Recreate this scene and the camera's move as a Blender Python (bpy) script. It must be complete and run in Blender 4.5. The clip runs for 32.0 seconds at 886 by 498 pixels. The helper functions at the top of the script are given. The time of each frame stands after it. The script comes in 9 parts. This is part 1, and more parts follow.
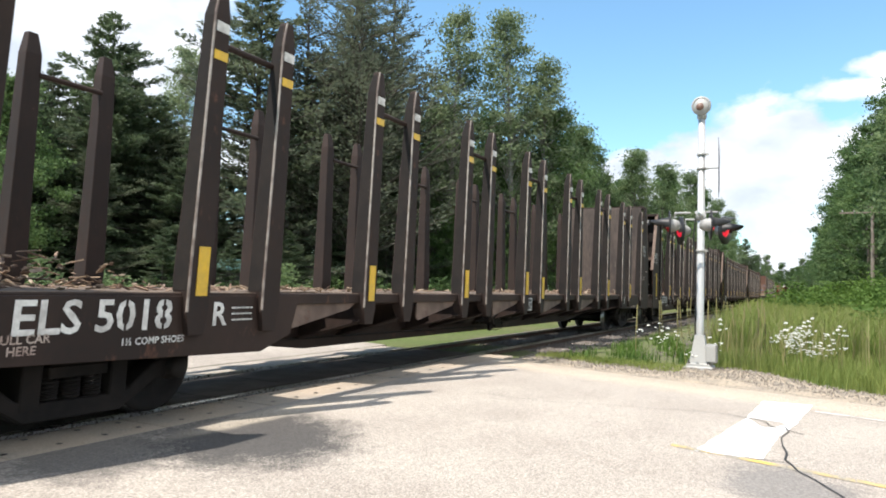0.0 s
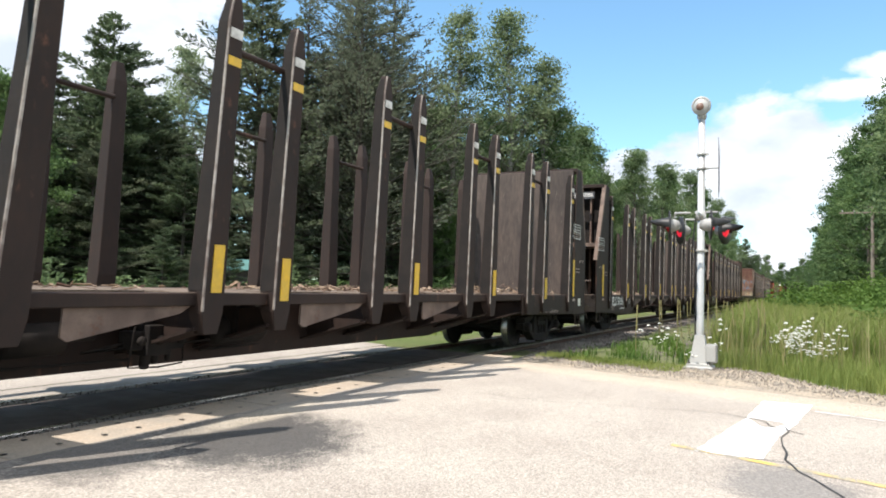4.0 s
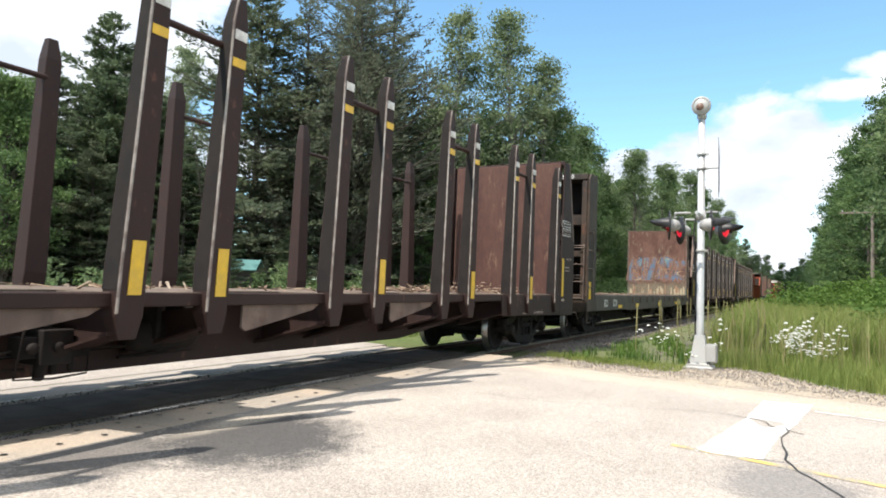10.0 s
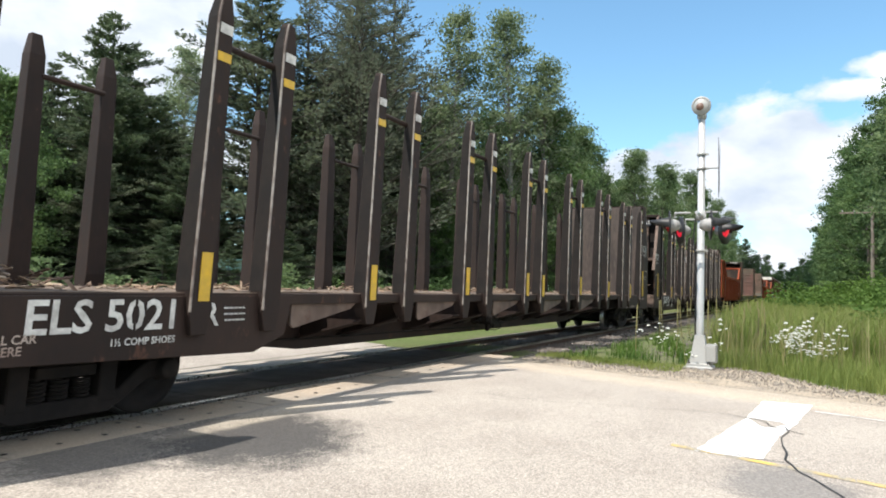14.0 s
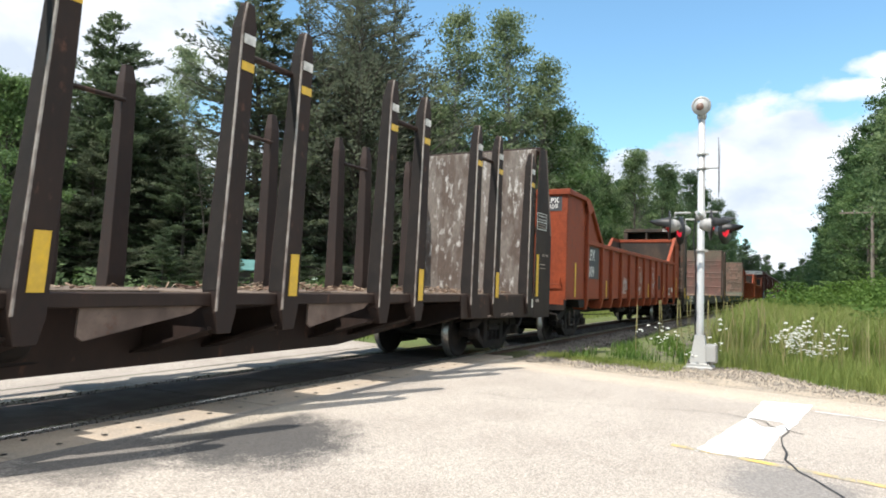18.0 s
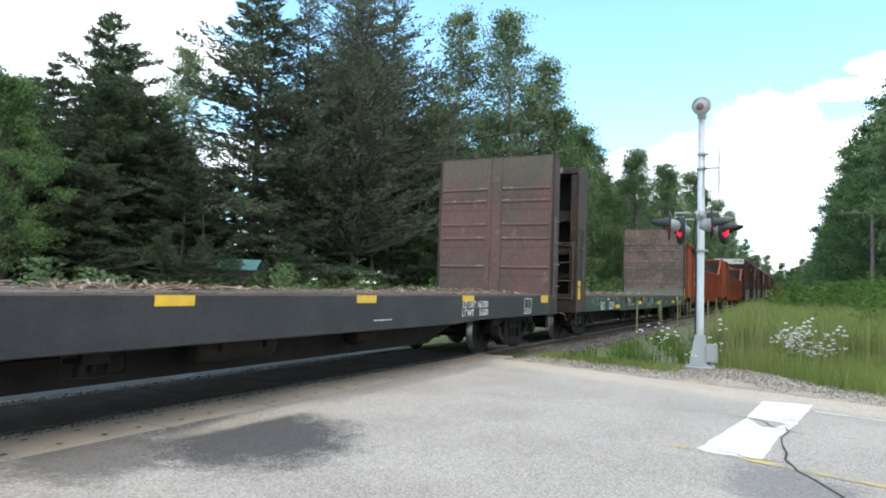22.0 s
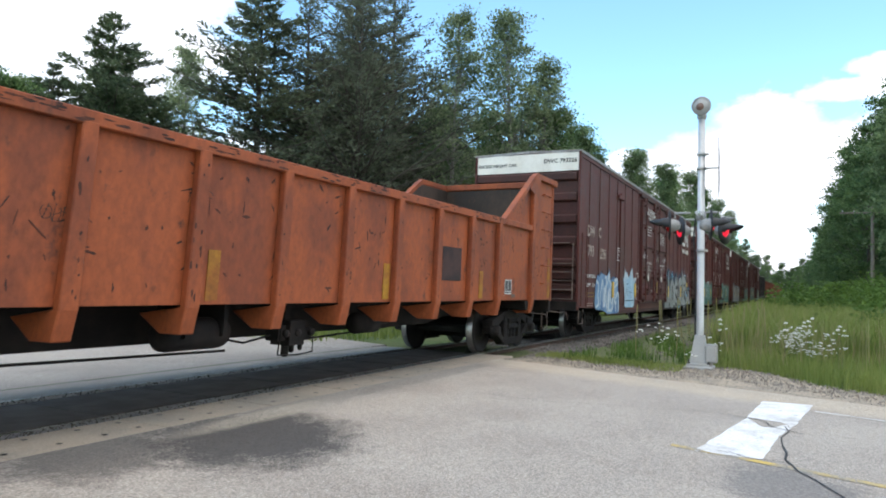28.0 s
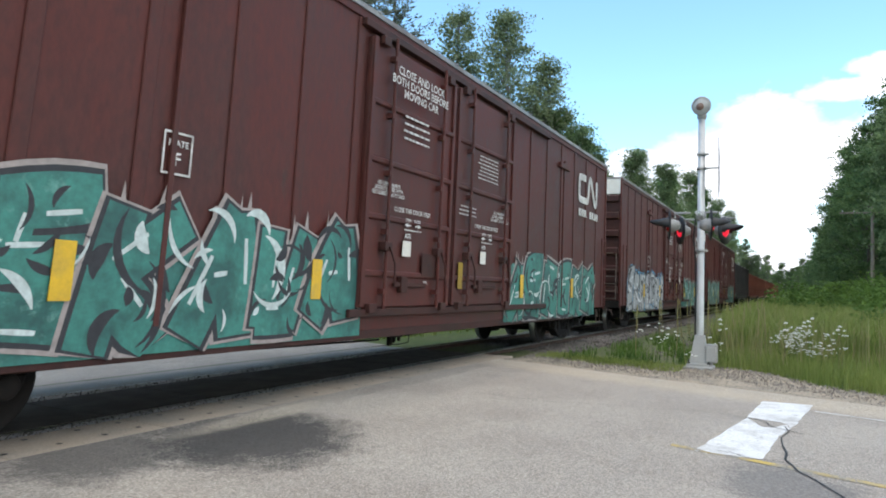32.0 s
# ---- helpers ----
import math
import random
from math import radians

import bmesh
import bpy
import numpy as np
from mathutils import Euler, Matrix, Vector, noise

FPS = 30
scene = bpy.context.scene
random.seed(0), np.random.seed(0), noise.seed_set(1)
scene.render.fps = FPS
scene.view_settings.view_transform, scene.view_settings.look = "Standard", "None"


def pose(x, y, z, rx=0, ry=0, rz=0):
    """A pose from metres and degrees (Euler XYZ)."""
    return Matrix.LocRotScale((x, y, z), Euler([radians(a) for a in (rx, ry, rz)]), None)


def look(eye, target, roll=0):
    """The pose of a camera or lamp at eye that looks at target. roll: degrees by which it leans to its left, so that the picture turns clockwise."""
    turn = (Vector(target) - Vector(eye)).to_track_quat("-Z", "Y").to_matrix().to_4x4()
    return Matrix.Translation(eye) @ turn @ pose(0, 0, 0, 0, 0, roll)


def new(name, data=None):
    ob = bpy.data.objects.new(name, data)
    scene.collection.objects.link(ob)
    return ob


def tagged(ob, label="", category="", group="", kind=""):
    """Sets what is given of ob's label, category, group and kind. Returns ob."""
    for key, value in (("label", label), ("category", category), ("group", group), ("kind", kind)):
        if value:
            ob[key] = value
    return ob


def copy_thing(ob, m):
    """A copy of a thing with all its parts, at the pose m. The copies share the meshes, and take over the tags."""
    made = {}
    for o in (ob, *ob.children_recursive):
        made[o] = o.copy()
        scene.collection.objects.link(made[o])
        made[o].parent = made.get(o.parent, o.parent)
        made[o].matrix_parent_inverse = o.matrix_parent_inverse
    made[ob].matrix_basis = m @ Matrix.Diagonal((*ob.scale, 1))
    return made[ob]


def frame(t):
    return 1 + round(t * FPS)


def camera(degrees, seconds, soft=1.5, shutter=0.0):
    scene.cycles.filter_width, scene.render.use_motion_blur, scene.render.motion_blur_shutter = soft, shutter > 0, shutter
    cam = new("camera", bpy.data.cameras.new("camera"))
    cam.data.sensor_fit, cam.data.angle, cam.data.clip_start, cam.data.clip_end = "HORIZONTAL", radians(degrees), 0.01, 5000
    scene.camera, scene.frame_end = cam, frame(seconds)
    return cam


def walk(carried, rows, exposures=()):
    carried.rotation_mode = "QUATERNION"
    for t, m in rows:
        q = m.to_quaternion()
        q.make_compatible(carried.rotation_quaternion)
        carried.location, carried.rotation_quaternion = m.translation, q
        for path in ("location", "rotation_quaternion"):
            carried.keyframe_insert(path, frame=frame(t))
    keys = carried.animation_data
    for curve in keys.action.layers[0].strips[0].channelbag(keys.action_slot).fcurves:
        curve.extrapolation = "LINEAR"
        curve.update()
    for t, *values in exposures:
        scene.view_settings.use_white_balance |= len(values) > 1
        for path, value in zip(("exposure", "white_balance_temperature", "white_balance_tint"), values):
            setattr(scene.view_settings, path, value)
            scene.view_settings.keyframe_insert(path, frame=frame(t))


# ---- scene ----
# ---- camera ----
CAM_EYE = Vector((0.0, 0.0, 1.331))
cam = camera(65.26, 32.0, soft=1.85, shutter=0.9)
scene.cycles.rolling_shutter_type, scene.cycles.rolling_shutter_duration = 'TOP', 0.03   # the clip's camera reads its picture line by line
cam_pose = look(CAM_EYE, CAM_EYE + Vector((0.88682, 0.45907, 0.05301)), 1.65)
walk(cam, [(0, cam_pose), (32, cam_pose)],
     exposures=[(0, 0.80, 6480, 11), (12.6, 0.82, 6480, 11), (13.4, 0.66, 6420, 10), (14.4, 0.64, 6420, 10), (16.6, 0.72, 6420, 10), (18, 0.70, 6420, 10), (20.6, 0.66, 6420, 10), (21.0, 0.88, 6450, 10), (21.8, 1.50, 6480, 10), (25, 1.50, 6480, 10), (27.5, 1.34, 6500, 11), (29, 1.18, 6500, 11), (30.5, 1.24, 6540, 11), (32, 1.22, 6560, 11)])

# ---- plan ----
RAIL_Y = 5.836            # near rail; the far rail lies one gauge further
TRACK_Y = 6.586           # middle of the track and of every car
HALF = 1.5                # half the width of a car
DECK = 1.2                # deck height over the rails


def rolled(t):
    """Metres that the train has gone since the start."""
    return 8.616 * t + 0.03478 * t * t - 0.00024 * t ** 3


# ---- light ----
SUN_TO = Vector((-0.503, 0.218, 1.0)).normalized()
world = bpy.data.worlds.new("world")
scene.world = world
world.use_nodes = True
wn, wl = world.node_tree.nodes, world.node_tree.links
wn.clear()
w_out = wn.new("ShaderNodeOutputWorld")
w_bg = wn.new("ShaderNodeBackground")
w_bg.inputs["Strength"].default_value = 0.12
sky = wn.new("ShaderNodeTexSky")
sky.sky_type = 'NISHITA'
sky.sun_disc = False
sky.sun_elevation = math.asin(SUN_TO.z)
sky.sun_rotation = math.atan2(SUN_TO.x, SUN_TO.y)
sky.ozone_density = 1.0
sky.air_density = 1.0
sky.dust_density = 0.6
w_tc = wn.new("ShaderNodeTexCoord")


def w_math(op, a, b=None, clamp=False):
    n = wn.new("ShaderNodeMath")
    n.operation, n.use_clamp = op, clamp
    for i, q in enumerate((a, b)):
        if q is None:
            continue
        if isinstance(q, (int, float)):
            n.inputs[i].default_value = q
        else:
            wl.new(q, n.inputs[i])
    return n.outputs[0]


def w_blob(direction, wide, low):
    """How near the sky's direction lies to a cloud bank's middle: 1 inside, 0 far off; low flattens it."""
    d = Vector(direction).normalized()
    sub = wn.new("ShaderNodeVectorMath")
    sub.operation = 'SUBTRACT'
    wl.new(w_tc.outputs["Generated"], sub.inputs[0])
    sub.inputs[1].default_value = d
    mul = wn.new("ShaderNodeVectorMath")
    mul.operation = 'MULTIPLY'
    wl.new(sub.outputs[0], mul.inputs[0])
    mul.inputs[1].default_value = (1 / wide, 1 / wide, 1 / low)
    ln = wn.new("ShaderNodeVectorMath")
    ln.operation = 'LENGTH'
    wl.new(mul.outputs[0], ln.inputs[0])
    return w_math('SUBTRACT', 1.0, ln.outputs["Value"])


w_noise = wn.new("ShaderNodeTexNoise")
w_noise.inputs["Scale"].default_value = 5.5
w_noise.inputs["Detail"].default_value = 8.0
w_noise.inputs["Roughness"].default_value = 0.58
w_stretch = wn.new("ShaderNodeMapping")
w_stretch.inputs["Scale"].default_value = (1.0, 1.0, 1.8)
wl.new(w_tc.outputs["Generated"], w_stretch.inputs["Vector"])
wl.new(w_stretch.outputs[0], w_noise.inputs["Vector"])
bank = None
for direction, wide, low in (((1.0, 0.0, 0.16), 0.20, 0.12), ((1.0, -0.20, 0.22), 0.20, 0.09), ((1.0, 0.16, 0.13), 0.16, 0.06), ((1.0, 0.205, 0.175), 0.06, 0.03), ((1.0, -0.02, 0.03), 0.2, 0.05), ((1.0, -0.053, 0.262), 0.075, 0.022), ((1.0, -0.11, 0.290), 0.075, 0.026), ((1.0, 0.01, 0.222), 0.06, 0.03),
                             ((0.62, 0.98, 0.42), 0.28, 0.20), ((0.40, 1.0, 0.35), 0.42, 0.30),
                             # unseen banks behind and overhead, added for a whiter fill light
                             ((-1.0, 0.1, 0.3), 0.6, 0.25), ((-0.3, -1.0, 0.35), 0.7, 0.35), ((0.4, -1.0, 0.2), 0.5, 0.3), ((-0.1, -0.35, 1.0), 0.62, 0.6), ((-0.9, -0.6, 0.7), 0.5, 0.4), ((0.5, -0.7, 0.8), 0.45, 0.4)):
    b = w_blob(direction, wide, low)
    bank = b if bank is None else w_math('MAXIMUM', bank, b)
mask = w_math('MULTIPLY', w_math('ADD', w_math('MULTIPLY', bank, 1.1), w_math('MULTIPLY', w_math('SUBTRACT', w_noise.outputs["Fac"], 0.5), 2.6)), 3.2, True)
w_body = wn.new("ShaderNodeMix")
w_body.data_type = 'RGBA'
w_fine = wn.new("ShaderNodeTexNoise")
w_fine.inputs["Scale"].default_value, w_fine.inputs["Detail"].default_value = 9.0, 6.0
wl.new(w_stretch.outputs[0], w_fine.inputs["Vector"])
wl.new(w_math('MULTIPLY', w_math('SUBTRACT', w_fine.outputs["Fac"], 0.35), 3.0, True), w_body.inputs["Factor"])
w_body.inputs["A"].default_value, w_body.inputs["B"].default_value = (3.9, 4.4, 5.1, 1), (6.2, 6.4, 6.7, 1)
w_mix = wn.new("ShaderNodeMix")
w_mix.data_type = 'RGBA'
wl.new(mask, w_mix.inputs["Factor"])
w_tint = wn.new("ShaderNodeMix")
w_tint.data_type, w_tint.blend_type = 'RGBA', 'MULTIPLY'
w_tint.inputs["Factor"].default_value = 1.0
w_tint.inputs["B"].default_value = (0.96, 1.24, 1.24, 1)
wl.new(sky.outputs[0], w_tint.inputs["A"])
wl.new(w_tint.outputs["Result"], w_mix.inputs["A"])
wl.new(w_body.outputs["Result"], w_mix.inputs["B"])
wl.new(w_mix.outputs["Result"], w_bg.inputs["Color"])
wl.new(w_bg.outputs[0], w_out.inputs["Surface"])

sun_data = bpy.data.lights.new("sun", 'SUN')
sun_data.energy, sun_data.angle, sun_data.color = 4.6, radians(0.53), (1.0, 0.93, 0.84)
sun = new("sun", sun_data)
sun.matrix_world = look(SUN_TO * 60, (0, 0, 0))


# ---- materials ----
def shade(name, base, rough=0.7, metal=0.0, second=None, amount=0.5, scale=1.5, fine=30.0, bump=0.15, third=None, spots=0.0,
          spot_scale=4.0, streak=1.0, vary=0.0, island=0.0, soft=(0.42, 0.62), dark=0.75):
    """Base colour with broad patches of a second one, spots of a third, fine grain and relief."""
    m = bpy.data.materials.new(name)
    m.use_nodes = True
    n, l = m.node_tree.nodes, m.node_tree.links
    b = n["Principled BSDF"]
    b.inputs["Metallic"].default_value = metal
    if rough > 0.5:
        b.inputs["Specular IOR Level"].default_value = 0.28      # dusty, dull surfaces
    tc = n.new("ShaderNodeTexCoord")
    mp = n.new("ShaderNodeMapping")
    mp.inputs["Scale"].default_value = (1, 1, 1 / streak)
    l.new(tc.outputs["Object"], mp.inputs["Vector"])

    def noise_tex(sc, det=5.0, ro=0.6):
        t = n.new("ShaderNodeTexNoise")
        t.inputs["Scale"].default_value, t.inputs["Detail"].default_value, t.inputs["Roughness"].default_value = sc, det, ro
        l.new(mp.outputs[0], t.inputs["Vector"])
        return t.outputs["Fac"]

    def span(v, a, c, d=0.0, e=1.0):
        r = n.new("ShaderNodeMapRange")
        for k, q in zip(("From Min", "From Max", "To Min", "To Max"), (a, c, d, e)):
            r.inputs[k].default_value = q
        l.new(v, r.inputs["Value"])
        return r.outputs[0]

    def blend(fac, a, c):
        x = n.new("ShaderNodeMix")
        x.data_type = 'RGBA'
        for k, q in (("Factor", fac), ("A", a), ("B", c)):
            if isinstance(q, tuple):
                x.inputs[k].default_value = (*q[:3], 1)
            elif isinstance(q, (int, float)):
                x.inputs[k].default_value = q
            else:
                l.new(q, x.inputs[k])
        return x.outputs["Result"]

    col = base
    big = noise_tex(scale)
    grain = noise_tex(fine, 3.0, 0.7)
    if second:
        col = blend(span(big, soft[0], soft[1], 0.0, amount), base, second)
    if third:
        col = blend(span(noise_tex(spot_scale, 6.0, 0.7), 0.62 - spots * 0.2, 0.72 - spots * 0.2), col, third)
    mul = n.new("ShaderNodeMix")
    mul.data_type, mul.blend_type = 'RGBA', 'MULTIPLY'
    mul.inputs["Factor"].default_value = 1.0
    if isinstance(col, tuple):
        mul.inputs["A"].default_value = (*col, 1)
    else:
        l.new(col, mul.inputs["A"])
    g = span(grain, 0.3, 0.7, dark, 1.0 + (1 - dark) * 0.6)
    rgb = n.new("ShaderNodeCombineColor")
    for k in range(3):
        l.new(g, rgb.inputs[k])
    l.new(rgb.outputs[0], mul.inputs["B"])
    out = mul.outputs["Result"]
    if vary or island:
        hsv = n.new("ShaderNodeHueSaturation")
        if island:
            geo = n.new("ShaderNodeNewGeometry")
            src, amt = geo.outputs["Random Per Island"], island
        else:
            oi = n.new("ShaderNodeObjectInfo")
            src, amt = oi.outputs["Random"], vary
        l.new(span(src, 0, 1, 1 - amt, 1 + amt), hsv.inputs["Value"])
        l.new(span(src, 0, 1, 0.5 - 0.03 * amt, 0.5 + 0.03 * amt), hsv.inputs["Hue"])
        l.new(out, hsv.inputs["Color"])
        out = hsv.outputs[0]
    l.new(out, b.inputs["Base Color"])
    l.new(span(grain, 0.2, 0.8, max(rough - 0.1, 0.02), min(rough + 0.12, 1.0)), b.inputs["Roughness"])
    if bump:
        bp = n.new("ShaderNodeBump")
        bp.inputs["Strength"].default_value = bump
        bp.inputs["Distance"].default_value = 0.01
        l.new(grain, bp.inputs["Height"])
        l.new(bp.outputs[0], b.inputs["Normal"])
    return m


RUST = (0.115, 0.052, 0.033)
M = {}
M["asphalt"] = shade("asphalt", (0.372, 0.334, 0.288), 0.9, second=(0.298, 0.262, 0.226), amount=0.8, scale=0.6, fine=62, bump=0.6, third=(0.52, 0.48, 0.43), spots=0.40, spot_scale=80, dark=0.42)


def stain(m, colour, cx, cy, rx, ry, tilt, strength, cz=0.0, rz=1e6):
    """A stain of its own shape soaked into the surface."""
    n, l = m.node_tree.nodes, m.node_tree.links
    b = n["Principled BSDF"]
    old = b.inputs["Base Color"].links[0].from_socket
    tc, mp = n.new("ShaderNodeTexCoord"), n.new("ShaderNodeMapping")
    mp.vector_type = 'TEXTURE'
    mp.inputs["Location"].default_value = (cx, cy, cz)
    mp.inputs["Rotation"].default_value = (0, 0, tilt)
    mp.inputs["Scale"].default_value = (rx, ry, rz)
    l.new(tc.outputs["Object"], mp.inputs["Vector"])
    ln = n.new("ShaderNodeVectorMath")
    ln.operation = 'LENGTH'
    l.new(mp.outputs[0], ln.inputs[0])
    nz = n.new("ShaderNodeTexNoise")
    nz.inputs["Scale"].default_value, nz.inputs["Detail"].default_value, nz.inputs["Roughness"].default_value = 3.5, 7.0, 0.72
    l.new(tc.outputs["Object"], nz.inputs["Vector"])
    ad = n.new("ShaderNodeMath")
    ad.operation = 'MULTIPLY_ADD'
    l.new(nz.outputs["Fac"], ad.inputs[0])
    ad.inputs[1].default_value = 1.1
    l.new(ln.outputs["Value"], ad.inputs[2])
    grit = n.new("ShaderNodeTexNoise")
    grit.inputs["Scale"].default_value, grit.inputs["Detail"].default_value, grit.inputs["Roughness"].default_value = 55.0, 3.0, 0.7
    l.new(tc.outputs["Object"], grit.inputs["Vector"])
    ad2 = n.new("ShaderNodeMath")
    ad2.operation = 'MULTIPLY_ADD'
    l.new(grit.outputs["Fac"], ad2.inputs[0])
    ad2.inputs[1].default_value = 0.9
    l.new(ad.outputs[0], ad2.inputs[2])
    ad = ad2
    mr = n.new("ShaderNodeMapRange")
    for k, q in zip(("From Min", "From Max", "To Min", "To Max"), (2.05, 1.62, 0.0, strength)):
        mr.inputs[k].default_value = q
    l.new(ad.outputs[0], mr.inputs["Value"])
    mx = n.new("ShaderNodeMix")
    mx.data_type = 'RGBA'
    l.new(mr.outputs[0], mx.inputs["Factor"])
    l.new(old, mx.inputs["A"])
    mb = n.new("ShaderNodeMix")
    mb.data_type = 'RGBA'
    mb.inputs["A"].default_value, mb.inputs["B"].default_value = (*[c * 0.45 for c in colour], 1), (*[c * 1.9 for c in colour], 1)
    gr = n.new("ShaderNodeMapRange")
    gr.inputs["From Min"].default_value, gr.inputs["From Max"].default_value = 0.3, 0.7
    l.new(grit.outputs["Fac"], gr.inputs["Value"])
    l.new(gr.outputs[0], mb.inputs["Factor"])
    l.new(mb.outputs["Result"], mx.inputs["B"])
    l.new(mx.outputs["Result"], b.inputs["Base Color"])


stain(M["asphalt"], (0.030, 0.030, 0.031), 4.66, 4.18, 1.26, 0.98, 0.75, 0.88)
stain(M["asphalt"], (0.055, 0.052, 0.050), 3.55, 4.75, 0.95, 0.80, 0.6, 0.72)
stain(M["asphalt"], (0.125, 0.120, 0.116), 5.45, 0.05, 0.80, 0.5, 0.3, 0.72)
stain(M["asphalt"], (0.14, 0.13, 0.12), 8.2, 4.9, 4.2, 0.28, 0.0, 0.5)
stain(M["asphalt"], (0.34, 0.30, 0.24), 5.4, 4.75, 1.3, 0.22, 0.05, 0.6)
stain(M["asphalt"], (0.40, 0.335, 0.25), 10.35, 0.2, 0.95, 9.0, -0.32, 0.55)
M["old_patch"] = shade("old_patch", (0.36, 0.30, 0.235), 0.9, second=(0.26, 0.235, 0.2), amount=0.8, scale=1.2, fine=50, bump=0.4, dark=0.7)
M["gravel"] = shade("gravel", (0.374, 0.3135, 0.2365), 0.95, second=(0.253, 0.22, 0.1815), amount=0.8, scale=2.2, fine=26, bump=0.9, dark=0.5)
M["stone"] = shade("stone", (0.26, 0.225, 0.185), 0.9, second=(0.22, 0.20, 0.175), amount=0.8, scale=3, fine=40, bump=0.4, island=0.35)
M["ballast_stone"] = shade("ballast_stone", (0.125, 0.108, 0.094), 0.9, second=(0.19, 0.17, 0.15), amount=0.8, scale=3, fine=40, bump=0.4, island=0.4)
M["ballast"] = shade("ballast", (0.115, 0.098, 0.085), 0.95, second=(0.19, 0.17, 0.15), amount=0.7, scale=1.5, fine=22, bump=1.0, dark=0.45)
M["soil"] = shade("soil", (0.085, 0.115, 0.032), 0.95, second=(0.13, 0.12, 0.06), amount=0.6, scale=0.35, fine=9, bump=0.6, dark=0.55)
M["oil"] = shade("oil", (0.0546, 0.0442, 0.0377), 0.75, second=(0.1105, 0.0936, 0.0806), amount=0.7, scale=2.5, fine=30, bump=0.3)
M["white_line"] = shade("white_line", (0.70, 0.70, 0.69), 0.75, second=(0.44, 0.43, 0.41), amount=0.9, scale=2.2, fine=42, bump=0.3, third=(0.28, 0.27, 0.25), spots=0.16, spot_scale=7, dark=0.75, soft=(0.46, 0.66))
M["thin_white"] = shade("thin_white", (0.62, 0.61, 0.58), 0.8, second=(0.34, 0.32, 0.29), amount=0.8, scale=3, fine=45, bump=0.3)
M["yellow_line"] = shade("yellow_line", (0.52, 0.38, 0.12), 0.8, second=(0.28, 0.26, 0.22), amount=1.0, soft=(0.44, 0.58), scale=2.2, fine=45, bump=0.3)
M["tar"] = shade("tar", (0.022, 0.021, 0.021), 0.6, fine=30, bump=0.3)
M["rail"] = shade("rail", (0.10, 0.06, 0.042), 0.65, 0.3, second=(0.06, 0.04, 0.03), scale=3, fine=30)
M["rail_head"] = shade("rail_head", (0.50, 0.49, 0.48), 0.28, 1.0, fine=30, bump=0.03)
M["tie"] = shade("tie", (0.075, 0.058, 0.045), 0.9, second=(0.14, 0.12, 0.10), amount=0.6, scale=4, fine=26, bump=0.5, vary=0.3)
M["log_steel"] = shade("log_steel", (0.0225, 0.0138, 0.0112), 0.7, second=(0.041, 0.0240, 0.0180), amount=0.7, scale=1.1, fine=18, bump=0.12, third=RUST, spots=0.1, spot_scale=3.5, streak=2.0)
M["log_steel_brown"] = shade("log_steel_brown", (0.0330, 0.0165, 0.0132), 0.66, second=(0.0240, 0.0138, 0.012), amount=0.7, scale=1.1, fine=18, bump=0.12, third=(0.1181, 0.0517, 0.0369), spots=0.1, spot_scale=3.5, streak=2.0)
M["brace"] = shade("brace", (0.175, 0.125, 0.100), 0.7, second=(0.08, 0.055, 0.046), amount=0.8, scale=2.5, fine=20, bump=0.12, third=RUST, spots=0.15)
# near black, standing for the shade inside recesses
M["recess_shade"] = shade("recess_shade", (0.013, 0.0105, 0.0095), 0.85, second=(0.024, 0.018, 0.015), amount=0.6, scale=3, fine=20, bump=0.15)
# pale scraped steel on rib ledges; on stake lips it paints a sunlit edge
M["bare_lit_edge"] = shade("bare_lit_edge", (0.36, 0.325, 0.29), 0.6, second=(0.13, 0.095, 0.08), amount=0.9, scale=4, fine=24, bump=0.1)
M["plank_steel"] = shade("plank_steel", (0.086, 0.066, 0.056), 0.7, second=(0.052, 0.042, 0.038), amount=0.95, scale=1.9, fine=14, bump=0.2, third=(0.15, 0.126, 0.108), spots=0.12, spot_scale=5, streak=4.0, dark=0.7)
M["peeling"] = shade("peeling", (0.100, 0.074, 0.060), 0.7, second=(0.175, 0.150, 0.130), amount=0.9, scale=2.2, fine=24, bump=0.3, third=(0.42, 0.40, 0.37), spots=0.36, spot_scale=8.5, streak=2.6, soft=(0.44, 0.58))
M["rusty_red"] = shade("rusty_red", (0.098, 0.050, 0.037), 0.72, second=(0.070, 0.0317, 0.0254), amount=0.9, scale=1.3, fine=14, bump=0.2, third=(0.1795, 0.1056, 0.0739), spots=0.1, spot_scale=4, streak=3.0)
M["rust_face"] = shade("rust_face", (0.135, 0.070, 0.052), 0.78, second=(0.098, 0.046, 0.034), amount=0.95, scale=1.8, fine=12, bump=0.3, third=(0.185, 0.135, 0.098), spots=0.24, spot_scale=3.4, streak=1.8, soft=(0.45, 0.58))
stain(M["rust_face"], (0.150, 0.140, 0.095), 0, 0, 1e6, 1e6, 0, 0.6, 1.2, 0.70)
M["brown_panel"] = shade("brown_panel", (0.150, 0.080, 0.066), 0.68, second=(0.106, 0.076, 0.062), amount=0.9, scale=1.3, fine=15, bump=0.2, third=(0.235, 0.125, 0.100), spots=0.16, spot_scale=3.4, streak=1.4)
stain(M["brown_panel"], (0.085, 0.088, 0.062), 0, 0, 1e6, 1e6, 0, 0.45, 4.5, 0.75)
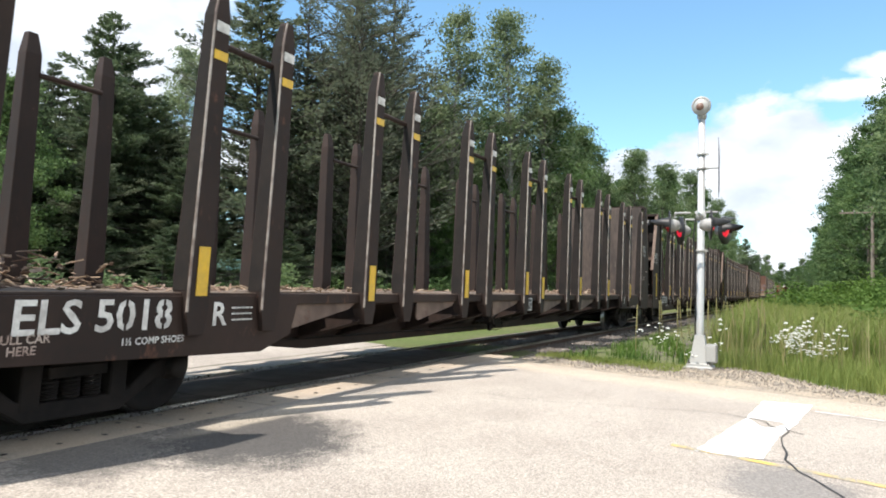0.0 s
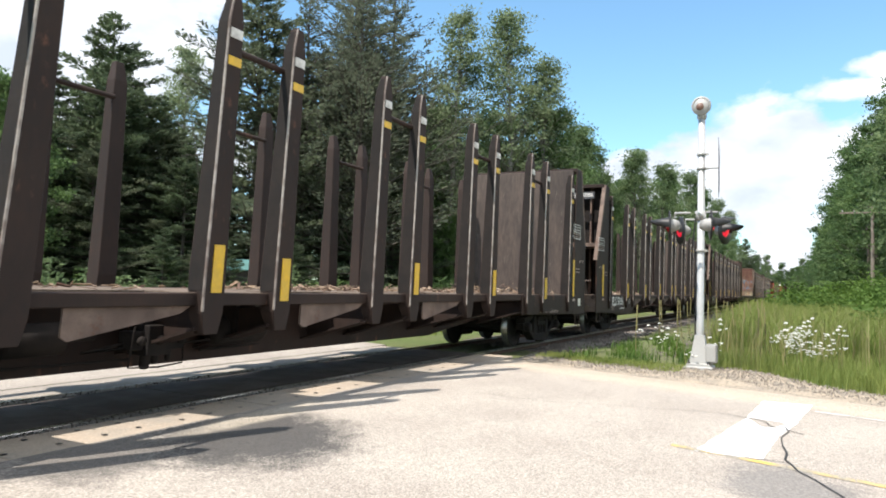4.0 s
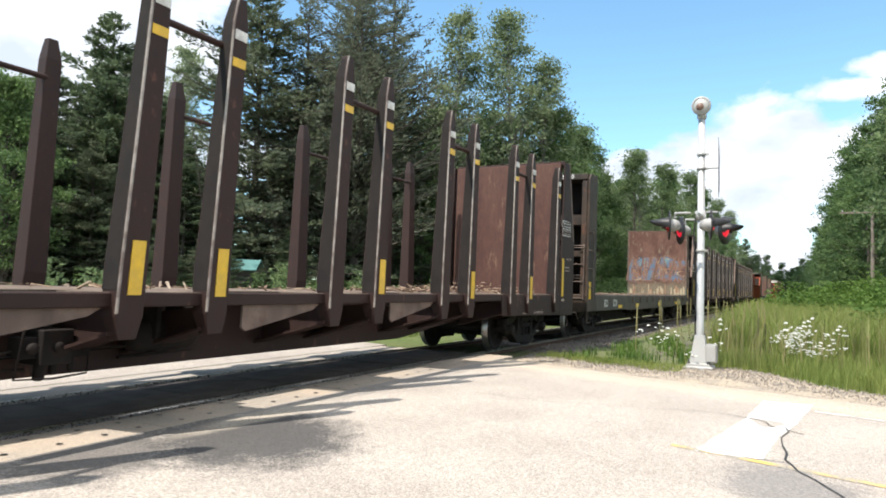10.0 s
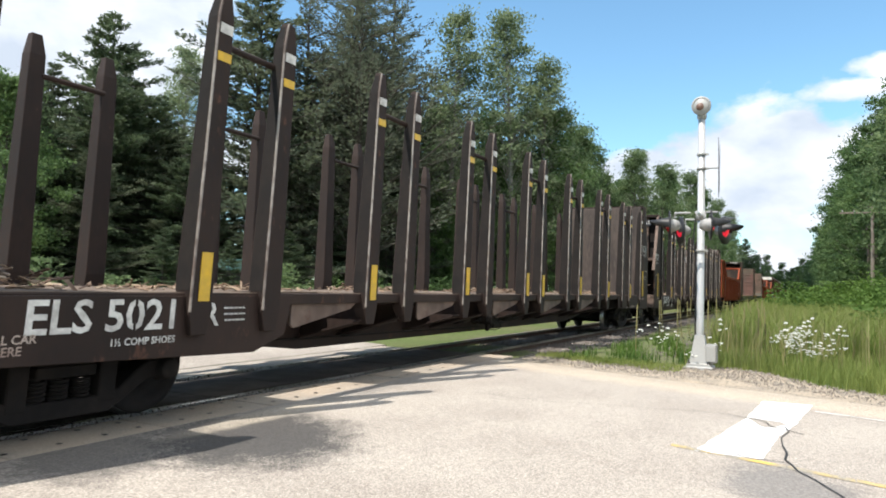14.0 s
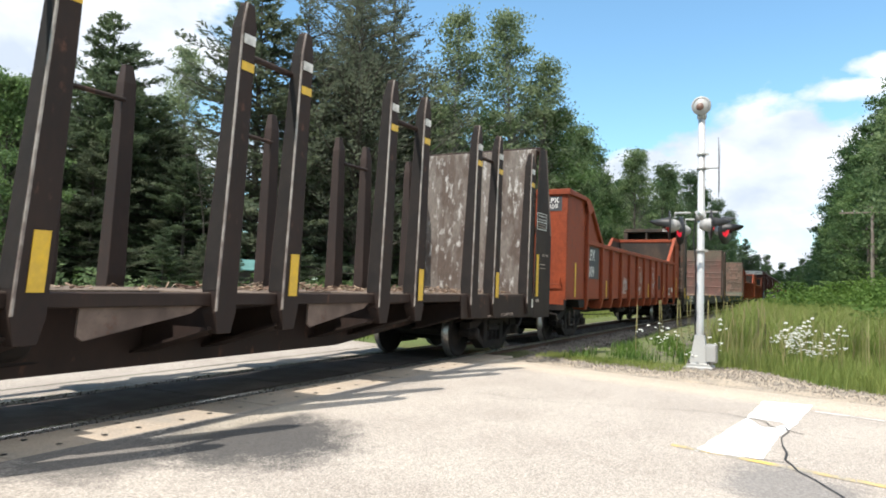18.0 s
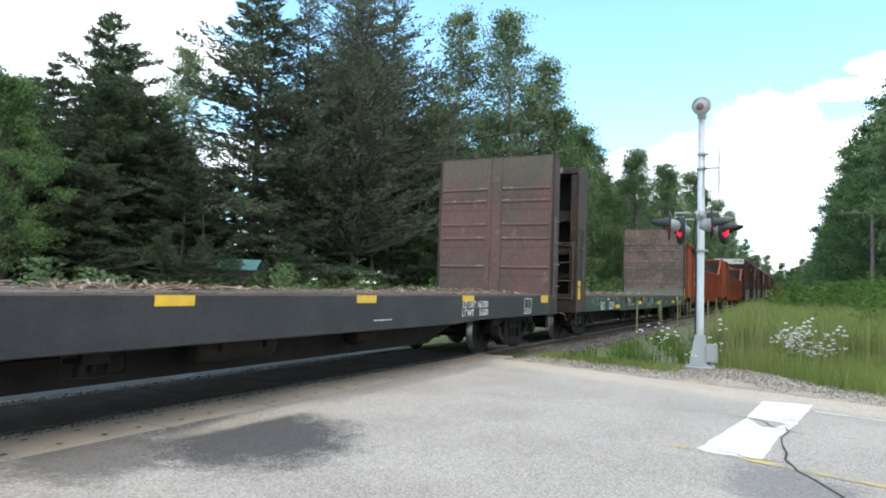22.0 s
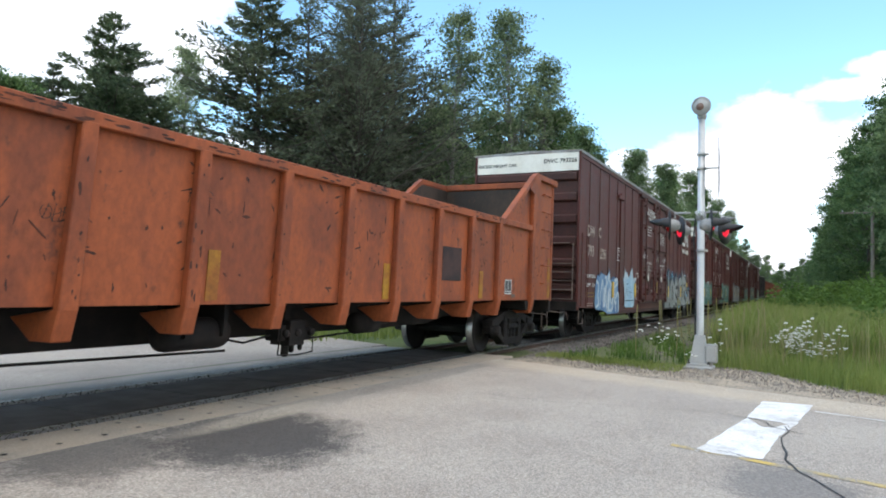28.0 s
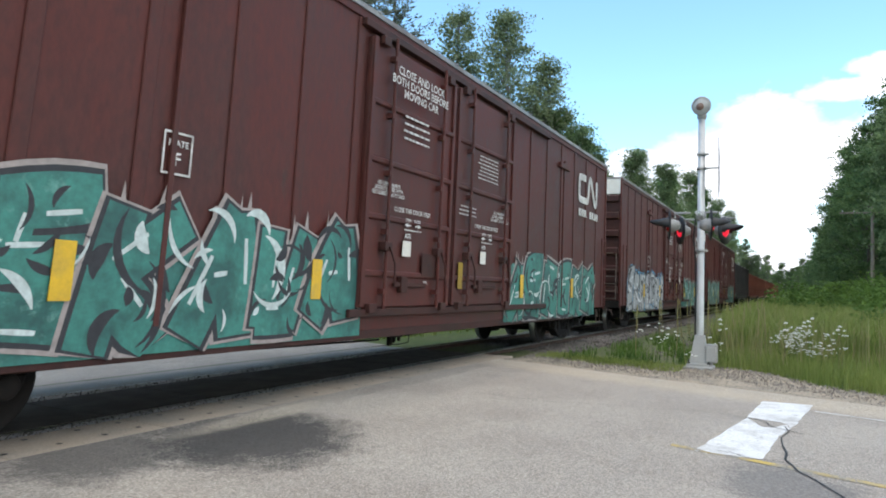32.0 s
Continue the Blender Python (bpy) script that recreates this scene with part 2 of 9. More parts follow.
M["tan_panel"] = shade("tan_panel", (0.170, 0.108, 0.084), 0.74, second=(0.108, 0.080, 0.062), amount=1.0, scale=1.7, fine=13, bump=0.35, third=(0.235, 0.190, 0.155), spots=0.24, spot_scale=7.5, streak=1.3, soft=(0.46, 0.56), dark=0.72)
stain(M["tan_panel"], (0.125, 0.140, 0.108), 0, 0, 1e6, 1e6, 0, 0.75, 1.1, 0.55)
M["black_sill"] = shade("black_sill", (0.026, 0.027, 0.031), 0.55, second=(0.045, 0.044, 0.045), amount=0.7, scale=1.5, fine=20, bump=0.08)
M["green_sill"] = shade("green_sill", (0.026, 0.062, 0.042), 0.6, second=(0.040, 0.046, 0.038), amount=1.0, scale=2.8, fine=20, bump=0.1, third=(0.020, 0.016, 0.013), spots=0.30, spot_scale=3.4, soft=(0.44, 0.54))
M["dark_sill"] = shade("dark_sill", (0.048, 0.041, 0.037), 0.6, second=(0.085, 0.068, 0.058), amount=0.8, scale=2.0, fine=20, bump=0.1, third=RUST, spots=0.1)
M["bulk_dark"] = shade("bulk_dark", (0.034, 0.027, 0.022), 0.65, second=(0.078, 0.052, 0.037), amount=0.8, scale=1.4, fine=18, bump=0.12, third=RUST, spots=0.12, streak=2)
M["deck_wood"] = shade("deck_wood", (0.17, 0.13, 0.10), 0.9, second=(0.09, 0.07, 0.055), amount=0.8, scale=3, fine=20, bump=0.4)
M["bark"] = shade("bark_debris", (0.25, 0.18, 0.13), 0.9, second=(0.16, 0.10, 0.07), amount=0.9, scale=6, fine=30, bump=0.4, island=0.55)
M["splinter"] = shade("splinter", (0.3588, 0.2886, 0.2184), 0.85, second=(0.1872, 0.1404, 0.1014), amount=0.8, scale=6, fine=30, island=0.3)
M["orange"] = shade("orange", (0.2574, 0.0515, 0.0187), 0.6, second=(0.1872, 0.0429, 0.0195), amount=0.75, scale=0.9, fine=16, bump=0.12, third=(0.0936, 0.0351, 0.0234), spots=0.08, spot_scale=3.2, streak=1.6)
M["orange_old"] = shade("orange_old", (0.315, 0.080, 0.028), 0.58, second=(0.205, 0.056, 0.026), amount=0.9, scale=1.3, fine=14, bump=0.15, third=(0.105, 0.040, 0.026), spots=0.12, spot_scale=3.6, streak=1.6, soft=(0.46, 0.60))
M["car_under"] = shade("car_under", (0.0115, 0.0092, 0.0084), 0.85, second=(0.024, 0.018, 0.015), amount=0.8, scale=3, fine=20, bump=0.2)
M["box_brown"] = shade("box_brown", (0.0994, 0.0249, 0.0197), 0.55, second=(0.075, 0.031, 0.027), amount=0.8, scale=0.8, fine=16, bump=0.08, third=(0.07, 0.038, 0.032), spots=0.05, spot_scale=2.5, streak=2.5)
M["box_end"] = shade("box_end", (0.0612, 0.0223, 0.018), 0.6, second=(0.0396, 0.0187, 0.0158), amount=0.8, scale=1.6, fine=16, bump=0.1)
M["far_car_black"] = shade("far_car_black", (0.035, 0.034, 0.035), 0.6, second=(0.07, 0.06, 0.055), scale=1.0, fine=12)
M["far_car_red"] = shade("far_car_red", (0.22, 0.075, 0.045), 0.65, second=(0.14, 0.055, 0.04), scale=1.0, fine=12, amount=0.8)
M["roof_metal"] = shade("roof_metal", (0.30, 0.29, 0.28), 0.5, 0.5, second=(0.16, 0.12, 0.10), amount=0.7, scale=1.5, fine=14)
M["sign_white"] = shade("sign_white", (0.76, 0.74, 0.68), 0.6, second=(0.62, 0.58, 0.50), amount=0.6, scale=2, fine=20, bump=0.03, dark=0.93)
M["marking"] = shade("marking", (0.70, 0.69, 0.66), 0.6, second=(0.40, 0.38, 0.36), amount=0.8, scale=5, fine=30, bump=0.02, dark=0.85)
M["faded_tape"] = shade("faded_tape", (0.34, 0.23, 0.035), 0.6, second=(0.17, 0.10, 0.05), amount=0.8, scale=3, fine=20, bump=0.05, streak=2)
M["faded_mark"] = shade("faded_mark", (0.46, 0.38, 0.33), 0.65, second=(0.20, 0.12, 0.10), amount=0.7, scale=4, fine=30, bump=0.02, dark=0.8)
M["black_ink"] = shade("black_ink", (0.025, 0.025, 0.027), 0.6, fine=20, bump=0.02)
M["yellow_tape"] = shade("yellow_tape", (0.72, 0.44, 0.02), 0.4, second=(0.50, 0.32, 0.05), amount=0.6, scale=4, fine=20, bump=0.02, dark=0.9)
M["yellow_old"] = shade("yellow_old", (0.36, 0.18, 0.02), 0.6, second=(0.26, 0.09, 0.02), amount=0.9, scale=3, fine=20, bump=0.02)
M["opening_rust"] = shade("opening_rust", (0.060, 0.034, 0.031), 0.75, second=(0.030, 0.022, 0.022), amount=0.9, scale=3, fine=14, bump=0.3)
M["patch_blue"] = shade("patch_blue", (0.018, 0.022, 0.038), 0.6, second=(0.035, 0.05, 0.05), amount=0.6, scale=3, fine=20)
M["slate_panel"] = shade("slate_panel", (0.060, 0.064, 0.072), 0.6, second=(0.10, 0.085, 0.08), amount=0.5, scale=2, fine=20)
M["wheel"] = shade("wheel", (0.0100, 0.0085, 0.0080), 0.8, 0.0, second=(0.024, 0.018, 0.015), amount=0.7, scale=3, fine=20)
M["tread"] = shade("tread", (0.30, 0.29, 0.28), 0.32, 0.9, fine=30, bump=0.03)
M["hose"] = shade("hose", (0.020, 0.020, 0.020), 0.6, fine=20)
M["grab"] = shade("grab", (0.16, 0.12, 0.10), 0.6, second=(0.07, 0.05, 0.045), amount=0.7, scale=4, fine=20)
M["silver"] = shade("silver_paint", (0.52, 0.525, 0.52), 0.42, 0.35, second=(0.48, 0.48, 0.47), amount=0.5, scale=2, fine=25, bump=0.04, dark=0.9)
M["cast_grey"] = shade("cast_grey", (0.36, 0.36, 0.345), 0.55, 0.1, second=(0.35, 0.345, 0.33), amount=0.5, scale=3, fine=40, bump=0.05, dark=0.9)
M["lamp_grey"] = shade("lamp_grey", (0.34, 0.34, 0.33), 0.55, 0.1, second=(0.22, 0.21, 0.20), amount=0.6, scale=5, fine=25, bump=0.1)
M["hood_black"] = shade("hood_black", (0.014, 0.014, 0.015), 0.5, fine=30)
M["bell_red"] = shade("bell_rust", (0.16, 0.09, 0.065), 0.5, fine=20)
M["trunk"] = shade("trunk", (0.066, 0.056, 0.048), 0.9, second=(0.15, 0.135, 0.118), amount=0.6, scale=4, fine=16, bump=0.6, streak=4)
M["birch"] = shade("birch_bark", (0.276, 0.264, 0.24), 0.8, second=(0.096, 0.084, 0.072), amount=0.7, scale=5, fine=16, bump=0.3)
M["pole_wood"] = shade("pole_wood", (0.23, 0.195, 0.165), 0.9, second=(0.15, 0.125, 0.105), amount=0.6, scale=3, fine=16, bump=0.4, streak=5)
M["teal"] = shade("teal_roof", (0.085, 0.20, 0.19), 0.6, second=(0.06, 0.14, 0.13), amount=0.6, scale=1.5, fine=14)
M["plank_wall"] = shade("plank_wall", (0.12, 0.105, 0.09), 0.85, second=(0.075, 0.065, 0.055), amount=0.7, scale=2, fine=14, streak=4)


def leaf_mat(name, a, c, trans=0.35):
    """Leaves: colour varies leaf by leaf and clump by clump, and some light passes through."""
    m = bpy.data.materials.new(name)
    m.use_nodes = True
    n, l = m.node_tree.nodes, m.node_tree.links
    b = n["Principled BSDF"]
    b.inputs["Roughness"].default_value = 0.68
    b.inputs["Specular IOR Level"].default_value = 0.3
    geo, tc = n.new("ShaderNodeNewGeometry"), n.new("ShaderNodeTexCoord")
    nz = n.new("ShaderNodeTexNoise")
    nz.inputs["Scale"].default_value, nz.inputs["Detail"].default_value = 0.5, 3.0
    l.new(tc.outputs["Object"], nz.inputs["Vector"])
    add = n.new("ShaderNodeMath")
    add.operation = 'MULTIPLY_ADD'
    l.new(geo.outputs["Random Per Island"], add.inputs[0])
    add.inputs[1].default_value = 0.55
    sub = n.new("ShaderNodeMapRange")
    for k, q in zip(("From Min", "From Max", "To Min", "To Max"), (0.35, 0.65, -0.1, 0.55)):
        sub.inputs[k].default_value = q
    l.new(nz.outputs["Fac"], sub.inputs["Value"])
    l.new(sub.outputs[0], add.inputs[2])
    mx = n.new("ShaderNodeMix")
    mx.data_type = 'RGBA'
    l.new(add.outputs[0], mx.inputs["Factor"])
    mx.inputs["A"].default_value, mx.inputs["B"].default_value = (*a, 1), (*c, 1)
    l.new(mx.outputs["Result"], b.inputs["Base Color"])
    tr = n.new("ShaderNodeBsdfTranslucent")
    l.new(mx.outputs["Result"], tr.inputs["Color"])
    ms = n.new("ShaderNodeMixShader")
    ms.inputs[0].default_value = trans
    l.new(b.outputs[0], ms.inputs[1])
    l.new(tr.outputs[0], ms.inputs[2])
    l.new(ms.outputs[0], n["Material Output"].inputs["Surface"])
    return m


M["needles"] = leaf_mat("needles", (0.046, 0.071, 0.043), (0.128, 0.173, 0.088), 0.45)
M["needles_grey"] = leaf_mat("needles_grey", (0.064, 0.089, 0.057), (0.152, 0.177, 0.106), 0.5)
M["pine_needles"] = leaf_mat("pine_needles", (0.072, 0.090, 0.064), (0.165, 0.185, 0.124), 0.5)
M["leaves"] = leaf_mat("leaves", (0.057, 0.106, 0.042), (0.168, 0.258, 0.090), 0.5)
M["leaves_pale"] = leaf_mat("leaves_pale", (0.097, 0.140, 0.071), (0.282, 0.343, 0.194), 0.55)
M["leaves_mid"] = leaf_mat("leaves_mid", (0.076, 0.120, 0.054), (0.211, 0.287, 0.132), 0.55)
M["leaves_dark"] = leaf_mat("leaves_dark", (0.049, 0.095, 0.038), (0.128, 0.203, 0.072), 0.5)
M["grass"] = leaf_mat("grass_blades", (0.12, 0.18, 0.036), (0.30, 0.33, 0.10), 0.5)
M["brush"] = leaf_mat("brush_leaves", (0.042, 0.092, 0.017), (0.125, 0.205, 0.038), 0.45)
M["dry"] = leaf_mat("dry_stalks", (0.20, 0.17, 0.07), (0.36, 0.33, 0.16), 0.3)
M["petal"] = leaf_mat("petals", (0.78, 0.78, 0.73), (0.88, 0.88, 0.85), 0.35)


def glow(name, colour, strength):
    m = shade(name, colour, 0.3, fine=40, bump=0.0)
    b = m.node_tree.nodes["Principled BSDF"]
    b.inputs["Emission Color"].default_value = (*colour, 1)
    b.inputs["Emission Strength"].default_value = strength
    return m


M["red_lens"] = glow("red_lens", (0.62, 0.012, 0.035), 0.55)
M["red_dull"] = shade("red_dull", (0.42, 0.015, 0.02), 0.25, fine=40, bump=0.0)


# ---- building blocks ----
class Shape:
    """Collects solid pieces of one part."""

    def __init__(self):
        self.v, self.f, self.s = [], [], []

    def add(self, verts, faces, smooth=False):
        k = len(self.v)
        self.v += [tuple(q) for q in verts]
        self.f += [tuple(i + k for i in q) for q in faces]
        self.s += [smooth] * len(faces)
        return self

    def box(self, x0, x1, y0, y1, z0, z1):
        v = [(x, y, z) for z in (z0, z1) for y in (y0, y1) for x in (x0, x1)]
        return self.add(v, [(0, 2, 3, 1), (4, 5, 7, 6), (0, 1, 5, 4), (2, 6, 7, 3), (0, 4, 6, 2), (1, 3, 7, 5)])

    def prism(self, pts, axis, a, b):
        """A polygon (x, z) drawn out along y, (y, z) along x, or (x, y) along z."""
        def place(p, d):
            return {"y": (p[0], d, p[1]), "x": (d, p[0], p[1]), "z": (p[0], p[1], d)}[axis]
        n = len(pts)
        v = [place(p, a) for p in pts] + [place(p, b) for p in pts]
        faces = [tuple(range(n))[::-1], tuple(range(n, 2 * n))] + [(i, (i + 1) % n, n + (i + 1) % n, n + i) for i in range(n)]
        return self.add(v, faces)

    def tube(self, path, r, n=8, r1=None, caps=True):
        path = [Vector(p) for p in path]
        rings = []
        for i, p in enumerate(path):
            d = (path[min(i + 1, len(path) - 1)] - path[max(i - 1, 0)]).normalized()
            u = d.cross((0, 0, 1) if abs(d.z) < 0.9 else (1, 0, 0)).normalized()
            w = d.cross(u)
            rr = r if r1 is None else r + (r1 - r) * i / (len(path) - 1)
            rings.append([p + (u * math.cos(6.2832 * k / n) + w * math.sin(6.2832 * k / n)) * rr for k in range(n)])
        v = [q for ring in rings for q in ring]
        faces = [(i * n + k, i * n + (k + 1) % n, (i + 1) * n + (k + 1) % n, (i + 1) * n + k) for i in range(len(path) - 1) for k in range(n)]
        self.add(v, faces, True)
        if caps:
            self.add(rings[0], [tuple(range(n))[::-1]])
            self.add(rings[-1], [tuple(range(n))])
        return self

    def lathe(self, prof, n=20, axis="z", at=(0, 0, 0)):
        """Turns a profile of (radius, height) round an axis through at."""
        v, at = [], Vector(at)
        for r, h in prof:
            for k in range(n):
                c, s = r * math.cos(6.2832 * k / n), r * math.sin(6.2832 * k / n)
                v.append(at + Vector({"z": (c, s, h), "y": (c, h, -s), "x": (h, c, s)}[axis]))
        faces = [(i * n + k, i * n + (k + 1) % n, (i + 1) * n + (k + 1) % n, (i + 1) * n + k) for i in range(len(prof) - 1) for k in range(n)]
        return self.add(v, faces, True)


def mesh_of(name, shape, mat, bevel=0.0):
    me = bpy.data.meshes.new(name)
    me.from_pydata(shape.v, [], shape.f)
    me.polygons.foreach_set("use_smooth", shape.s)
    if bevel:
        bm = bmesh.new()
        bm.from_mesh(me)
        bmesh.ops.recalc_face_normals(bm, faces=bm.faces)
        bmesh.ops.bevel(bm, geom=[e for e in bm.edges if e.calc_face_angle(0) > 0.6], offset=bevel, segments=1, affect='EDGES', clamp_overlap=True)
        bm.to_mesh(me)
        bm.free()
    else:
        bm = bmesh.new()
        bm.from_mesh(me)
        bmesh.ops.recalc_face_normals(bm, faces=bm.faces)
        bm.to_mesh(me)
        bm.free()
    me.materials.append(mat)
    return me


def part(name, shape, mat, parent=None, label="", bevel=0.0, at=None):
    ob = new(name, mesh_of(name, shape, mat, bevel))
    ob.parent = parent
    if at is not None:
        ob.matrix_basis = at
    if label:
        ob["label"] = label
    return ob


def lettering(name, words, size, mat, parent, at, label="", align='CENTER', squeeze=1.0):
    """Flat painted letters."""
    cu = bpy.data.curves.new(name, 'FONT')
    cu.body, cu.size, cu.align_x, cu.align_y, cu.resolution_u = words, size, align, 'CENTER', 2
    cu.space_line, cu.offset = 0.9, size * 0.020
    tmp = bpy.data.objects.new(name, cu)
    me = bpy.data.meshes.new_from_object(tmp)
    bpy.data.objects.remove(tmp)
    bpy.data.curves.remove(cu)
    me.materials.clear()
    me.materials.append(mat)
    ob = new(name, me)
    ob.parent = parent
    ob.matrix_basis = at @ Matrix.Diagonal((squeeze, 1, 1, 1))
    if label:
        ob["label"] = label
    if "\n" in words:
        tagged(ob, kind="stuff")
    return ob


def stencilled(ob, words, bridge=0.012):
    """Cuts the stencil's bridges through the round figures of painted letters."""
    bm = bmesh.new()
    bm.from_mesh(ob.data)
    seen, spans = set(), []
    for start in bm.verts:
        if start in seen:
            continue
        stack, xs = [start], []
        seen.add(start)
        while stack:
            v = stack.pop()
            xs.append(v.co.x)
            for e in v.link_edges:
                o = e.other_vert(v)
                if o not in seen:
                    seen.add(o)
                    stack.append(o)
        spans.append((min(xs), max(xs)))
    signs = words.replace(" ", "")
    if len(spans) == len(signs):
        for c, (a, b) in zip(signs, sorted(spans)):
            if c not in "0689":
                continue
            mid = (a + b) / 2
            for x in (mid - bridge, mid + bridge):
                bmesh.ops.bisect_plane(bm, geom=bm.verts[:] + bm.edges[:] + bm.faces[:], plane_co=(x, 0, 0), plane_no=(1, 0, 0))
            bmesh.ops.delete(bm, geom=[f for f in bm.faces if abs(f.calc_center_median().x - mid) < bridge], context='FACES')
    bm.to_mesh(ob.data)
    bm.free()
    return ob


def side_at(x, z, y=-HALF - 0.006):
    return pose(x, y, z, 90, 0, 0)


def front_at(y, z, x):
    return pose(x, y, z, 90, 0, -90)


def bars(name, x0, x1, z0, z1, rows, mat, parent, rng, y=-HALF - 0.006, label=""):
    """Rows of short plain bars for writing too small to read."""
    s = Shape()
    h = (z1 - z0) / rows
    for r in range(rows):
        x = x0 + rng.uniform(0, 0.12) * (x1 - x0)
        while x < x1 - 0.02:
            w = min(rng.uniform(0.06, 0.17) * (x1 - x0) + 0.015, x1 - x)
            s.box(x, x + w, y - 0.002, y, z0 + r * h + 0.34 * h, z0 + r * h + 0.63 * h)
            x += w + 0.035 * (x1 - x0)
    return tagged(part(name, s, mat, parent, label), kind="stuff")


# ---- rolling stock: shared parts ----
WHEEL_R = 0.457
AXLE = 1.0                # axle's distance from the truck's middle


def truck_shape():
    """One side frame: arched over the axles, sagging between them, with an open window for the springs."""
    s = Shape()
    s.prism([(-1.20, 0.54), (-1.17, 0.66), (-0.86, 0.72), (-0.42, 0.84), (0.42, 0.84), (0.86, 0.72), (1.17, 0.66), (1.20, 0.54),
             (0.86, 0.53), (0.74, 0.56), (0.52, 0.66), (0.40, 0.68), (-0.40, 0.68), (-0.52, 0.66), (-0.74, 0.56), (-0.86, 0.53)], "y", -0.09, 0.09)
    s.prism([(-1.16, 0.40), (-0.80, 0.36), (-0.44, 0.13), (0.44, 0.13), (0.80, 0.36), (1.16, 0.40), (1.20, 0.53), (0.84, 0.55), (0.74, 0.50), (0.52, 0.32), (0.40, 0.28),
             (-0.40, 0.28), (-0.52, 0.32), (-0.74, 0.50), (-0.84, 0.55), (-1.20, 0.53)], "y", -0.10, 0.10)
    for x in (-0.40, 0.40):
        s.box(x - 0.085, x + 0.085, -0.105, 0.085, 0.22, 0.76)
    s.box(-0.30, 0.30, -0.13, 0.06, 0.60, 0.685)
    s.box(-0.27, 0.27, -0.115, 0.06, 0.47, 0.57)
    for x in (-1.0, 1.0):
        s.box(x - 0.17, x + 0.17, -0.12, 0.10, 0.55, 0.67)
    return s


def make_truck(parent, x, keyed_wheels):
    """A two-axle truck under a car at x: the bolster carries frames, springs, and wheelsets that turn."""
    b = Shape()
    b.box(-0.24, 0.24, -1.08, 1.08, 0.50, 0.74)
    b.box(-0.34, 0.34, -0.80, 0.80, 0.24, 0.60)
    b.lathe([(0.0, 0.80), (0.20, 0.80), (0.20, 0.72)], 16)
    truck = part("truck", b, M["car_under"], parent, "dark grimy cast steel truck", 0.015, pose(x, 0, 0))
    fr = truck_mesh["frame"]
    for y in (-1.0, 1.0):
        o = new("side_frame", fr)
        o.parent, o.matrix_basis = truck, pose(0, y, 0)
        for dx in (-0.20, 0.0, 0.20):
            o = new("spring", truck_mesh["spring"])
            o.parent, o.matrix_basis = truck, pose(dx, y, 0)
        for dx in (-AXLE, AXLE):
            o = new("bearing_cap", truck_mesh["cap"])
            o.parent, o.matrix_basis = truck, pose(dx, y * 1.11, WHEEL_R, 0, 0, 0 if y < 0 else 180)
    for dx in (-AXLE, AXLE):
        o = new("wheelset", truck_mesh["wheelset"])
        o.parent, o.matrix_basis = truck, pose(dx, 0, WHEEL_R)
        keyed_wheels.append((o, dx))
    return truck


truck_mesh = {}
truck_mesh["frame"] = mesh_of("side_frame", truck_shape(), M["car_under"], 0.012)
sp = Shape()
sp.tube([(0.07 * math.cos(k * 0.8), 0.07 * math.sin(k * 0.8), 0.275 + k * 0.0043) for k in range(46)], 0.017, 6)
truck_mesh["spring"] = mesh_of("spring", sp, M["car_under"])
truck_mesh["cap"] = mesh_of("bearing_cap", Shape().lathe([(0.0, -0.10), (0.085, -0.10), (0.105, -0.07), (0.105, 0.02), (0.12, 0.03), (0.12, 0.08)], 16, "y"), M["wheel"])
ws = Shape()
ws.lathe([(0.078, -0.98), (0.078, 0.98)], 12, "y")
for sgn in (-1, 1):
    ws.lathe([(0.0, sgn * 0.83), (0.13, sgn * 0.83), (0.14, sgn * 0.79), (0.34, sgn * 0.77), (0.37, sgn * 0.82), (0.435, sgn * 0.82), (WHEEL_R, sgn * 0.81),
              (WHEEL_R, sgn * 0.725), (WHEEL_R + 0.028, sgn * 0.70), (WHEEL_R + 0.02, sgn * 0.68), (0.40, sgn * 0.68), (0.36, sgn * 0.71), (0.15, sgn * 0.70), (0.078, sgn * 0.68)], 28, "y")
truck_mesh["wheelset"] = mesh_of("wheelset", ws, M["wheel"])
truck_mesh["wheelset"].materials.append(M["tread"])
for poly in truck_mesh["wheelset"].polygons:
    r = math.hypot(poly.center[0], poly.center[2])
    if r > 0.452:
        poly.material_index = 1


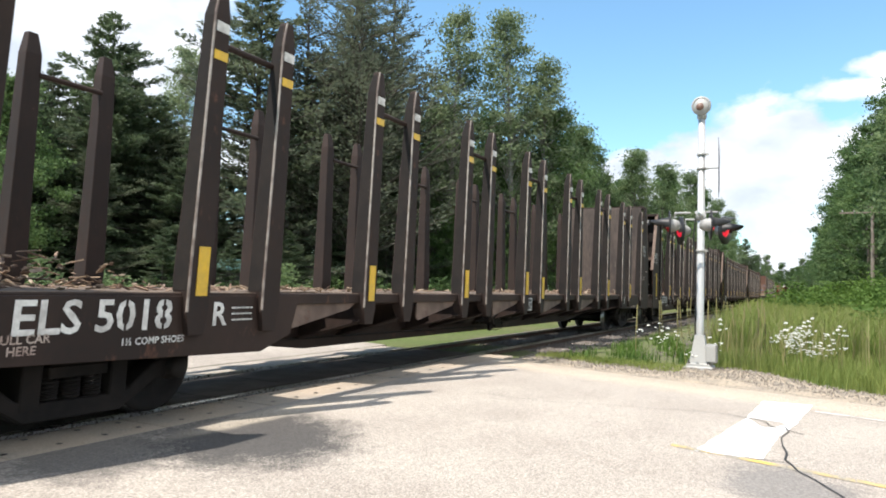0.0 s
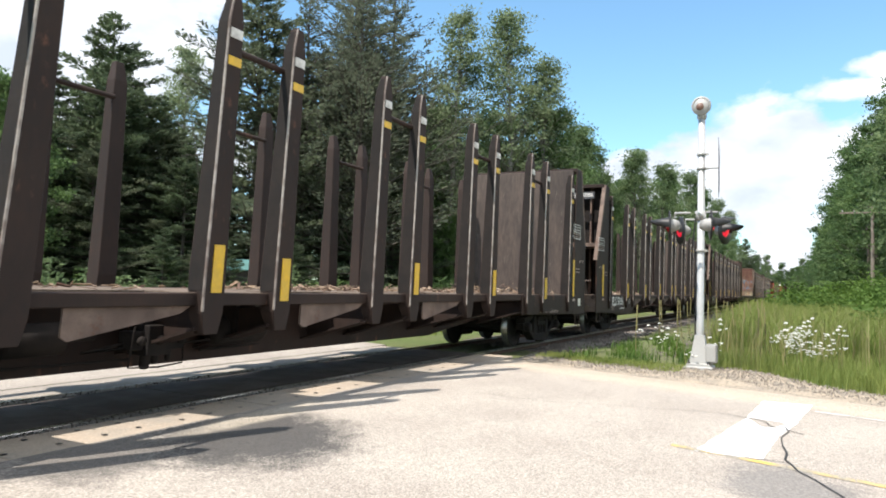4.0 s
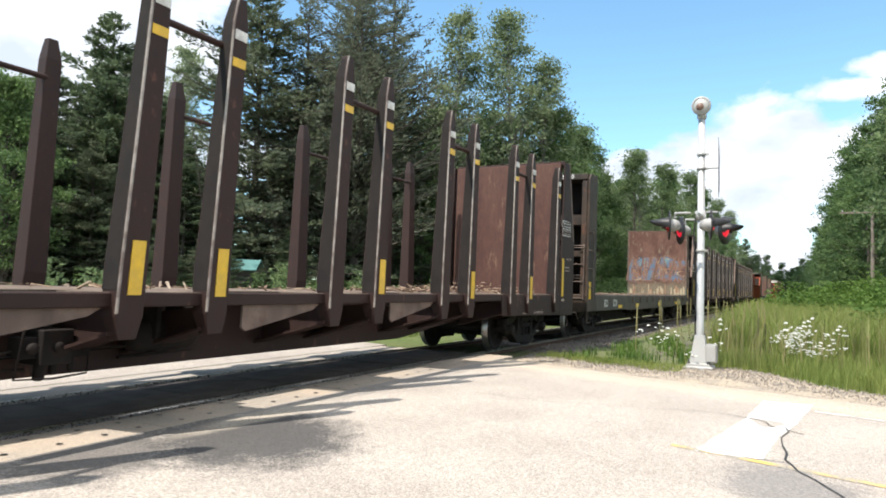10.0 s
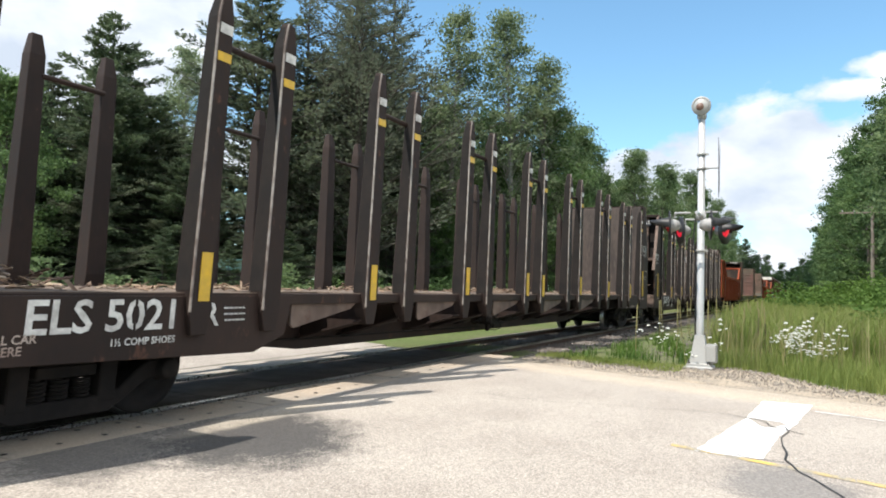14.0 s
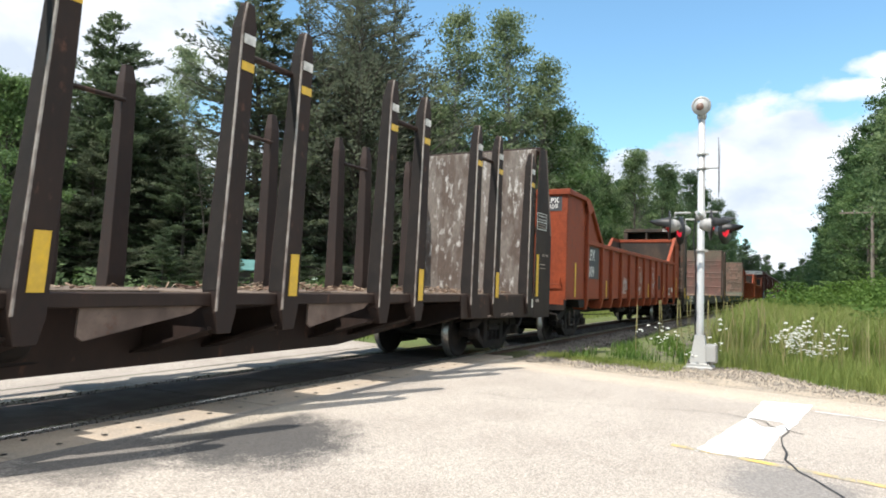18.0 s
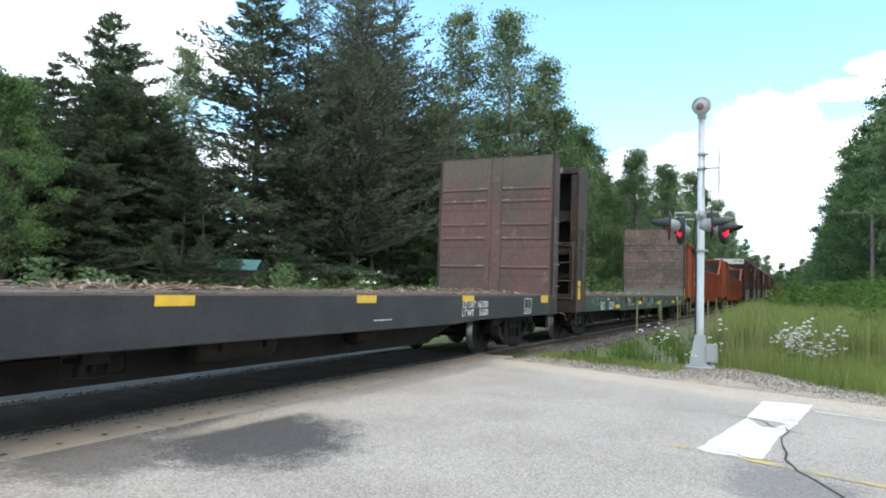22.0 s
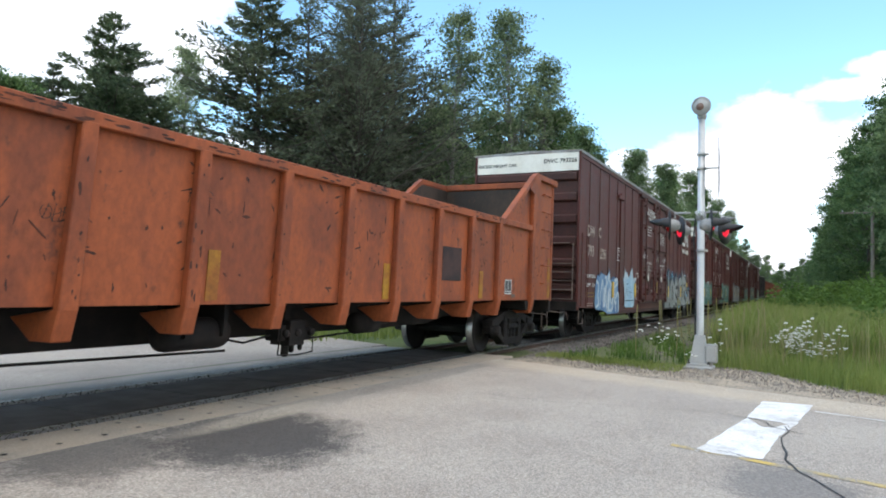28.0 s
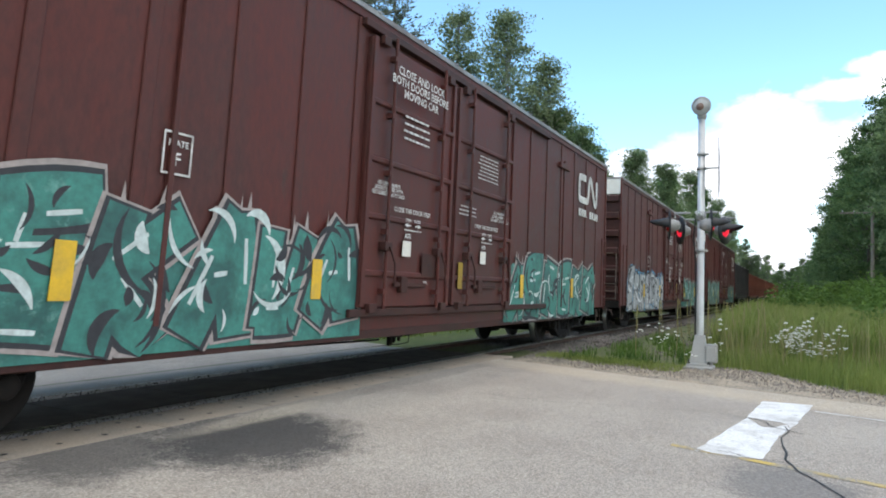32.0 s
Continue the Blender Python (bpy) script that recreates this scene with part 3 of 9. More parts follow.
def make_ends(car, half, wheels, truck_in=2.6, rear_in=0.0):
    """Couplers, hoses and trucks at both ends."""
    for sgn in (-1, 1):
        c = Shape()
        c.box(*sorted((sgn * (half - 0.25), sgn * (half + 0.52))), -0.09, 0.09, 0.76, 0.98)
        c.prism([(sgn * (half + 0.45), -0.16), (sgn * (half + 0.62), -0.18), (sgn * (half + 0.66), -0.06), (sgn * (half + 0.58), 0.04), (sgn * (half + 0.62), 0.16), (sgn * (half + 0.45), 0.16)], "z", 0.72, 1.02)
        part("coupler", c, M["car_under"], car, "rusty steel knuckle coupler", 0.012)
        h = Shape()
        pts = [(sgn * (half + 0.05 + 0.58 * q), -0.32 - 0.05 * math.sin(q * 3.1), 0.80 - 0.46 * math.sin(q * 1.75)) for q in [k / 9 for k in range(10)]]
        h.tube(pts, 0.028, 7)
        part("air_hose", h, M["hose"], car, "black rubber brake hose")
        lv = Shape()
        lv.tube([(sgn * (half + 0.16), -1.30, 0.55), (sgn * (half + 0.16), -1.25, 0.72), (sgn * (half + 0.16), -0.35, 0.78), (sgn * (half + 0.30), -0.12, 0.86)], 0.016, 6)
        part("uncoupling_lever", lv, M["grab"], car)
        make_truck(car, sgn * (half - (truck_in if sgn < 0 or not rear_in else rear_in)), wheels)
    return car


def sill_step(car, x):
    """A stirrup step that hangs under a corner."""
    for y in (-HALF + 0.05, HALF - 0.05):
        s = Shape()
        s.tube([(x - 0.19, y, 0.80), (x - 0.19, y, 0.44), (x + 0.19, y, 0.44), (x + 0.19, y, 0.80)], 0.018, 6)
        part("stirrup_step", s, M["grab"], car)


def under_gear(car, rng, half, low=0.55, tank=(0.8, 0.42), valve=-0.45, cylinder=-1.6, side=-0.75, lift=0.0):
    """Brake cylinder, reservoir, valve, rods and pipes under the floor; tank is its middle and half its length."""
    a, z = tank[1], low + 0.20
    s = Shape()
    s.lathe([(0.0, -a), (0.10, -a + 0.01), (0.155, -a + 0.06), (0.17, -a + 0.13), (0.17, a - 0.13), (0.155, a - 0.06), (0.10, a - 0.01), (0.0, a)], 16, "x", (tank[0], side, z))
    for k in (-0.55, 0.55):
        s.box(tank[0] + k * a - 0.025, tank[0] + k * a + 0.025, side - 0.215, side + 0.215, z - 0.03, z + 0.35)
    part("air_reservoir", s, M["car_under"], car)
    s = Shape()
    s.lathe([(0.0, -0.25), (0.15, -0.25), (0.15, 0.25), (0.04, 0.27), (0.04, 0.6), (0.0, 0.6)], 12, "x", (cylinder, side + 0.05, low + 0.2))
    part("brake_cylinder", s, M["car_under"], car)
    s = Shape()
    hang = low + lift
    s.box(valve - 0.12, valve + 0.16, side - 0.18, side + 0.12, hang, hang + 0.30)
    s.box(valve - 0.26, valve - 0.12, side - 0.12, side + 0.08, hang + 0.06, hang + 0.24)
    s.box(valve + 0.16, valve + 0.34, side - 0.15, side + 0.02, hang + 0.05, hang + 0.21)
    for u, r, d in ((-0.04, 0.05, 0.14), (0.08, 0.035, 0.10), (0.24, 0.03, 0.08)):
        s.lathe([(0.0, hang - d), (r * 0.7, hang - d), (r, hang - d + 0.03), (r, hang + 0.06)], 10, "z", (valve + u, side - 0.05, 0))
    for u in (-0.2, 0.02, 0.28):
        s.lathe([(0.0, -0.03), (0.05, -0.02), (0.05, 0.02)], 8, "y", (valve + u, side - 0.19, hang + 0.15))
    s.box(valve - 0.05, valve + 0.05, side - 0.03, side + 0.05, hang + 0.28, hang + 0.60)
    part("brake_valve", s, M["car_under"], car, "grimy brake valve with bolted covers", 0.012)
    s = Shape()
    s.tube([(valve - 0.30, side - 0.2, hang + 0.30), (valve - 0.34, side - 0.2, hang - 0.09), (valve, side - 0.2, hang - 0.11), (valve + 0.30, side - 0.2, hang - 0.09), (valve + 0.30, side - 0.2, hang + 0.1)], 0.010, 5)
    s.tube([(valve - 0.12, side, hang + 0.14), (valve - 0.7, side, hang + 0.06), (tank[0] + a, side, hang + 0.12)], 0.014, 5)
    part("pipe_guard", s, M["car_under"], car)
    s = Shape()
    s.tube([(-half + 3.2, -0.4, low + 0.02), (-0.5, -0.6, low - 0.06)], 0.016, 6)
    s.tube([(half - 3.2, 0.3, low + 0.02), (0.5, -0.5, low - 0.04)], 0.016, 6)
    part("brake_rod", s, M["car_under"], car)


def debris(car, x0, x1, rng, heaps, n=260, half=1.25, narrow=0.0):
    """Bark and splinters left on the deck."""
    for name, mat, cnt, lab in (("bark_litter", M["bark"], n, "loose brown bark scraps on the deck"), ("splinter_litter", M["splinter"], n // 4, "pale wood splinters")):
        s = Shape()
        for _ in range(cnt):
            if rng.random() < 0.75 and heaps:
                hx, hw, hh = rng.choice(heaps)
                x = rng.gauss(hx, hw)
                y = rng.uniform(-half, half)
                z = DECK + hh * max(0.0, 1 - abs(x - hx) / (2 * hw)) * rng.uniform(0.05, 1.0) * (0.7 + 0.3 * math.cos(y * 1.1))
            else:
                x, y, z = rng.uniform(x0, x1), rng.uniform(-half, half), DECK + rng.uniform(0.0, 0.03)
            if not x0 < x < x1 or (narrow and abs(x) < narrow and abs(y) > 0.74):
                continue
            ln, w, th = 0.04 + 0.26 * rng.random() ** 2.2, rng.uniform(0.012, 0.05), rng.uniform(0.004, 0.014)
            m = Matrix.Translation((x, y, z + 0.01)) @ Euler((rng.gauss(0, 0.35), rng.gauss(0, 0.25), rng.uniform(0, 6.28))).to_matrix().to_4x4()
            v = [m @ Vector((a * ln / 2, b * w / 2 * (1 if a < 0 else 0.6), c * th / 2)) for c in (-1, 1) for b in (-1, 1) for a in (-1, 1)]
            s.add(v, [(0, 2, 3, 1), (4, 5, 7, 6), (0, 1, 5, 4), (2, 6, 7, 3), (0, 4, 6, 2), (1, 3, 7, 5)])
        tagged(part(name, s, mat, car, lab), kind="stuff")


# ---- log car with stakes and bulkheads ----
LOG_HALF = 12.72
PAIRS = (-8.76, -5.84, -2.92, 0.0, 2.92, 5.84, 8.76)      # middles of the stake pairs


def stake_shape():
    """A tapered box-section steel stake with a chisel top and a foot that laps over the sill."""
    rings = ((0.80, 0.09, -0.12, 0.0), (1.00, 0.135, -0.125, 0.06), (1.35, 0.135, -0.125, 0.10), (3.92, 0.100, -0.125, 0.03), (4.18, 0.062, -0.11, -0.02))
    v, f = [], []
    for z, w, y0, y1 in rings:
        v += [(-w, y0, z), (w, y0, z), (w, y1, z), (-w, y1, z)]
    for k in range(len(rings) - 1):
        for i in range(4):
            f.append((4 * k + i, 4 * k + (i + 1) % 4, 4 * k + 4 + (i + 1) % 4, 4 * k + 4 + i))
    f += [(3, 2, 1, 0), (16, 17, 18, 19)]
    return Shape().add(v, f)


def stake_shade_shape():
    """Dark sheets that paint a recess's shade onto a stake's side."""
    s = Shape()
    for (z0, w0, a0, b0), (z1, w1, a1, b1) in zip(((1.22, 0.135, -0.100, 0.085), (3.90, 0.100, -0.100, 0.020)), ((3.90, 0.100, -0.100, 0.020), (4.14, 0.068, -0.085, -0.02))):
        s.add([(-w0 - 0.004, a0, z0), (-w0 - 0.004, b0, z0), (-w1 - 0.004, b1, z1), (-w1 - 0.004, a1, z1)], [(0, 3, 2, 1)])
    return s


def stake_lip_shape():
    """The pale strip on a stake's lip: sunlight on the flange edge, put into colour."""
    return Shape().prism([(-0.140, 1.02), (-0.120, 1.02), (-0.120, 1.35), (-0.088, 3.92), (-0.052, 4.17), (-0.066, 4.17), (-0.106, 3.92), (-0.140, 1.35)], "y", -0.130, -0.112)


def make_log_car(mat, face_mat, wheels, rng, shift=0.0, spread=0.52):
    stakes = sorted([-11.25, 11.25] + [c + shift + d for c in PAIRS for d in (-spread, spread)])
    car = new("log_car")
    m = mat
    # sills and deck
    for sgn in (-1, 1):
        for y0, y1 in ((-HALF, -HALF + 0.03), (HALF - 0.03, HALF)):
            low = [(-LOG_HALF, 0.70), (-LOG_HALF, DECK - 0.03), (-7.60, DECK - 0.03), (-7.72, 0.74), (-8.18, 0.58)] if sgn < 0 else [(LOG_HALF, 0.70), (LOG_HALF, DECK - 0.03), (8.10, DECK - 0.03), (8.13, 0.78)]
            part("end_side_plate", Shape().prism(low, "y", y0, y1), m, car, "", 0.006)
    for y0, y1 in ((-HALF + 0.02, -HALF + 0.16), (HALF - 0.16, HALF - 0.02)):
        part("side_sill", Shape().box(-LOG_HALF, LOG_HALF, y0, y1, DECK - 0.13, DECK - 0.005), m, car, "", 0.01)
    s = Shape()
    s.prism([(-LOG_HALF, 0.74), (-LOG_HALF, 1.1), (LOG_HALF, 1.1), (LOG_HALF, 0.74), (LOG_HALF - 4.2, 0.66), (LOG_HALF - 6.6, 0.40), (-LOG_HALF + 6.6, 0.40), (-LOG_HALF + 4.2, 0.66)], "y", -0.42, 0.42)
    part("centre_sill", s, m, car, "deep fish-bellied steel centre sill", 0.01)
    part("deck", Shape().box(-8.05, 8.05, -0.78, 0.78, DECK - 0.06, DECK), M["deck_wood"], car, "weathered deck strewn with bark")
    for sgn in (-1, 1):
        part("end_deck", Shape().box(*sorted((sgn * 8.055, sgn * (LOG_HALF - 0.05))), -HALF + 0.03, HALF - 0.03, DECK - 0.06, DECK), M["deck_wood"], car)
        for c in PAIRS[1:-1]:
            part("bunk", Shape().box(c + shift - spread - 0.16, c + shift + spread + 0.16, *sorted((sgn * 0.785, sgn * (HALF - 0.03))), DECK - 0.06, DECK - 0.001), M["deck_wood"], car)
    # sloping brackets that carry the stakes
    br = Shape()
    br.prism([(-HALF + 0.02, DECK - 0.13), (-0.42, 0.95), (-0.42, 0.55), (-HALF + 0.02, 0.86)], "x", -0.012, 0.012)
    br.prism([(-HALF + 0.01, 0.84), (-HALF + 0.01, 0.87), (-0.42, 0.57), (-0.42, 0.54)], "x", -0.15, 0.15)
    br_me = mesh_of("stake_bracket", br, m)
    gs = Shape()
    gs.prism([(0.48, DECK - 0.13), (1.76, DECK - 0.13), (1.64, 1.00), (0.54, 0.80), (0.48, 0.84)], "y", -HALF + 0.06, -HALF + 0.085)
    gs_me = mesh_of("gusset", gs, M["brace"])
    st_me = mesh_of("stake", stake_shape(), m, 0.006)
    lip_me = mesh_of("worn_edge", stake_lip_shape(), M["bare_lit_edge"])
    shade_me = mesh_of("stake_web", stake_shade_shape(), M["recess_shade"])
    tp = Shape().box(-0.075, 0.092, -0.131, -0.1245, 3.74, 3.84)
    white_me = mesh_of("white_mark", tp, M["marking"])
    yellow_me = mesh_of("yellow_mark", Shape().box(-0.08, 0.098, -0.131, -0.1245, 3.46, 3.55), M["yellow_tape"])
    stripe_me = mesh_of("reflector", Shape().box(-0.050, 0.085, -0.133, -0.1245, 1.15, 1.615), M["yellow_tape"])
    for i, x in enumerate(stakes):
        for sgn in (-1, 1):
            o = new("stake", st_me)
            o.parent, o.matrix_basis = car, pose(x, sgn * (HALF - 0.06), 0, 0, 0, 0 if sgn < 0 else 180)
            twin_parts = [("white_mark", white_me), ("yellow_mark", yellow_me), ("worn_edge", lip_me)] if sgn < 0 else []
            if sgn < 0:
                twin_parts.append(("stake_web", shade_me))
            if 0 < i < len(stakes) - 1 and i % 2 == (1 if i < 8 else 0):
                twin_parts.append(("reflector", stripe_me))
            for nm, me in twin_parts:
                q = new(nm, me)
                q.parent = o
                if nm == "reflector":
                    q.matrix_basis = pose(0, 0, 0.05 * math.sin(i * 2.3 + shift * 40))
            b = new("stake_bracket", br_me)
            b.parent, b.matrix_basis = car, pose(x, 0, 0, 0, 0, 0 if sgn < 0 else 180)
    for c in (k + shift for k in PAIRS):
        for sgn in (-1, 1):
            t = Shape().tube([(c - 0.42, sgn * (HALF - 0.08), 3.68), (c + 0.42, sgn * (HALF - 0.08), 3.68)], 0.035, 6)
            part("stake_tie", t, m, car)
        if c < 5:
            o = new("gusset", gs_me)
            o.parent, o.matrix_basis = car, pose(c + spread, 0, 0)
    # bulkheads, the leading one deeper and more raked
    for sgn, deep, rake, knee in ((-1, 1.28, 0.86, 2.2), (1, 0.92, 0.46, 2.55)):
        e = LOG_HALF * sgn
        part("bulkhead_face", Shape().box(*sorted((e - sgn * (deep - 0.12), e - sgn * deep)), -HALF + 0.10, HALF - 0.10, DECK, 4.40), face_mat if sgn > 0 else M["bulk_dark"], car, "scarred steel bulkhead face", 0.01)
        for y0, y1 in ((-HALF - 0.004, -HALF + 0.026), (HALF - 0.026, HALF + 0.004)):
            cheek = Shape().prism([(e, 0.70), (e, knee), (e - sgn * rake, 4.42), (e - sgn * (deep - 0.02), 4.42), (e - sgn * (deep + 0.10), DECK), (e - sgn * (deep + 0.12), 0.70)], "y", y0, y1)
            part("bulkhead_cheek", cheek, m, car, "dark tapered steel cheek plate", 0.005)
        for y in (-HALF + 0.05, HALF - 0.05):
            b = Shape().prism([(e + sgn * 0.01, knee - 0.02), (e - sgn * rake, 4.44), (e - sgn * (rake + 0.10), 4.44), (e - sgn * 0.10, knee - 0.02)], "y", y - 0.055, y + 0.055)
            part("corner_brace", b, M["brace"], car, "pale rusty sloping brace", 0.006)
        lean = (rake - 0.02) / 3.25
        mid = e - sgn * (0.02 + lean * 1.15)
        part("brace_foot", Shape().prism([(e - sgn * 0.02, 1.15), (mid, 2.30), (mid - sgn * 0.03, 2.30), (e - sgn * 0.05, 1.15)], "y", -0.40, -0.02), M["brace"], car, "pale rusty plate at the foot of the brace", 0.004)
        for y in (-0.37, -0.05):
            b = Shape().prism([(mid, 2.30), (e - sgn * rake, 4.40), (e - sgn * (rake + 0.10), 4.40), (mid - sgn * 0.10, 2.30)], "y", y - 0.03, y + 0.03)
            part("middle_brace", b, M["brace"], car, "", 0.006)
        # the brace web shares the recess's painted dark
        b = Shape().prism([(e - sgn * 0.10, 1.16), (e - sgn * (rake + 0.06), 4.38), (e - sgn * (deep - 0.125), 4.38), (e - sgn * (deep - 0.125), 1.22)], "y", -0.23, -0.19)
        part("brace_web", b, M["recess_shade"], car)
        for y in (-1.02, -0.72, 0.30, 0.72, 1.05):
            part("bulkhead_rib", Shape().box(*sorted((e - sgn * (deep - 0.12), e - sgn * (deep - 0.26))), y - 0.025, y + 0.025, 2.30 if y != -1.02 else DECK, 4.38), M["brace"] if sgn < 0 else m, car)
        # near-black sheet that paints the shade of the deep recess
        part("back_sheet", Shape().box(*sorted((e - sgn * (deep - 0.122), e - sgn * (deep - 0.134))), -HALF + 0.11, HALF - 0.11, DECK, 4.36), M["recess_shade"], car, "back of the bulkhead, coloured dark for the shade inside")
        part("top_beam", Shape().box(*sorted((e - sgn * (rake - 0.04), e - sgn * (deep - 0.11))), -HALF + 0.05, HALF - 0.05, 4.36, 4.46), m, car, "", 0.008)
        for y0, y1 in ((-HALF + 0.06, -0.66), (0.30, 1.05)):
            part("shelf_gusset", Shape().box(*sorted((e - sgn * 0.30, e - sgn * (deep - 0.14))), y0, y1, 2.57, 2.68), M["brace"], car, "", 0.008)
        part("end_sill", Shape().box(*sorted((e, e - sgn * 0.20)), -HALF, HALF, 0.72, DECK), M["brace"], car, "grimy tan end beam", 0.012)
        s = Shape()
        s.tube([(e - sgn * 0.04, -HALF + 0.16, 1.60), (e - sgn * 0.02, -0.6, 1.55), (e - sgn * 0.02, 0.6, 1.55), (e - sgn * 0.04, HALF - 0.16, 1.60)], 0.016, 6)
        part("safety_chain", s, M["grab"], car)
        s = Shape()
        k = rake / (4.42 - knee)
        for y in (0.80, 1.22):
            s.tube([(e - sgn * 0.0, y, 1.3), (e - sgn * 0.0, y, knee), (e - sgn * (rake - 0.03), y, 4.36)], 0.018, 5)
        for z in (1.7, 2.1, 2.5, 2.9, 3.3, 3.7, 4.1):
            d = max(0.0, (z - knee) * k)
            s.tube([(e - sgn * (d - 0.01), 0.80, z), (e - sgn * (d - 0.01), 1.22, z)], 0.014, 5)
        part("end_ladder", s, M["grab"], car)
        sill_step(car, e - sgn * 0.45)
    make_ends(car, LOG_HALF, wheels, 2.75, 2.24)
    under_gear(car, rng, LOG_HALF, 0.56)
    return car


def mark_log_car(car, words, rng, number_at=2.64, notice="", card=0.0, cheek=11.73, built=""):
    """Numbers, load data and sign boxes painted on one log car, with its own litter."""
    x0 = -LOG_HALF
    stencilled(lettering("car_number", words, 0.37, M["marking"], car, side_at(x0 + number_at, 0.99), "worn white stencilled car number", squeeze=1.06), words)
    tagged(lettering("shoe_note", "1½ COMP SHOES", 0.088, M["marking"], car, side_at(x0 + 3.15, 0.775), "white stencilled note"), kind="stuff")
    tagged(lettering("pull_note", "PULL CAR\nHERE", 0.095, M["faded_mark"], car, side_at(x0 + 1.98, 0.80), "white stencilled note"), kind="stuff")
    lettering("brake_letter", "R", 0.32, M["marking"], car, side_at(x0 + 3.90, 0.98), "white painted letter")
    tagged(bars("small_print", x0 + 4.06, x0 + 4.36, 0.90, 1.08, 3, M["marking"], car, rng), kind="stuff")
    if len(built) > 6:
        lettering("built_note", built, 0.095, M["marking"], car, side_at(-0.02, 0.965, -HALF - 0.012), "white stencilled date")
    elif built:
        lettering("built_note", built, 0.16, M["marking"], car, side_at(x0 + 4.12, 0.745), "white stencilled date")
    if notice == "words":
        lettering("bearing_note", "CONSTANT\nCONTACT\nSIDE BRG", 0.088, M["marking"], car, side_at(8.72, 1.03), "white stencilled note")
        y = -HALF - 0.012
        part("class_plate", Shape().box(-0.21, 0.10, y, y + 0.006, 0.86, 1.13), M["slate_panel"], car, "dark plate with a white letter")
        s = Shape()
        for a in ((-0.20, 0.09, 0.868, 0.884), (-0.20, 0.09, 1.106, 1.122), (-0.20, -0.184, 0.868, 1.122), (0.074, 0.09, 0.868, 1.122)):
            s.box(a[0], a[1], y - 0.003, y, a[2], a[3])
        part("plate_rim", s, M["marking"], car, "white painted rim")
        lettering("class_letter", "C", 0.15, M["marking"], car, side_at(-0.055, 0.99, y - 0.004))
    if notice == "box":
        y = -HALF - 0.008
        s = Shape()
        for a in ((8.68, 9.20, 0.84, 0.862), (8.68, 9.20, 1.16, 1.18), (8.68, 8.70, 0.84, 1.18), (9.18, 9.20, 0.84, 1.18), (8.93, 8.945, 0.95, 1.16), (8.70, 9.18, 0.94, 0.952)):
            s.box(a[0], a[1], y - 0.002, y, a[2], a[3])
        part("data_box", s, M["marking"], car, "white outlined data box")
        tagged(bars("data_print", 8.72, 8.92, 0.98, 1.14, 3, M["faded_mark"], car, rng, y), kind="stuff")
    tagged(lettering("shoe_note", "1½ COMP SHOES", 0.080, M["faded_mark"], car, side_at(-x0 - 2.55, 0.81), "white stencilled note"), kind="stuff")
    tagged(bars("shop_print", -x0 - 3.55, -x0 - 3.05, 0.77, 0.84, 1, M["faded_mark"], car, rng), kind="stuff")
    tagged(lettering("safety_note", "SAFETY FIRST", 0.070, M["faded_mark"], car, side_at(-x0 - 0.40, 2.06, -HALF - 0.012), "small white stencilled words"), kind="stuff")
    tagged(lettering("safety_note", "SAFETY FIRST", 0.070, M["faded_mark"], car, side_at(x0 + 0.40, 1.98, -HALF - 0.012), "small white stencilled words"), kind="stuff")
    for x, z, rx in ((x0 + 0.13, 2.46, x0 + 0.62), (cheek - 0.02, 2.62, cheek)):
        s = Shape()
        y, w, h, k = -HALF - 0.010, 0.62, 0.37, 0.018
        for a in ((x, x + w, z, z + k), (x, x + w, z + h - k, z + h), (x, x + k, z, z + h), (x + w - k, x + w, z, z + h), (x, x + w, z + 0.16, z + 0.16 + k)):
            s.box(a[0], a[1], y - 0.002, y, a[2], a[3])
        part("sign_box", s, M["marking"], car, "white outlined notice box")
        tagged(bars("notice_print", x + 0.05, x + w - 0.05, z + 0.19, z + 0.34, 2, M["marking"], car, rng, y), kind="stuff")
        tagged(bars("notice_print", x + 0.05, x + w - 0.05, z + 0.03, z + 0.15, 2, M["faded_mark"], car, rng, y), kind="stuff")
        part("reflector", Shape().box(rx, rx + 0.145, y - 0.004, y, 1.16, 2.07), M["yellow_tape"], car, "yellow reflector strip")
        part("sill_plate", Shape().box(rx + 0.02, rx + 0.22, y - 0.003, y, 1.04, 1.10), M["faded_mark"], car, "pale worn plate")
        tagged(bars("stencil_print", rx + 0.20, rx + 0.58, 1.74, 1.90, 2, M["faded_mark"], car, rng, y), kind="stuff")
    if card:
        part("notice_plate", Shape().box(card, card + 0.19, -HALF - 0.012, -HALF - 0.006, 0.92, 1.10), M["sign_white"], car, "white routing card")
    tagged(bars("sill_print", -1.38, -0.95, 0.98, 1.12, 2, M["faded_mark"], car, rng, 0.0), kind="stuff").matrix_basis = pose(x0 - 0.003, 0, 0, 0, 0, -90) @ pose(1.9, 0, 0)
    part("end_grab", Shape().tube([(x0 - 0.01, -1.30, 0.86), (x0 - 0.09, -1.30, 0.90), (x0 - 0.09, -0.78, 0.90), (x0 - 0.01, -0.78, 0.86)], 0.014, 6), M["grab"], car)
    s = Shape().box(x0 + 0.70, x0 + 0.717, -1.20, -0.50, 4.02, 4.22)
    part("number_board", s, M["slate_panel"], car)
    lettering("end_number", words, 0.17, M["marking"], car, front_at(-0.85, 4.12, x0 + 0.694))
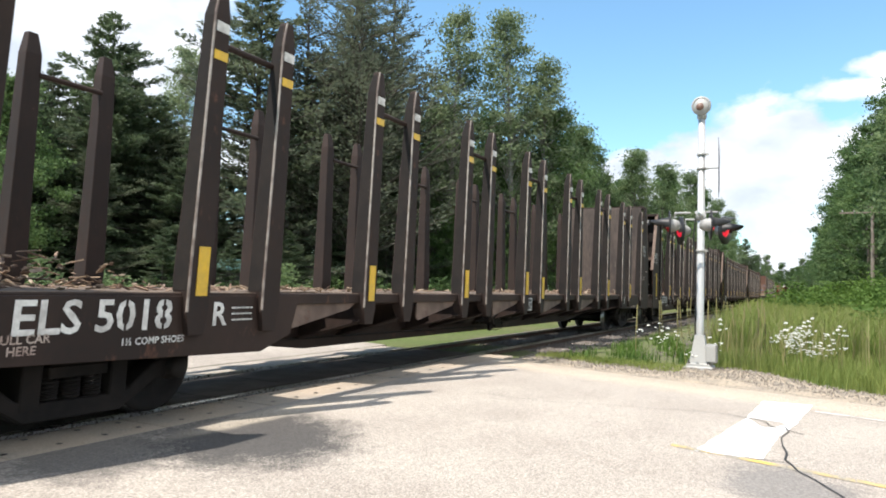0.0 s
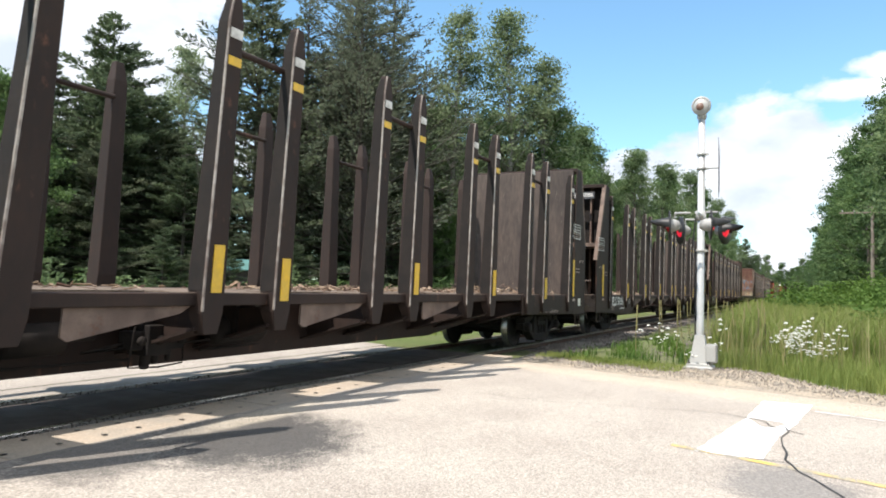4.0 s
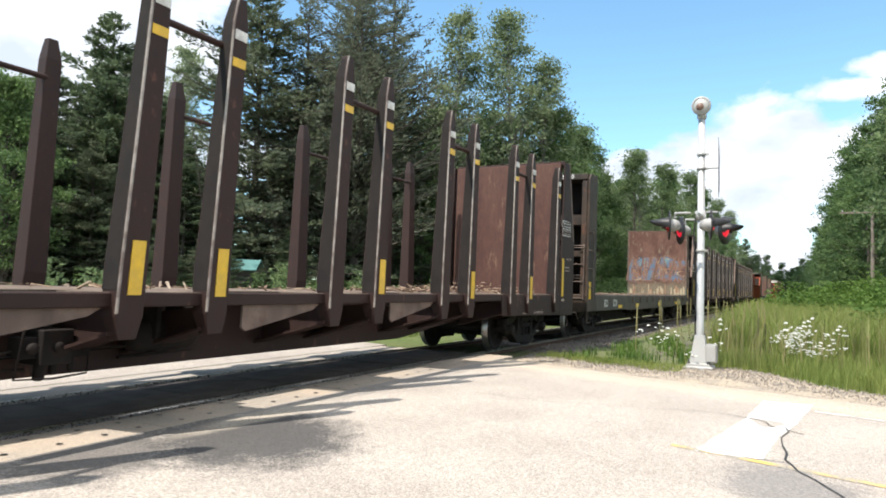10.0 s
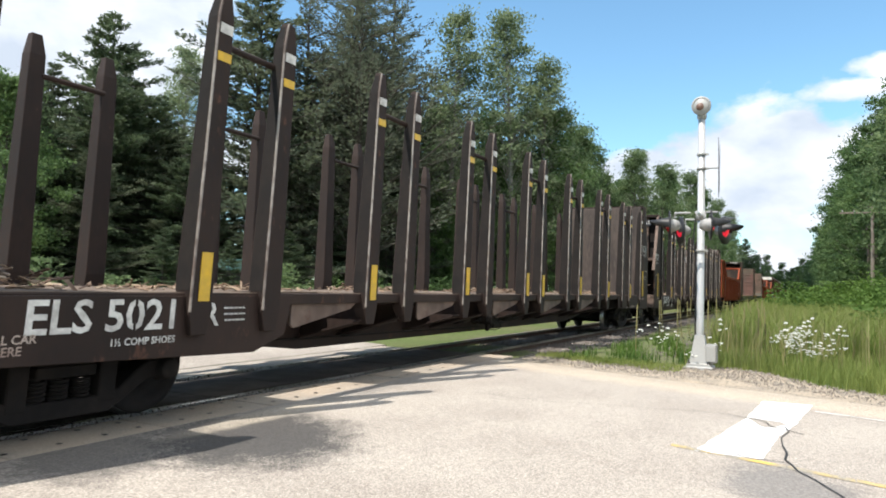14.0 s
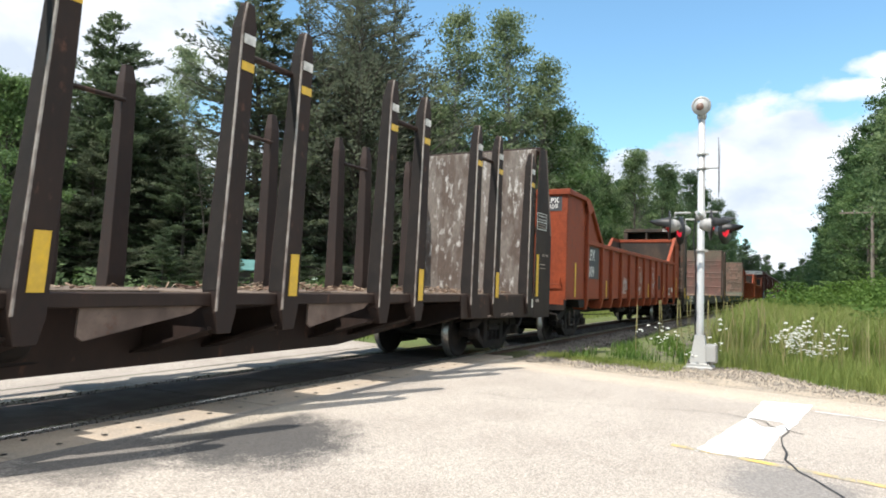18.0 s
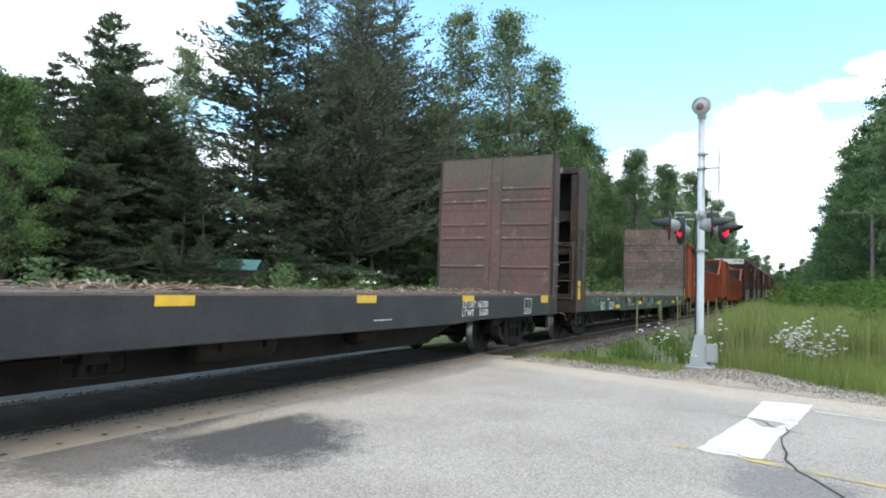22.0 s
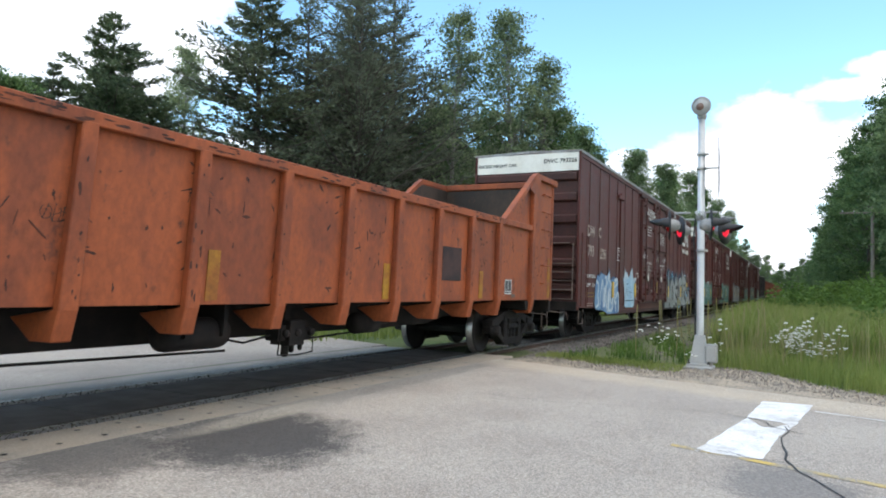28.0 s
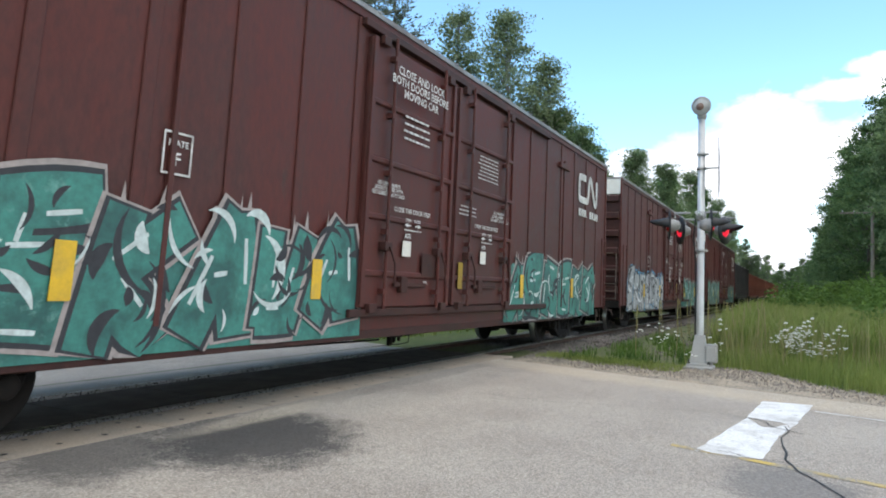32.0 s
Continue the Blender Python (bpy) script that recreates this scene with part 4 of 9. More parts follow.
    heaps = [(rng.uniform(-10.6, -10.0), 0.5, rng.uniform(0.24, 0.38)), (rng.uniform(9.6, 10.4), 0.6, rng.uniform(0.12, 0.3))] + [(rng.uniform(-8, 8), 0.6, rng.uniform(0.05, 0.14)) for _ in range(4)]
    debris(car, -LOG_HALF + 1.4, LOG_HALF - 1.4, rng, heaps, 1300, narrow=8.2)


# ---- bulkhead flat car ----
FLAT_HALF = 9.45


def make_flat(sill_mat, bulk_mat, face_mat, rear_face, words, wheels, rng, ribbed=True):
    car = new("bulkhead_flat_car")
    L = FLAT_HALF
    for y0, y1 in ((-HALF, -HALF + 0.10), (HALF - 0.10, HALF)):
        s = Shape().prism([(-L, 0.74), (-L, DECK - 0.02), (L, DECK - 0.02), (L, 0.74), (L - 4.2, 0.74), (L - 5.4, 0.70), (-L + 5.4, 0.70), (-L + 4.2, 0.74)], "y", y0, y1)
        part("side_sill", s, sill_mat, car, "", 0.012)
    s = Shape()
    s.prism([(-L, 0.74), (-L, 1.1), (L, 1.1), (L, 0.74), (L - 3.4, 0.70), (L - 4.7, 0.29), (-L + 4.7, 0.29), (-L + 3.4, 0.70)], "y", -0.62, 0.62)
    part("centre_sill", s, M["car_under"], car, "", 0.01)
    s = Shape()
    x, k = -L + 0.15, 0
    while x < L - 0.15:
        s.box(x, x + 0.215, -HALF + 0.02, HALF - 0.02, DECK - 0.07, DECK + rng.uniform(-0.006, 0.006))
        x += 0.225
    part("deck_planks", s, M["deck_wood"], car, "splintered wooden deck planks")
    pk = mesh_of("stake_pocket", Shape().prism([(-0.08, 0.94), (0.08, 0.94), (0.11, 1.15), (-0.11, 1.15)], "y", -HALF - 0.045, -HALF), sill_mat, 0.008)
    for i in range(13):
        x = -L + 2.0 + i * (2 * L - 4.0) / 12
        for sgn in (-1, 1):
            if sgn < 0 and (i < 3 or sill_mat == M["black_sill"]):
                continue                                     # the number is painted there
            o = new("stake_pocket", pk)
            o.parent, o.matrix_basis = car, pose(x, 0, 0, 0, 0, 0 if sgn < 0 else 180)
    fb = Shape()
    for i in range(-4, 5):
        for y0, y1 in ((-HALF + 0.1, -0.45), (0.45, HALF - 0.1)):
            fb.box(i * 1.55 - 0.06, i * 1.55 + 0.06, y0, y1, 0.78, DECK - 0.08)
    part("crossbearer", fb, M["car_under"], car)
    for sgn in (-1, 1):
        e = sgn * L
        deep = 0.42 if sgn > 0 else 0.85
        inner = e - sgn * deep
        top_out = e - sgn * 0.05
        fmat = rear_face if sgn > 0 else face_mat
        s = Shape()
        s.box(*sorted((inner, inner + sgn * 0.05)), -HALF + 0.055, HALF - 0.055, DECK - 0.02, 4.46)
        face = part("bulkhead_face", s, fmat, car, "rusty ribbed steel bulkhead face", 0.008)
        if ribbed:
            s = Shape()
            for z in (1.84, 2.52, 2.86, 3.42, 3.72):
                for y0, y1 in ((-HALF + 0.10, -0.20), (0.20, HALF - 0.10)):
                    s.prism([(inner, z + 0.02), (inner - sgn * 0.034, z - 0.006), (inner - sgn * 0.036, z - 0.035), (inner - sgn * 0.012, z - 0.06), (inner - sgn * 0.008, z - 0.20), (inner, z - 0.26)], "y", y0, y1)
            for y in (-0.14, 0.14):
                s.box(*sorted((inner, inner - sgn * 0.022)), y - 0.045, y + 0.045, DECK, 4.44)
            part("bulkhead_rib", s, fmat, car, "", 0.006)
            s = Shape()
            for z in (1.84, 2.52, 2.86, 3.42, 3.72):
                for side in (-1, 1):
                    u = 0.20
                    while u < 1.36:
                        ln = rng.uniform(0.05, 0.30) if u > 0.21 else rng.uniform(0.15, 0.34)
                        if u < 0.21 or rng.random() < (0.06 if sill_mat != M["green_sill"] else 0.95 if z == 3.72 else 0.4):
                            zz = z + rng.uniform(-0.012, 0.012)
                            s.prism([(side * u, zz), (side * (u + ln), zz + rng.uniform(-0.01, 0.01)), (side * (u + ln * 0.8), zz + rng.uniform(0.012, 0.03)), (side * (u + 0.1 * ln), zz + rng.uniform(0.008, 0.022))], "x", *sorted((inner, inner - sgn * 0.0355)))
                        u += ln + rng.uniform(0.02, 0.16)
            tagged(part("worn_ledge", s, M["bare_lit_edge"], car, "pale worn ledges on the ribs"), kind="stuff")
        for y0, y1 in ((-HALF - 0.005, -HALF + 0.05), (HALF - 0.05, HALF + 0.005)):
            s = Shape().prism([(e, 0.76), (top_out, 4.36), (e - sgn * 0.24, 4.52), (inner, 4.52), (inner, DECK), (inner - sgn * 0.2, 0.76)], "y", y0, y1)
            part("bulkhead_cheek", s, bulk_mat, car, "", 0.006)
        # dark sheet in place of the shade behind the bulkhead
        part("back_sheet", Shape().box(*sorted((inner + sgn * 0.052, inner + sgn * 0.062)), -HALF + 0.056, HALF - 0.056, DECK, 4.33), M["recess_shade"], car, "back of the bulkhead, coloured dark for the shade inside")
        for y in (-HALF + 0.13, HALF - 0.13):
            part("corner_post", Shape().box(*sorted((e - sgn * 0.01, e - sgn * 0.16)), y - 0.075, y + 0.075, 0.78, 4.30), bulk_mat, car, "", 0.012)
        part("middle_post", Shape().box(*sorted((e - sgn * 0.05, inner + sgn * 0.065)), 0.32, 0.40, DECK, 4.33), bulk_mat, car, "", 0.008)
        part("grab_rail", Shape().tube([(e + sgn * 0.03, -1.40, 2.46), (e + sgn * 0.05, -1.30, 2.46), (e + sgn * 0.05, 1.30, 2.50), (e + sgn * 0.03, 1.40, 2.50)], 0.014, 6), M["grab"], car, "thin steel hand rail")
        s = Shape()
        s.box(*sorted((e - sgn * 0.02, inner + sgn * 0.055)), -HALF + 0.055, HALF - 0.055, 4.34, 4.50)
        part("top_beam", s, bulk_mat, car, "", 0.012)
        s = Shape()
        for z, h in ((1.62, 0.12), (2.24, 0.16), (3.12, 0.28)):
            part("cross_beam", Shape().box(*sorted((e - sgn * (0.34 if sgn < 0 else 0.17), inner + sgn * 0.065)), -HALF + 0.06, HALF - 0.06, z, z + h), bulk_mat, car, "", 0.01)
        s = Shape()
        s.box(*sorted((e, e - sgn * 0.16)), -HALF, HALF, 0.74, DECK)
        part("end_sill", s, bulk_mat, car, "", 0.012)
        s = Shape()
        for y in (-1.40, -0.90):
            s.tube([(e + sgn * 0.02, y, 1.06), (e + sgn * 0.02, y, 2.56)], 0.018, 6)
        for z in (1.10, 1.55, 2.02, 2.52):
            s.tube([(e + sgn * 0.02, -1.40, z), (e + sgn * 0.02, -0.90, z)], 0.014, 6)
        part("end_ladder", s, M["grab"], car)
        s = Shape()
        s.tube([(e - sgn * 0.42, -HALF - 0.05, 1.1), (e - sgn * 0.42, -HALF - 0.05, 3.0)], 0.017, 6)
        for z in (1.4, 1.9, 2.4, 2.9):
            s.tube([(e - sgn * 0.42, -HALF - 0.05, z), (e - sgn * 0.06, -HALF - 0.05, z), (e - sgn * 0.06, -HALF, z)], 0.014, 6)
        part("grab_iron", s, M["grab"], car)
        if sgn > 0 and sill_mat == M["black_sill"]:
            part("reflector", Shape().box(8.28, 8.76, -HALF - 0.008, -HALF - 0.002, 1.02, 1.18), M["yellow_tape"], car, "yellow reflector plate")
        else:
            part("reflector", Shape().box(*sorted((e - sgn * 0.36, e - sgn * 0.14)), -HALF - 0.008, -HALF - 0.002, 1.08, 1.55), M["yellow_tape"], car, "yellow reflector plate")
        sill_step(car, e - sgn * 0.40)
    green = sill_mat == M["green_sill"]
    lettering("end_number", words, 0.17, M["faded_mark" if green else "marking"], car, front_at(-0.75, 4.42, -L + 0.012))
    if green:
        for word, x, wide in zip(words.split(), (-6.755, -5.69), (0.39, 0.42)):
            part("number_patch", Shape().box(x - wide, x + wide, -HALF - 0.005, -HALF - 0.002, 0.742, 1.02), M["patch_blue"], car, "dark blue repainted patch")
            lettering("car_number", word, 0.31, M["marking"], car, side_at(x, 0.875, -HALF - 0.007), "white stencilled car number", squeeze=1.02)
    elif not ribbed:
        for word, x, wide in zip(words.split(), (-7.41, -6.265), (1.0, 1.02)):
            stencilled(lettering("car_number", word, 0.29, M["marking"], car, side_at(x, 0.945, -HALF - 0.007), "worn white stencilled car number", squeeze=wide), word)
    else:
        lettering("car_number", words.replace(" ", "  "), 0.38, M["marking"], car, side_at(-L + 2.58, 1.0), "white car number on the sill", squeeze=0.92)
    if not green:
        part("reflector", Shape().box(-L + 1.13, -L + 1.63, -HALF - 0.008, -HALF - 0.002, 1.0, 1.17) if ribbed else Shape().box(-5.82, -5.32, -HALF - 0.008, -HALF - 0.002, 0.79, 0.89), M["yellow_tape"], car, "yellow reflector plate")
    if green:
        for x, ln, z, h in ((-5.28, 0.48, 0.80, 0.10), (-6.25, 0.08, 1.04, 0.07), (-1.95, 0.50, 0.88, 0.11), (1.78, 0.50, 0.84, 0.11), (-3.62, 0.11, 1.0, 0.10), (-1.12, 0.09, 1.02, 0.09), (5.35, 0.40, 0.86, 0.10), (6.50, 0.11, 1.0, 0.10)):
            part("reflector", Shape().box(x, x + ln, -HALF - 0.050, -HALF - 0.002, z, z + h), M["yellow_tape"], car, "worn yellow reflector")
        lettering("load_data", "163500\n 56500", 0.15, M["faded_mark"], car, side_at(-3.22, 0.94), "faded cream load figures")
        bars("sill_print", -2.94, -2.55, 0.82, 0.96, 1, M["faded_mark"], car, rng)
        bars("sill_print", -2.38, -2.16, 0.86, 0.98, 2, M["marking"], car, rng)
    for i in range(0 if green else 4 if ribbed else 3):
        x = -5.15 + i * 3.15 if sill_mat == M["black_sill"] else -L + 6.9 + i * 2.7 if ribbed else -3.22 + i * 4.25
        part("reflector", Shape().box(x, x + 0.46, -HALF - 0.008, -HALF - 0.002, *((1.075, 1.175) if sill_mat == M["black_sill"] else (1.02, 1.12) if ribbed else (0.79, 0.91))), M["yellow_tape"], car, "worn yellow reflector")
    make_ends(car, L, wheels, 1.75)
    under_gear(car, rng, L, 0.29 if green else 0.40, (-0.43, 0.62), -2.25, 2.2, -0.95, 0.16)
    debris(car, -L + 1, L - 1, rng, [(rng.uniform(-7, 7), 0.8, 0.07) for _ in range(3)] + [(L - 4.5, 0.9, 0.10), (L - 2.6, 0.9, 0.09)] if ribbed else [(-2.0, 1.5, 0.03)], 760 if green else 420 if ribbed else 90)
    return car


def flat_panel(car, x, rng):
    """The white outlined data box near the end of the sill."""
    y = -HALF - 0.010
    s = Shape()
    for a in ((x, x + 0.42, 0.80, 0.82), (x, x + 0.42, 1.10, 1.12), (x, x + 0.02, 0.80, 1.12), (x + 0.40, x + 0.42, 0.80, 1.12), (x + 0.22, x + 0.235, 0.9, 1.12), (x, x + 0.42, 0.895, 0.91)):
        s.box(a[0], a[1], y - 0.002, y, a[2], a[3])
    part("data_box", s, M["marking"], car, "white outlined data box")
    bars("data_print", x + 0.03, x + 0.39, 0.825, 0.89, 1, M["marking"], car, rng, y)


# ---- gondola ----
GON_HALF = 8.9
GON_RIBS = [-GON_HALF + 1.78, -GON_HALF + 3.38] + [-GON_HALF + 4.55 + 1.245 * i for i in range(9)] + [GON_HALF - 1.45]


def make_gondola(mat, digits, wheels, rng):
    car = new("gondola_car")
    L, w = GON_HALF, HALF - 0.09
    prof = [(-L, 1.08), (-L, 3.78), (-L + 1.35, 3.78), (-L + 1.78, 3.74), (-L + 2.2, 3.55), (-L + 3.38, 2.62), (L - 3.1, 2.62), (L - 1.50, 3.70), (L - 1.3, 3.80), (L, 3.80), (L, 1.08)]
    for y in (-w, w - 0.03):
        part("side_sheet", Shape().prism(prof, "y", y, y + 0.03), mat, car, "orange steel side sheet")
    part("end_sheet", Shape().box(-L - 0.003, -L + 0.04, -w + 0.031, w - 0.031, 0.95, 3.70), mat, car)
    part("end_sheet", Shape().box(L - 0.04, L + 0.003, -w + 0.031, w - 0.031, 0.95, 3.72), mat, car)
    s = Shape()
    s.box(-L + 0.05, L - 0.05, -w + 0.03, w - 0.03, 1.10, 1.16)
    part("floor_plate", s, M["car_under"], car)
    inner = [(x * 0.994, z - 0.09 if z > 2 else z + 0.1) for x, z in prof]
    for y in (-w + 0.034, w - 0.044):
        part("side_lining", Shape().prism(inner, "y", y, y + 0.010), M["bulk_dark"], car, "dark scraped inner lining")
    part("end_lining", Shape().box(-L + 0.05, -L + 0.07, -w + 0.05, w - 0.05, 1.2, 3.68), M["bulk_dark"], car)
    part("end_lining", Shape().box(L - 0.07, L - 0.05, -w + 0.05, w - 0.05, 1.2, 3.70), M["bulk_dark"], car)
    s = Shape()
    s.prism([(-L, 0.74), (-L, 1.1), (L, 1.1), (L, 0.74), (L - 3.4, 0.74), (L - 4.2, 0.62), (-L + 4.2, 0.62), (-L + 3.4, 0.74)], "y", -0.4, 0.4)
    part("centre_sill", s, M["car_under"], car)
    # top chord follows the profile
    for sgn in (-1, 1):
        chord = prof[1:-1]
        s = Shape().prism([(x, z + 0.05) for x, z in chord] + [(x, z - 0.07) for x, z in chord[::-1]], "y", *sorted((sgn * (w - 0.04), sgn * (w + 0.085))))
        part("top_chord", s, mat, car, "", 0.008)
    part("end_chord", Shape().box(-L - 0.05, -L + 0.10, -w - 0.088, w + 0.088, 3.70, 3.84), mat, car, "", 0.01)
    part("end_chord", Shape().box(L - 0.10, L + 0.05, -w - 0.088, w + 0.088, 3.72, 3.86), mat, car, "", 0.01)
    for a, b in ((-L + 1.78, -L + 3.38), (L - 3.0, L - 1.45)):
        for y0, y1 in ((-w - 0.075, -w), (w, w + 0.075)):
            part("side_rail", Shape().box(a, b, y0, y1, 2.56, 2.68), mat, car, "", 0.01)
    rb = Shape()
    rb.prism([(-0.085, 1.04), (0.085, 1.04), (0.075, 2.58), (-0.075, 2.58)], "y", -w - 0.09, -w)
    rb.prism([(-w - 0.09, 1.06), (-w, 1.06), (-w + 0.55, 0.98), (-w + 0.25, 0.80), (-w - 0.04, 0.80)], "x", -0.085, 0.085)
    rib_me = mesh_of("rib", rb, mat, 0.012)
    tall = Shape().prism([(-0.085, 1.04), (0.085, 1.04), (0.075, 3.72), (-0.075, 3.72)], "y", -w - 0.09, -w)
    tall.prism([(-w - 0.09, 1.06), (-w, 1.06), (-w + 0.55, 0.98), (-w + 0.25, 0.80), (-w - 0.04, 0.80)], "x", -0.085, 0.085)
    tall_me = mesh_of("rib", tall, mat, 0.012)
    for x in GON_RIBS:
        for sgn in (-1, 1):
            o = new("rib", tall_me if (x < -L + 2 or x > L - 2) else rib_me)
            o.parent, o.matrix_basis = car, pose(x, 0, 0, 0, 0, 0 if sgn < 0 else 180)
    for y in (-0.72, 0.72):
        part("end_post", Shape().box(-L - 0.10, -L, y - 0.07, y + 0.07, 1.0, 3.72), mat, car, "", 0.012)
        part("end_post", Shape().box(L, L + 0.10, y - 0.07, y + 0.07, 1.0, 3.74), mat, car, "", 0.012)
    # rivets along the corners
    s = Shape()
    for k in range(24):
        for x in (-L + 0.05, L - 0.05):
            s.lathe([(0.0, -0.030), (0.018, -0.024), (0.024, -0.014)], 6, "y", (x, -w - 0.002, 1.15 + k * 0.108))
    tagged(part("rivets", s, mat, car), kind="stuff")
    s = Shape()
    for z in (1.45, 1.85, 2.25, 2.65, 3.05, 3.45):
        s.tube([(L - 0.75, -w - 0.07, z), (L - 0.30, -w - 0.07, z)], 0.013, 6)
        for x in (L - 0.75, L - 0.30):
            s.tube([(x, -w - 0.07, z), (x, -w, z)], 0.013, 5)
    part("side_ladder", s, mat, car)
    s = Shape()
    s.tube([(-L - 0.07, -1.3, 1.45), (-L - 0.07, -0.85, 1.45)], 0.014, 6)
    s.tube([(-L - 0.07, -1.3, 1.62), (-L - 0.07, -1.3, 1.45), (-L, -1.3, 1.45)], 0.014, 6)
    s.tube([(-L - 0.07, -0.85, 1.62), (-L - 0.07, -0.85, 1.45), (-L, -0.85, 1.45)], 0.014, 6)
    part("grab_iron", s, mat, car)
    y = -w - 0.006
    part("number_panel", Shape().box(-L + 1.88, -L + 3.15, y - 0.004, y, 1.64, 2.53), M["slate_panel"], car, "dark grey painted number panel")
    lettering("car_number", "LPX", 0.42, M["marking"], car, side_at(-L + 2.34, 2.28, y - 0.007), "white stencilled letters", squeeze=0.95)
    lettering("car_number", digits, 0.42, M["marking"], car, side_at(-L + 2.34, 1.82, y - 0.007), "white stencilled digits", squeeze=0.95)
    part("number_panel", Shape().box(-L - 0.012, -L - 0.004, -1.28, -0.82, 3.29, 3.66), M["slate_panel"], car, "dark grey end number panel")
    lettering("end_number", "LPX\n" + digits, 0.175, M["marking"], car, front_at(-1.05, 3.475, -L - 0.016))
    # solid dark panel stands in for a framed opening in the side
    part("consolidated_plate", Shape().box(L - 5.55, L - 4.85, y - 0.006, y, 1.42, 1.98), M["opening_rust"], car, "dark rusty panel standing for an opening")
    new_tape = digits == "309"
    front, rear = {"309": (-8.11, 8.26), "314": (-8.72, 8.60), "306": (-8.70, 8.62)}[digits]
    for x, z, h in ((front, 1.14, 0.88), (-4.87, 1.12, 0.5), (-1.65, 1.12, 0.5), (1.58, 1.12, 0.5), (4.83, 1.12, 0.5), (rear, 1.12, 0.90)):
        if digits == "314" and abs(x) < 6:
            part("reflector", Shape().box(x, x + 0.50, y - 0.004, y, 1.10, 1.20), M["yellow_old"], car, "faded yellow reflector strip")
        else:
            part("reflector", Shape().box(x, x + (0.10 if new_tape else 0.16), y - 0.004, y, z, z + h), M["yellow_tape"] if new_tape else M["yellow_old"], car, "bright yellow reflector strip" if new_tape else "faded yellow reflector strip")
    if new_tape:
        part("route_card", Shape().box(6.96, 7.17, y - 0.004, y, 1.34, 1.53), M["sign_white"], car, "white route card")
        part("notice_plate", Shape().box(6.65, 6.89, y - 0.004, y, 1.13, 1.20), M["grab"], car, "dull metal notice plate")
        part("data_panel", Shape().box(6.01, 6.49, y - 0.006, y, 1.22, 1.51), M["slate_panel"], car, "dark data panel")
        s = Shape()
        a, b, lo, hi = 6.01, 6.49, 1.22, 1.51
        for q in ((a, b, lo, lo + 0.022), (a, b, hi - 0.022, hi), (a, a + 0.02, lo, hi), (b - 0.02, b, lo, hi), ((a + b) / 2 - 0.009, (a + b) / 2 + 0.009, lo + 0.06, hi), (a, b, lo + 0.05, lo + 0.064)):
            s.box(q[0], q[1], y - 0.009, y - 0.006, q[2], q[3])
        part("data_box", s, M["marking"], car, "white outlined data box")
    else:
        s = Shape()
        for a in ((6.05, 6.40, 1.20, 1.222), (6.05, 6.40, 1.47, 1.49), (6.05, 6.07, 1.20, 1.49), (6.38, 6.40, 1.20, 1.49), (6.216, 6.234, 1.26, 1.47), (6.07, 6.38, 1.25, 1.264)):
            s.box(a[0], a[1], y - 0.009, y - 0.006, a[2], a[3])
        part("data_panel", Shape().box(6.05, 6.40, y - 0.006, y, 1.20, 1.49), M["slate_panel"], car, "dark data panel")
        part("data_box", s, M["marking"], car, "white outlined data box")
        part("notice_plate", Shape().box(6.42, 6.62, y - 0.004, y, 1.13, 1.20), M["grab"], car, "dull metal notice plate")
    # gusset plates where the chord meets the tall ribs, and a riveted corner angle
    def chord_z(x):
        line = prof[1:-1]
        for (xa, za), (xb, zb) in zip(line, line[1:]):
            if xa <= x <= xb:
                return za + (zb - za) * (x - xa) / (xb - xa)
        return line[-1][1]
    for x in (-L + 1.78, L - 1.45):
        for sgn in (-1, 1):
            g = Shape().prism([(x - 0.36, chord_z(x - 0.36) - 0.02), (x, chord_z(x) - 0.02), (x + 0.36, chord_z(x + 0.36) - 0.02), (x + 0.30, chord_z(x + 0.30) - 0.12), (x + 0.09, chord_z(x) - 0.36), (x - 0.09, chord_z(x) - 0.36), (x - 0.30, chord_z(x - 0.30) - 0.12)], "y", *sorted((sgn * (w + 0.088), sgn * (w + 0.100))))
            part("corner_gusset", g, mat, car, "", 0.003)
    for x in (-L + 0.045, L - 0.045):
        part("corner_angle", Shape().box(x - 0.055, x + 0.055, -w - 0.016, -w, 1.06, 3.70), mat, car, "", 0.004)
    for sgn in (-1, 1):
        sill_step(car, sgn * (L - 0.5))
        s = Shape()
        s.prism([(sgn * (L - 1.74), 1.06), (sgn * (L - 1.12), 1.06), (sgn * (L - 1.22), 0.86), (sgn * (L - 1.66), 0.86)], "y", -w - 0.02, w + 0.02)
        part("body_bolster", s, M["car_under"], car, "", 0.01)
        part("end_sill", Shape().box(*sorted((sgn * L, sgn * (L - 0.12))), -w, w, 0.80, 1.08), M["car_under"], car, "", 0.01)
    make_ends(car, L, wheels, 1.53)
    under_gear(car, rng, L, 0.56, (-1.37, 0.46), 0.10, 1.9, -0.98)
    return car


# ---- boxcar ----
BOX_HALF = 10.15


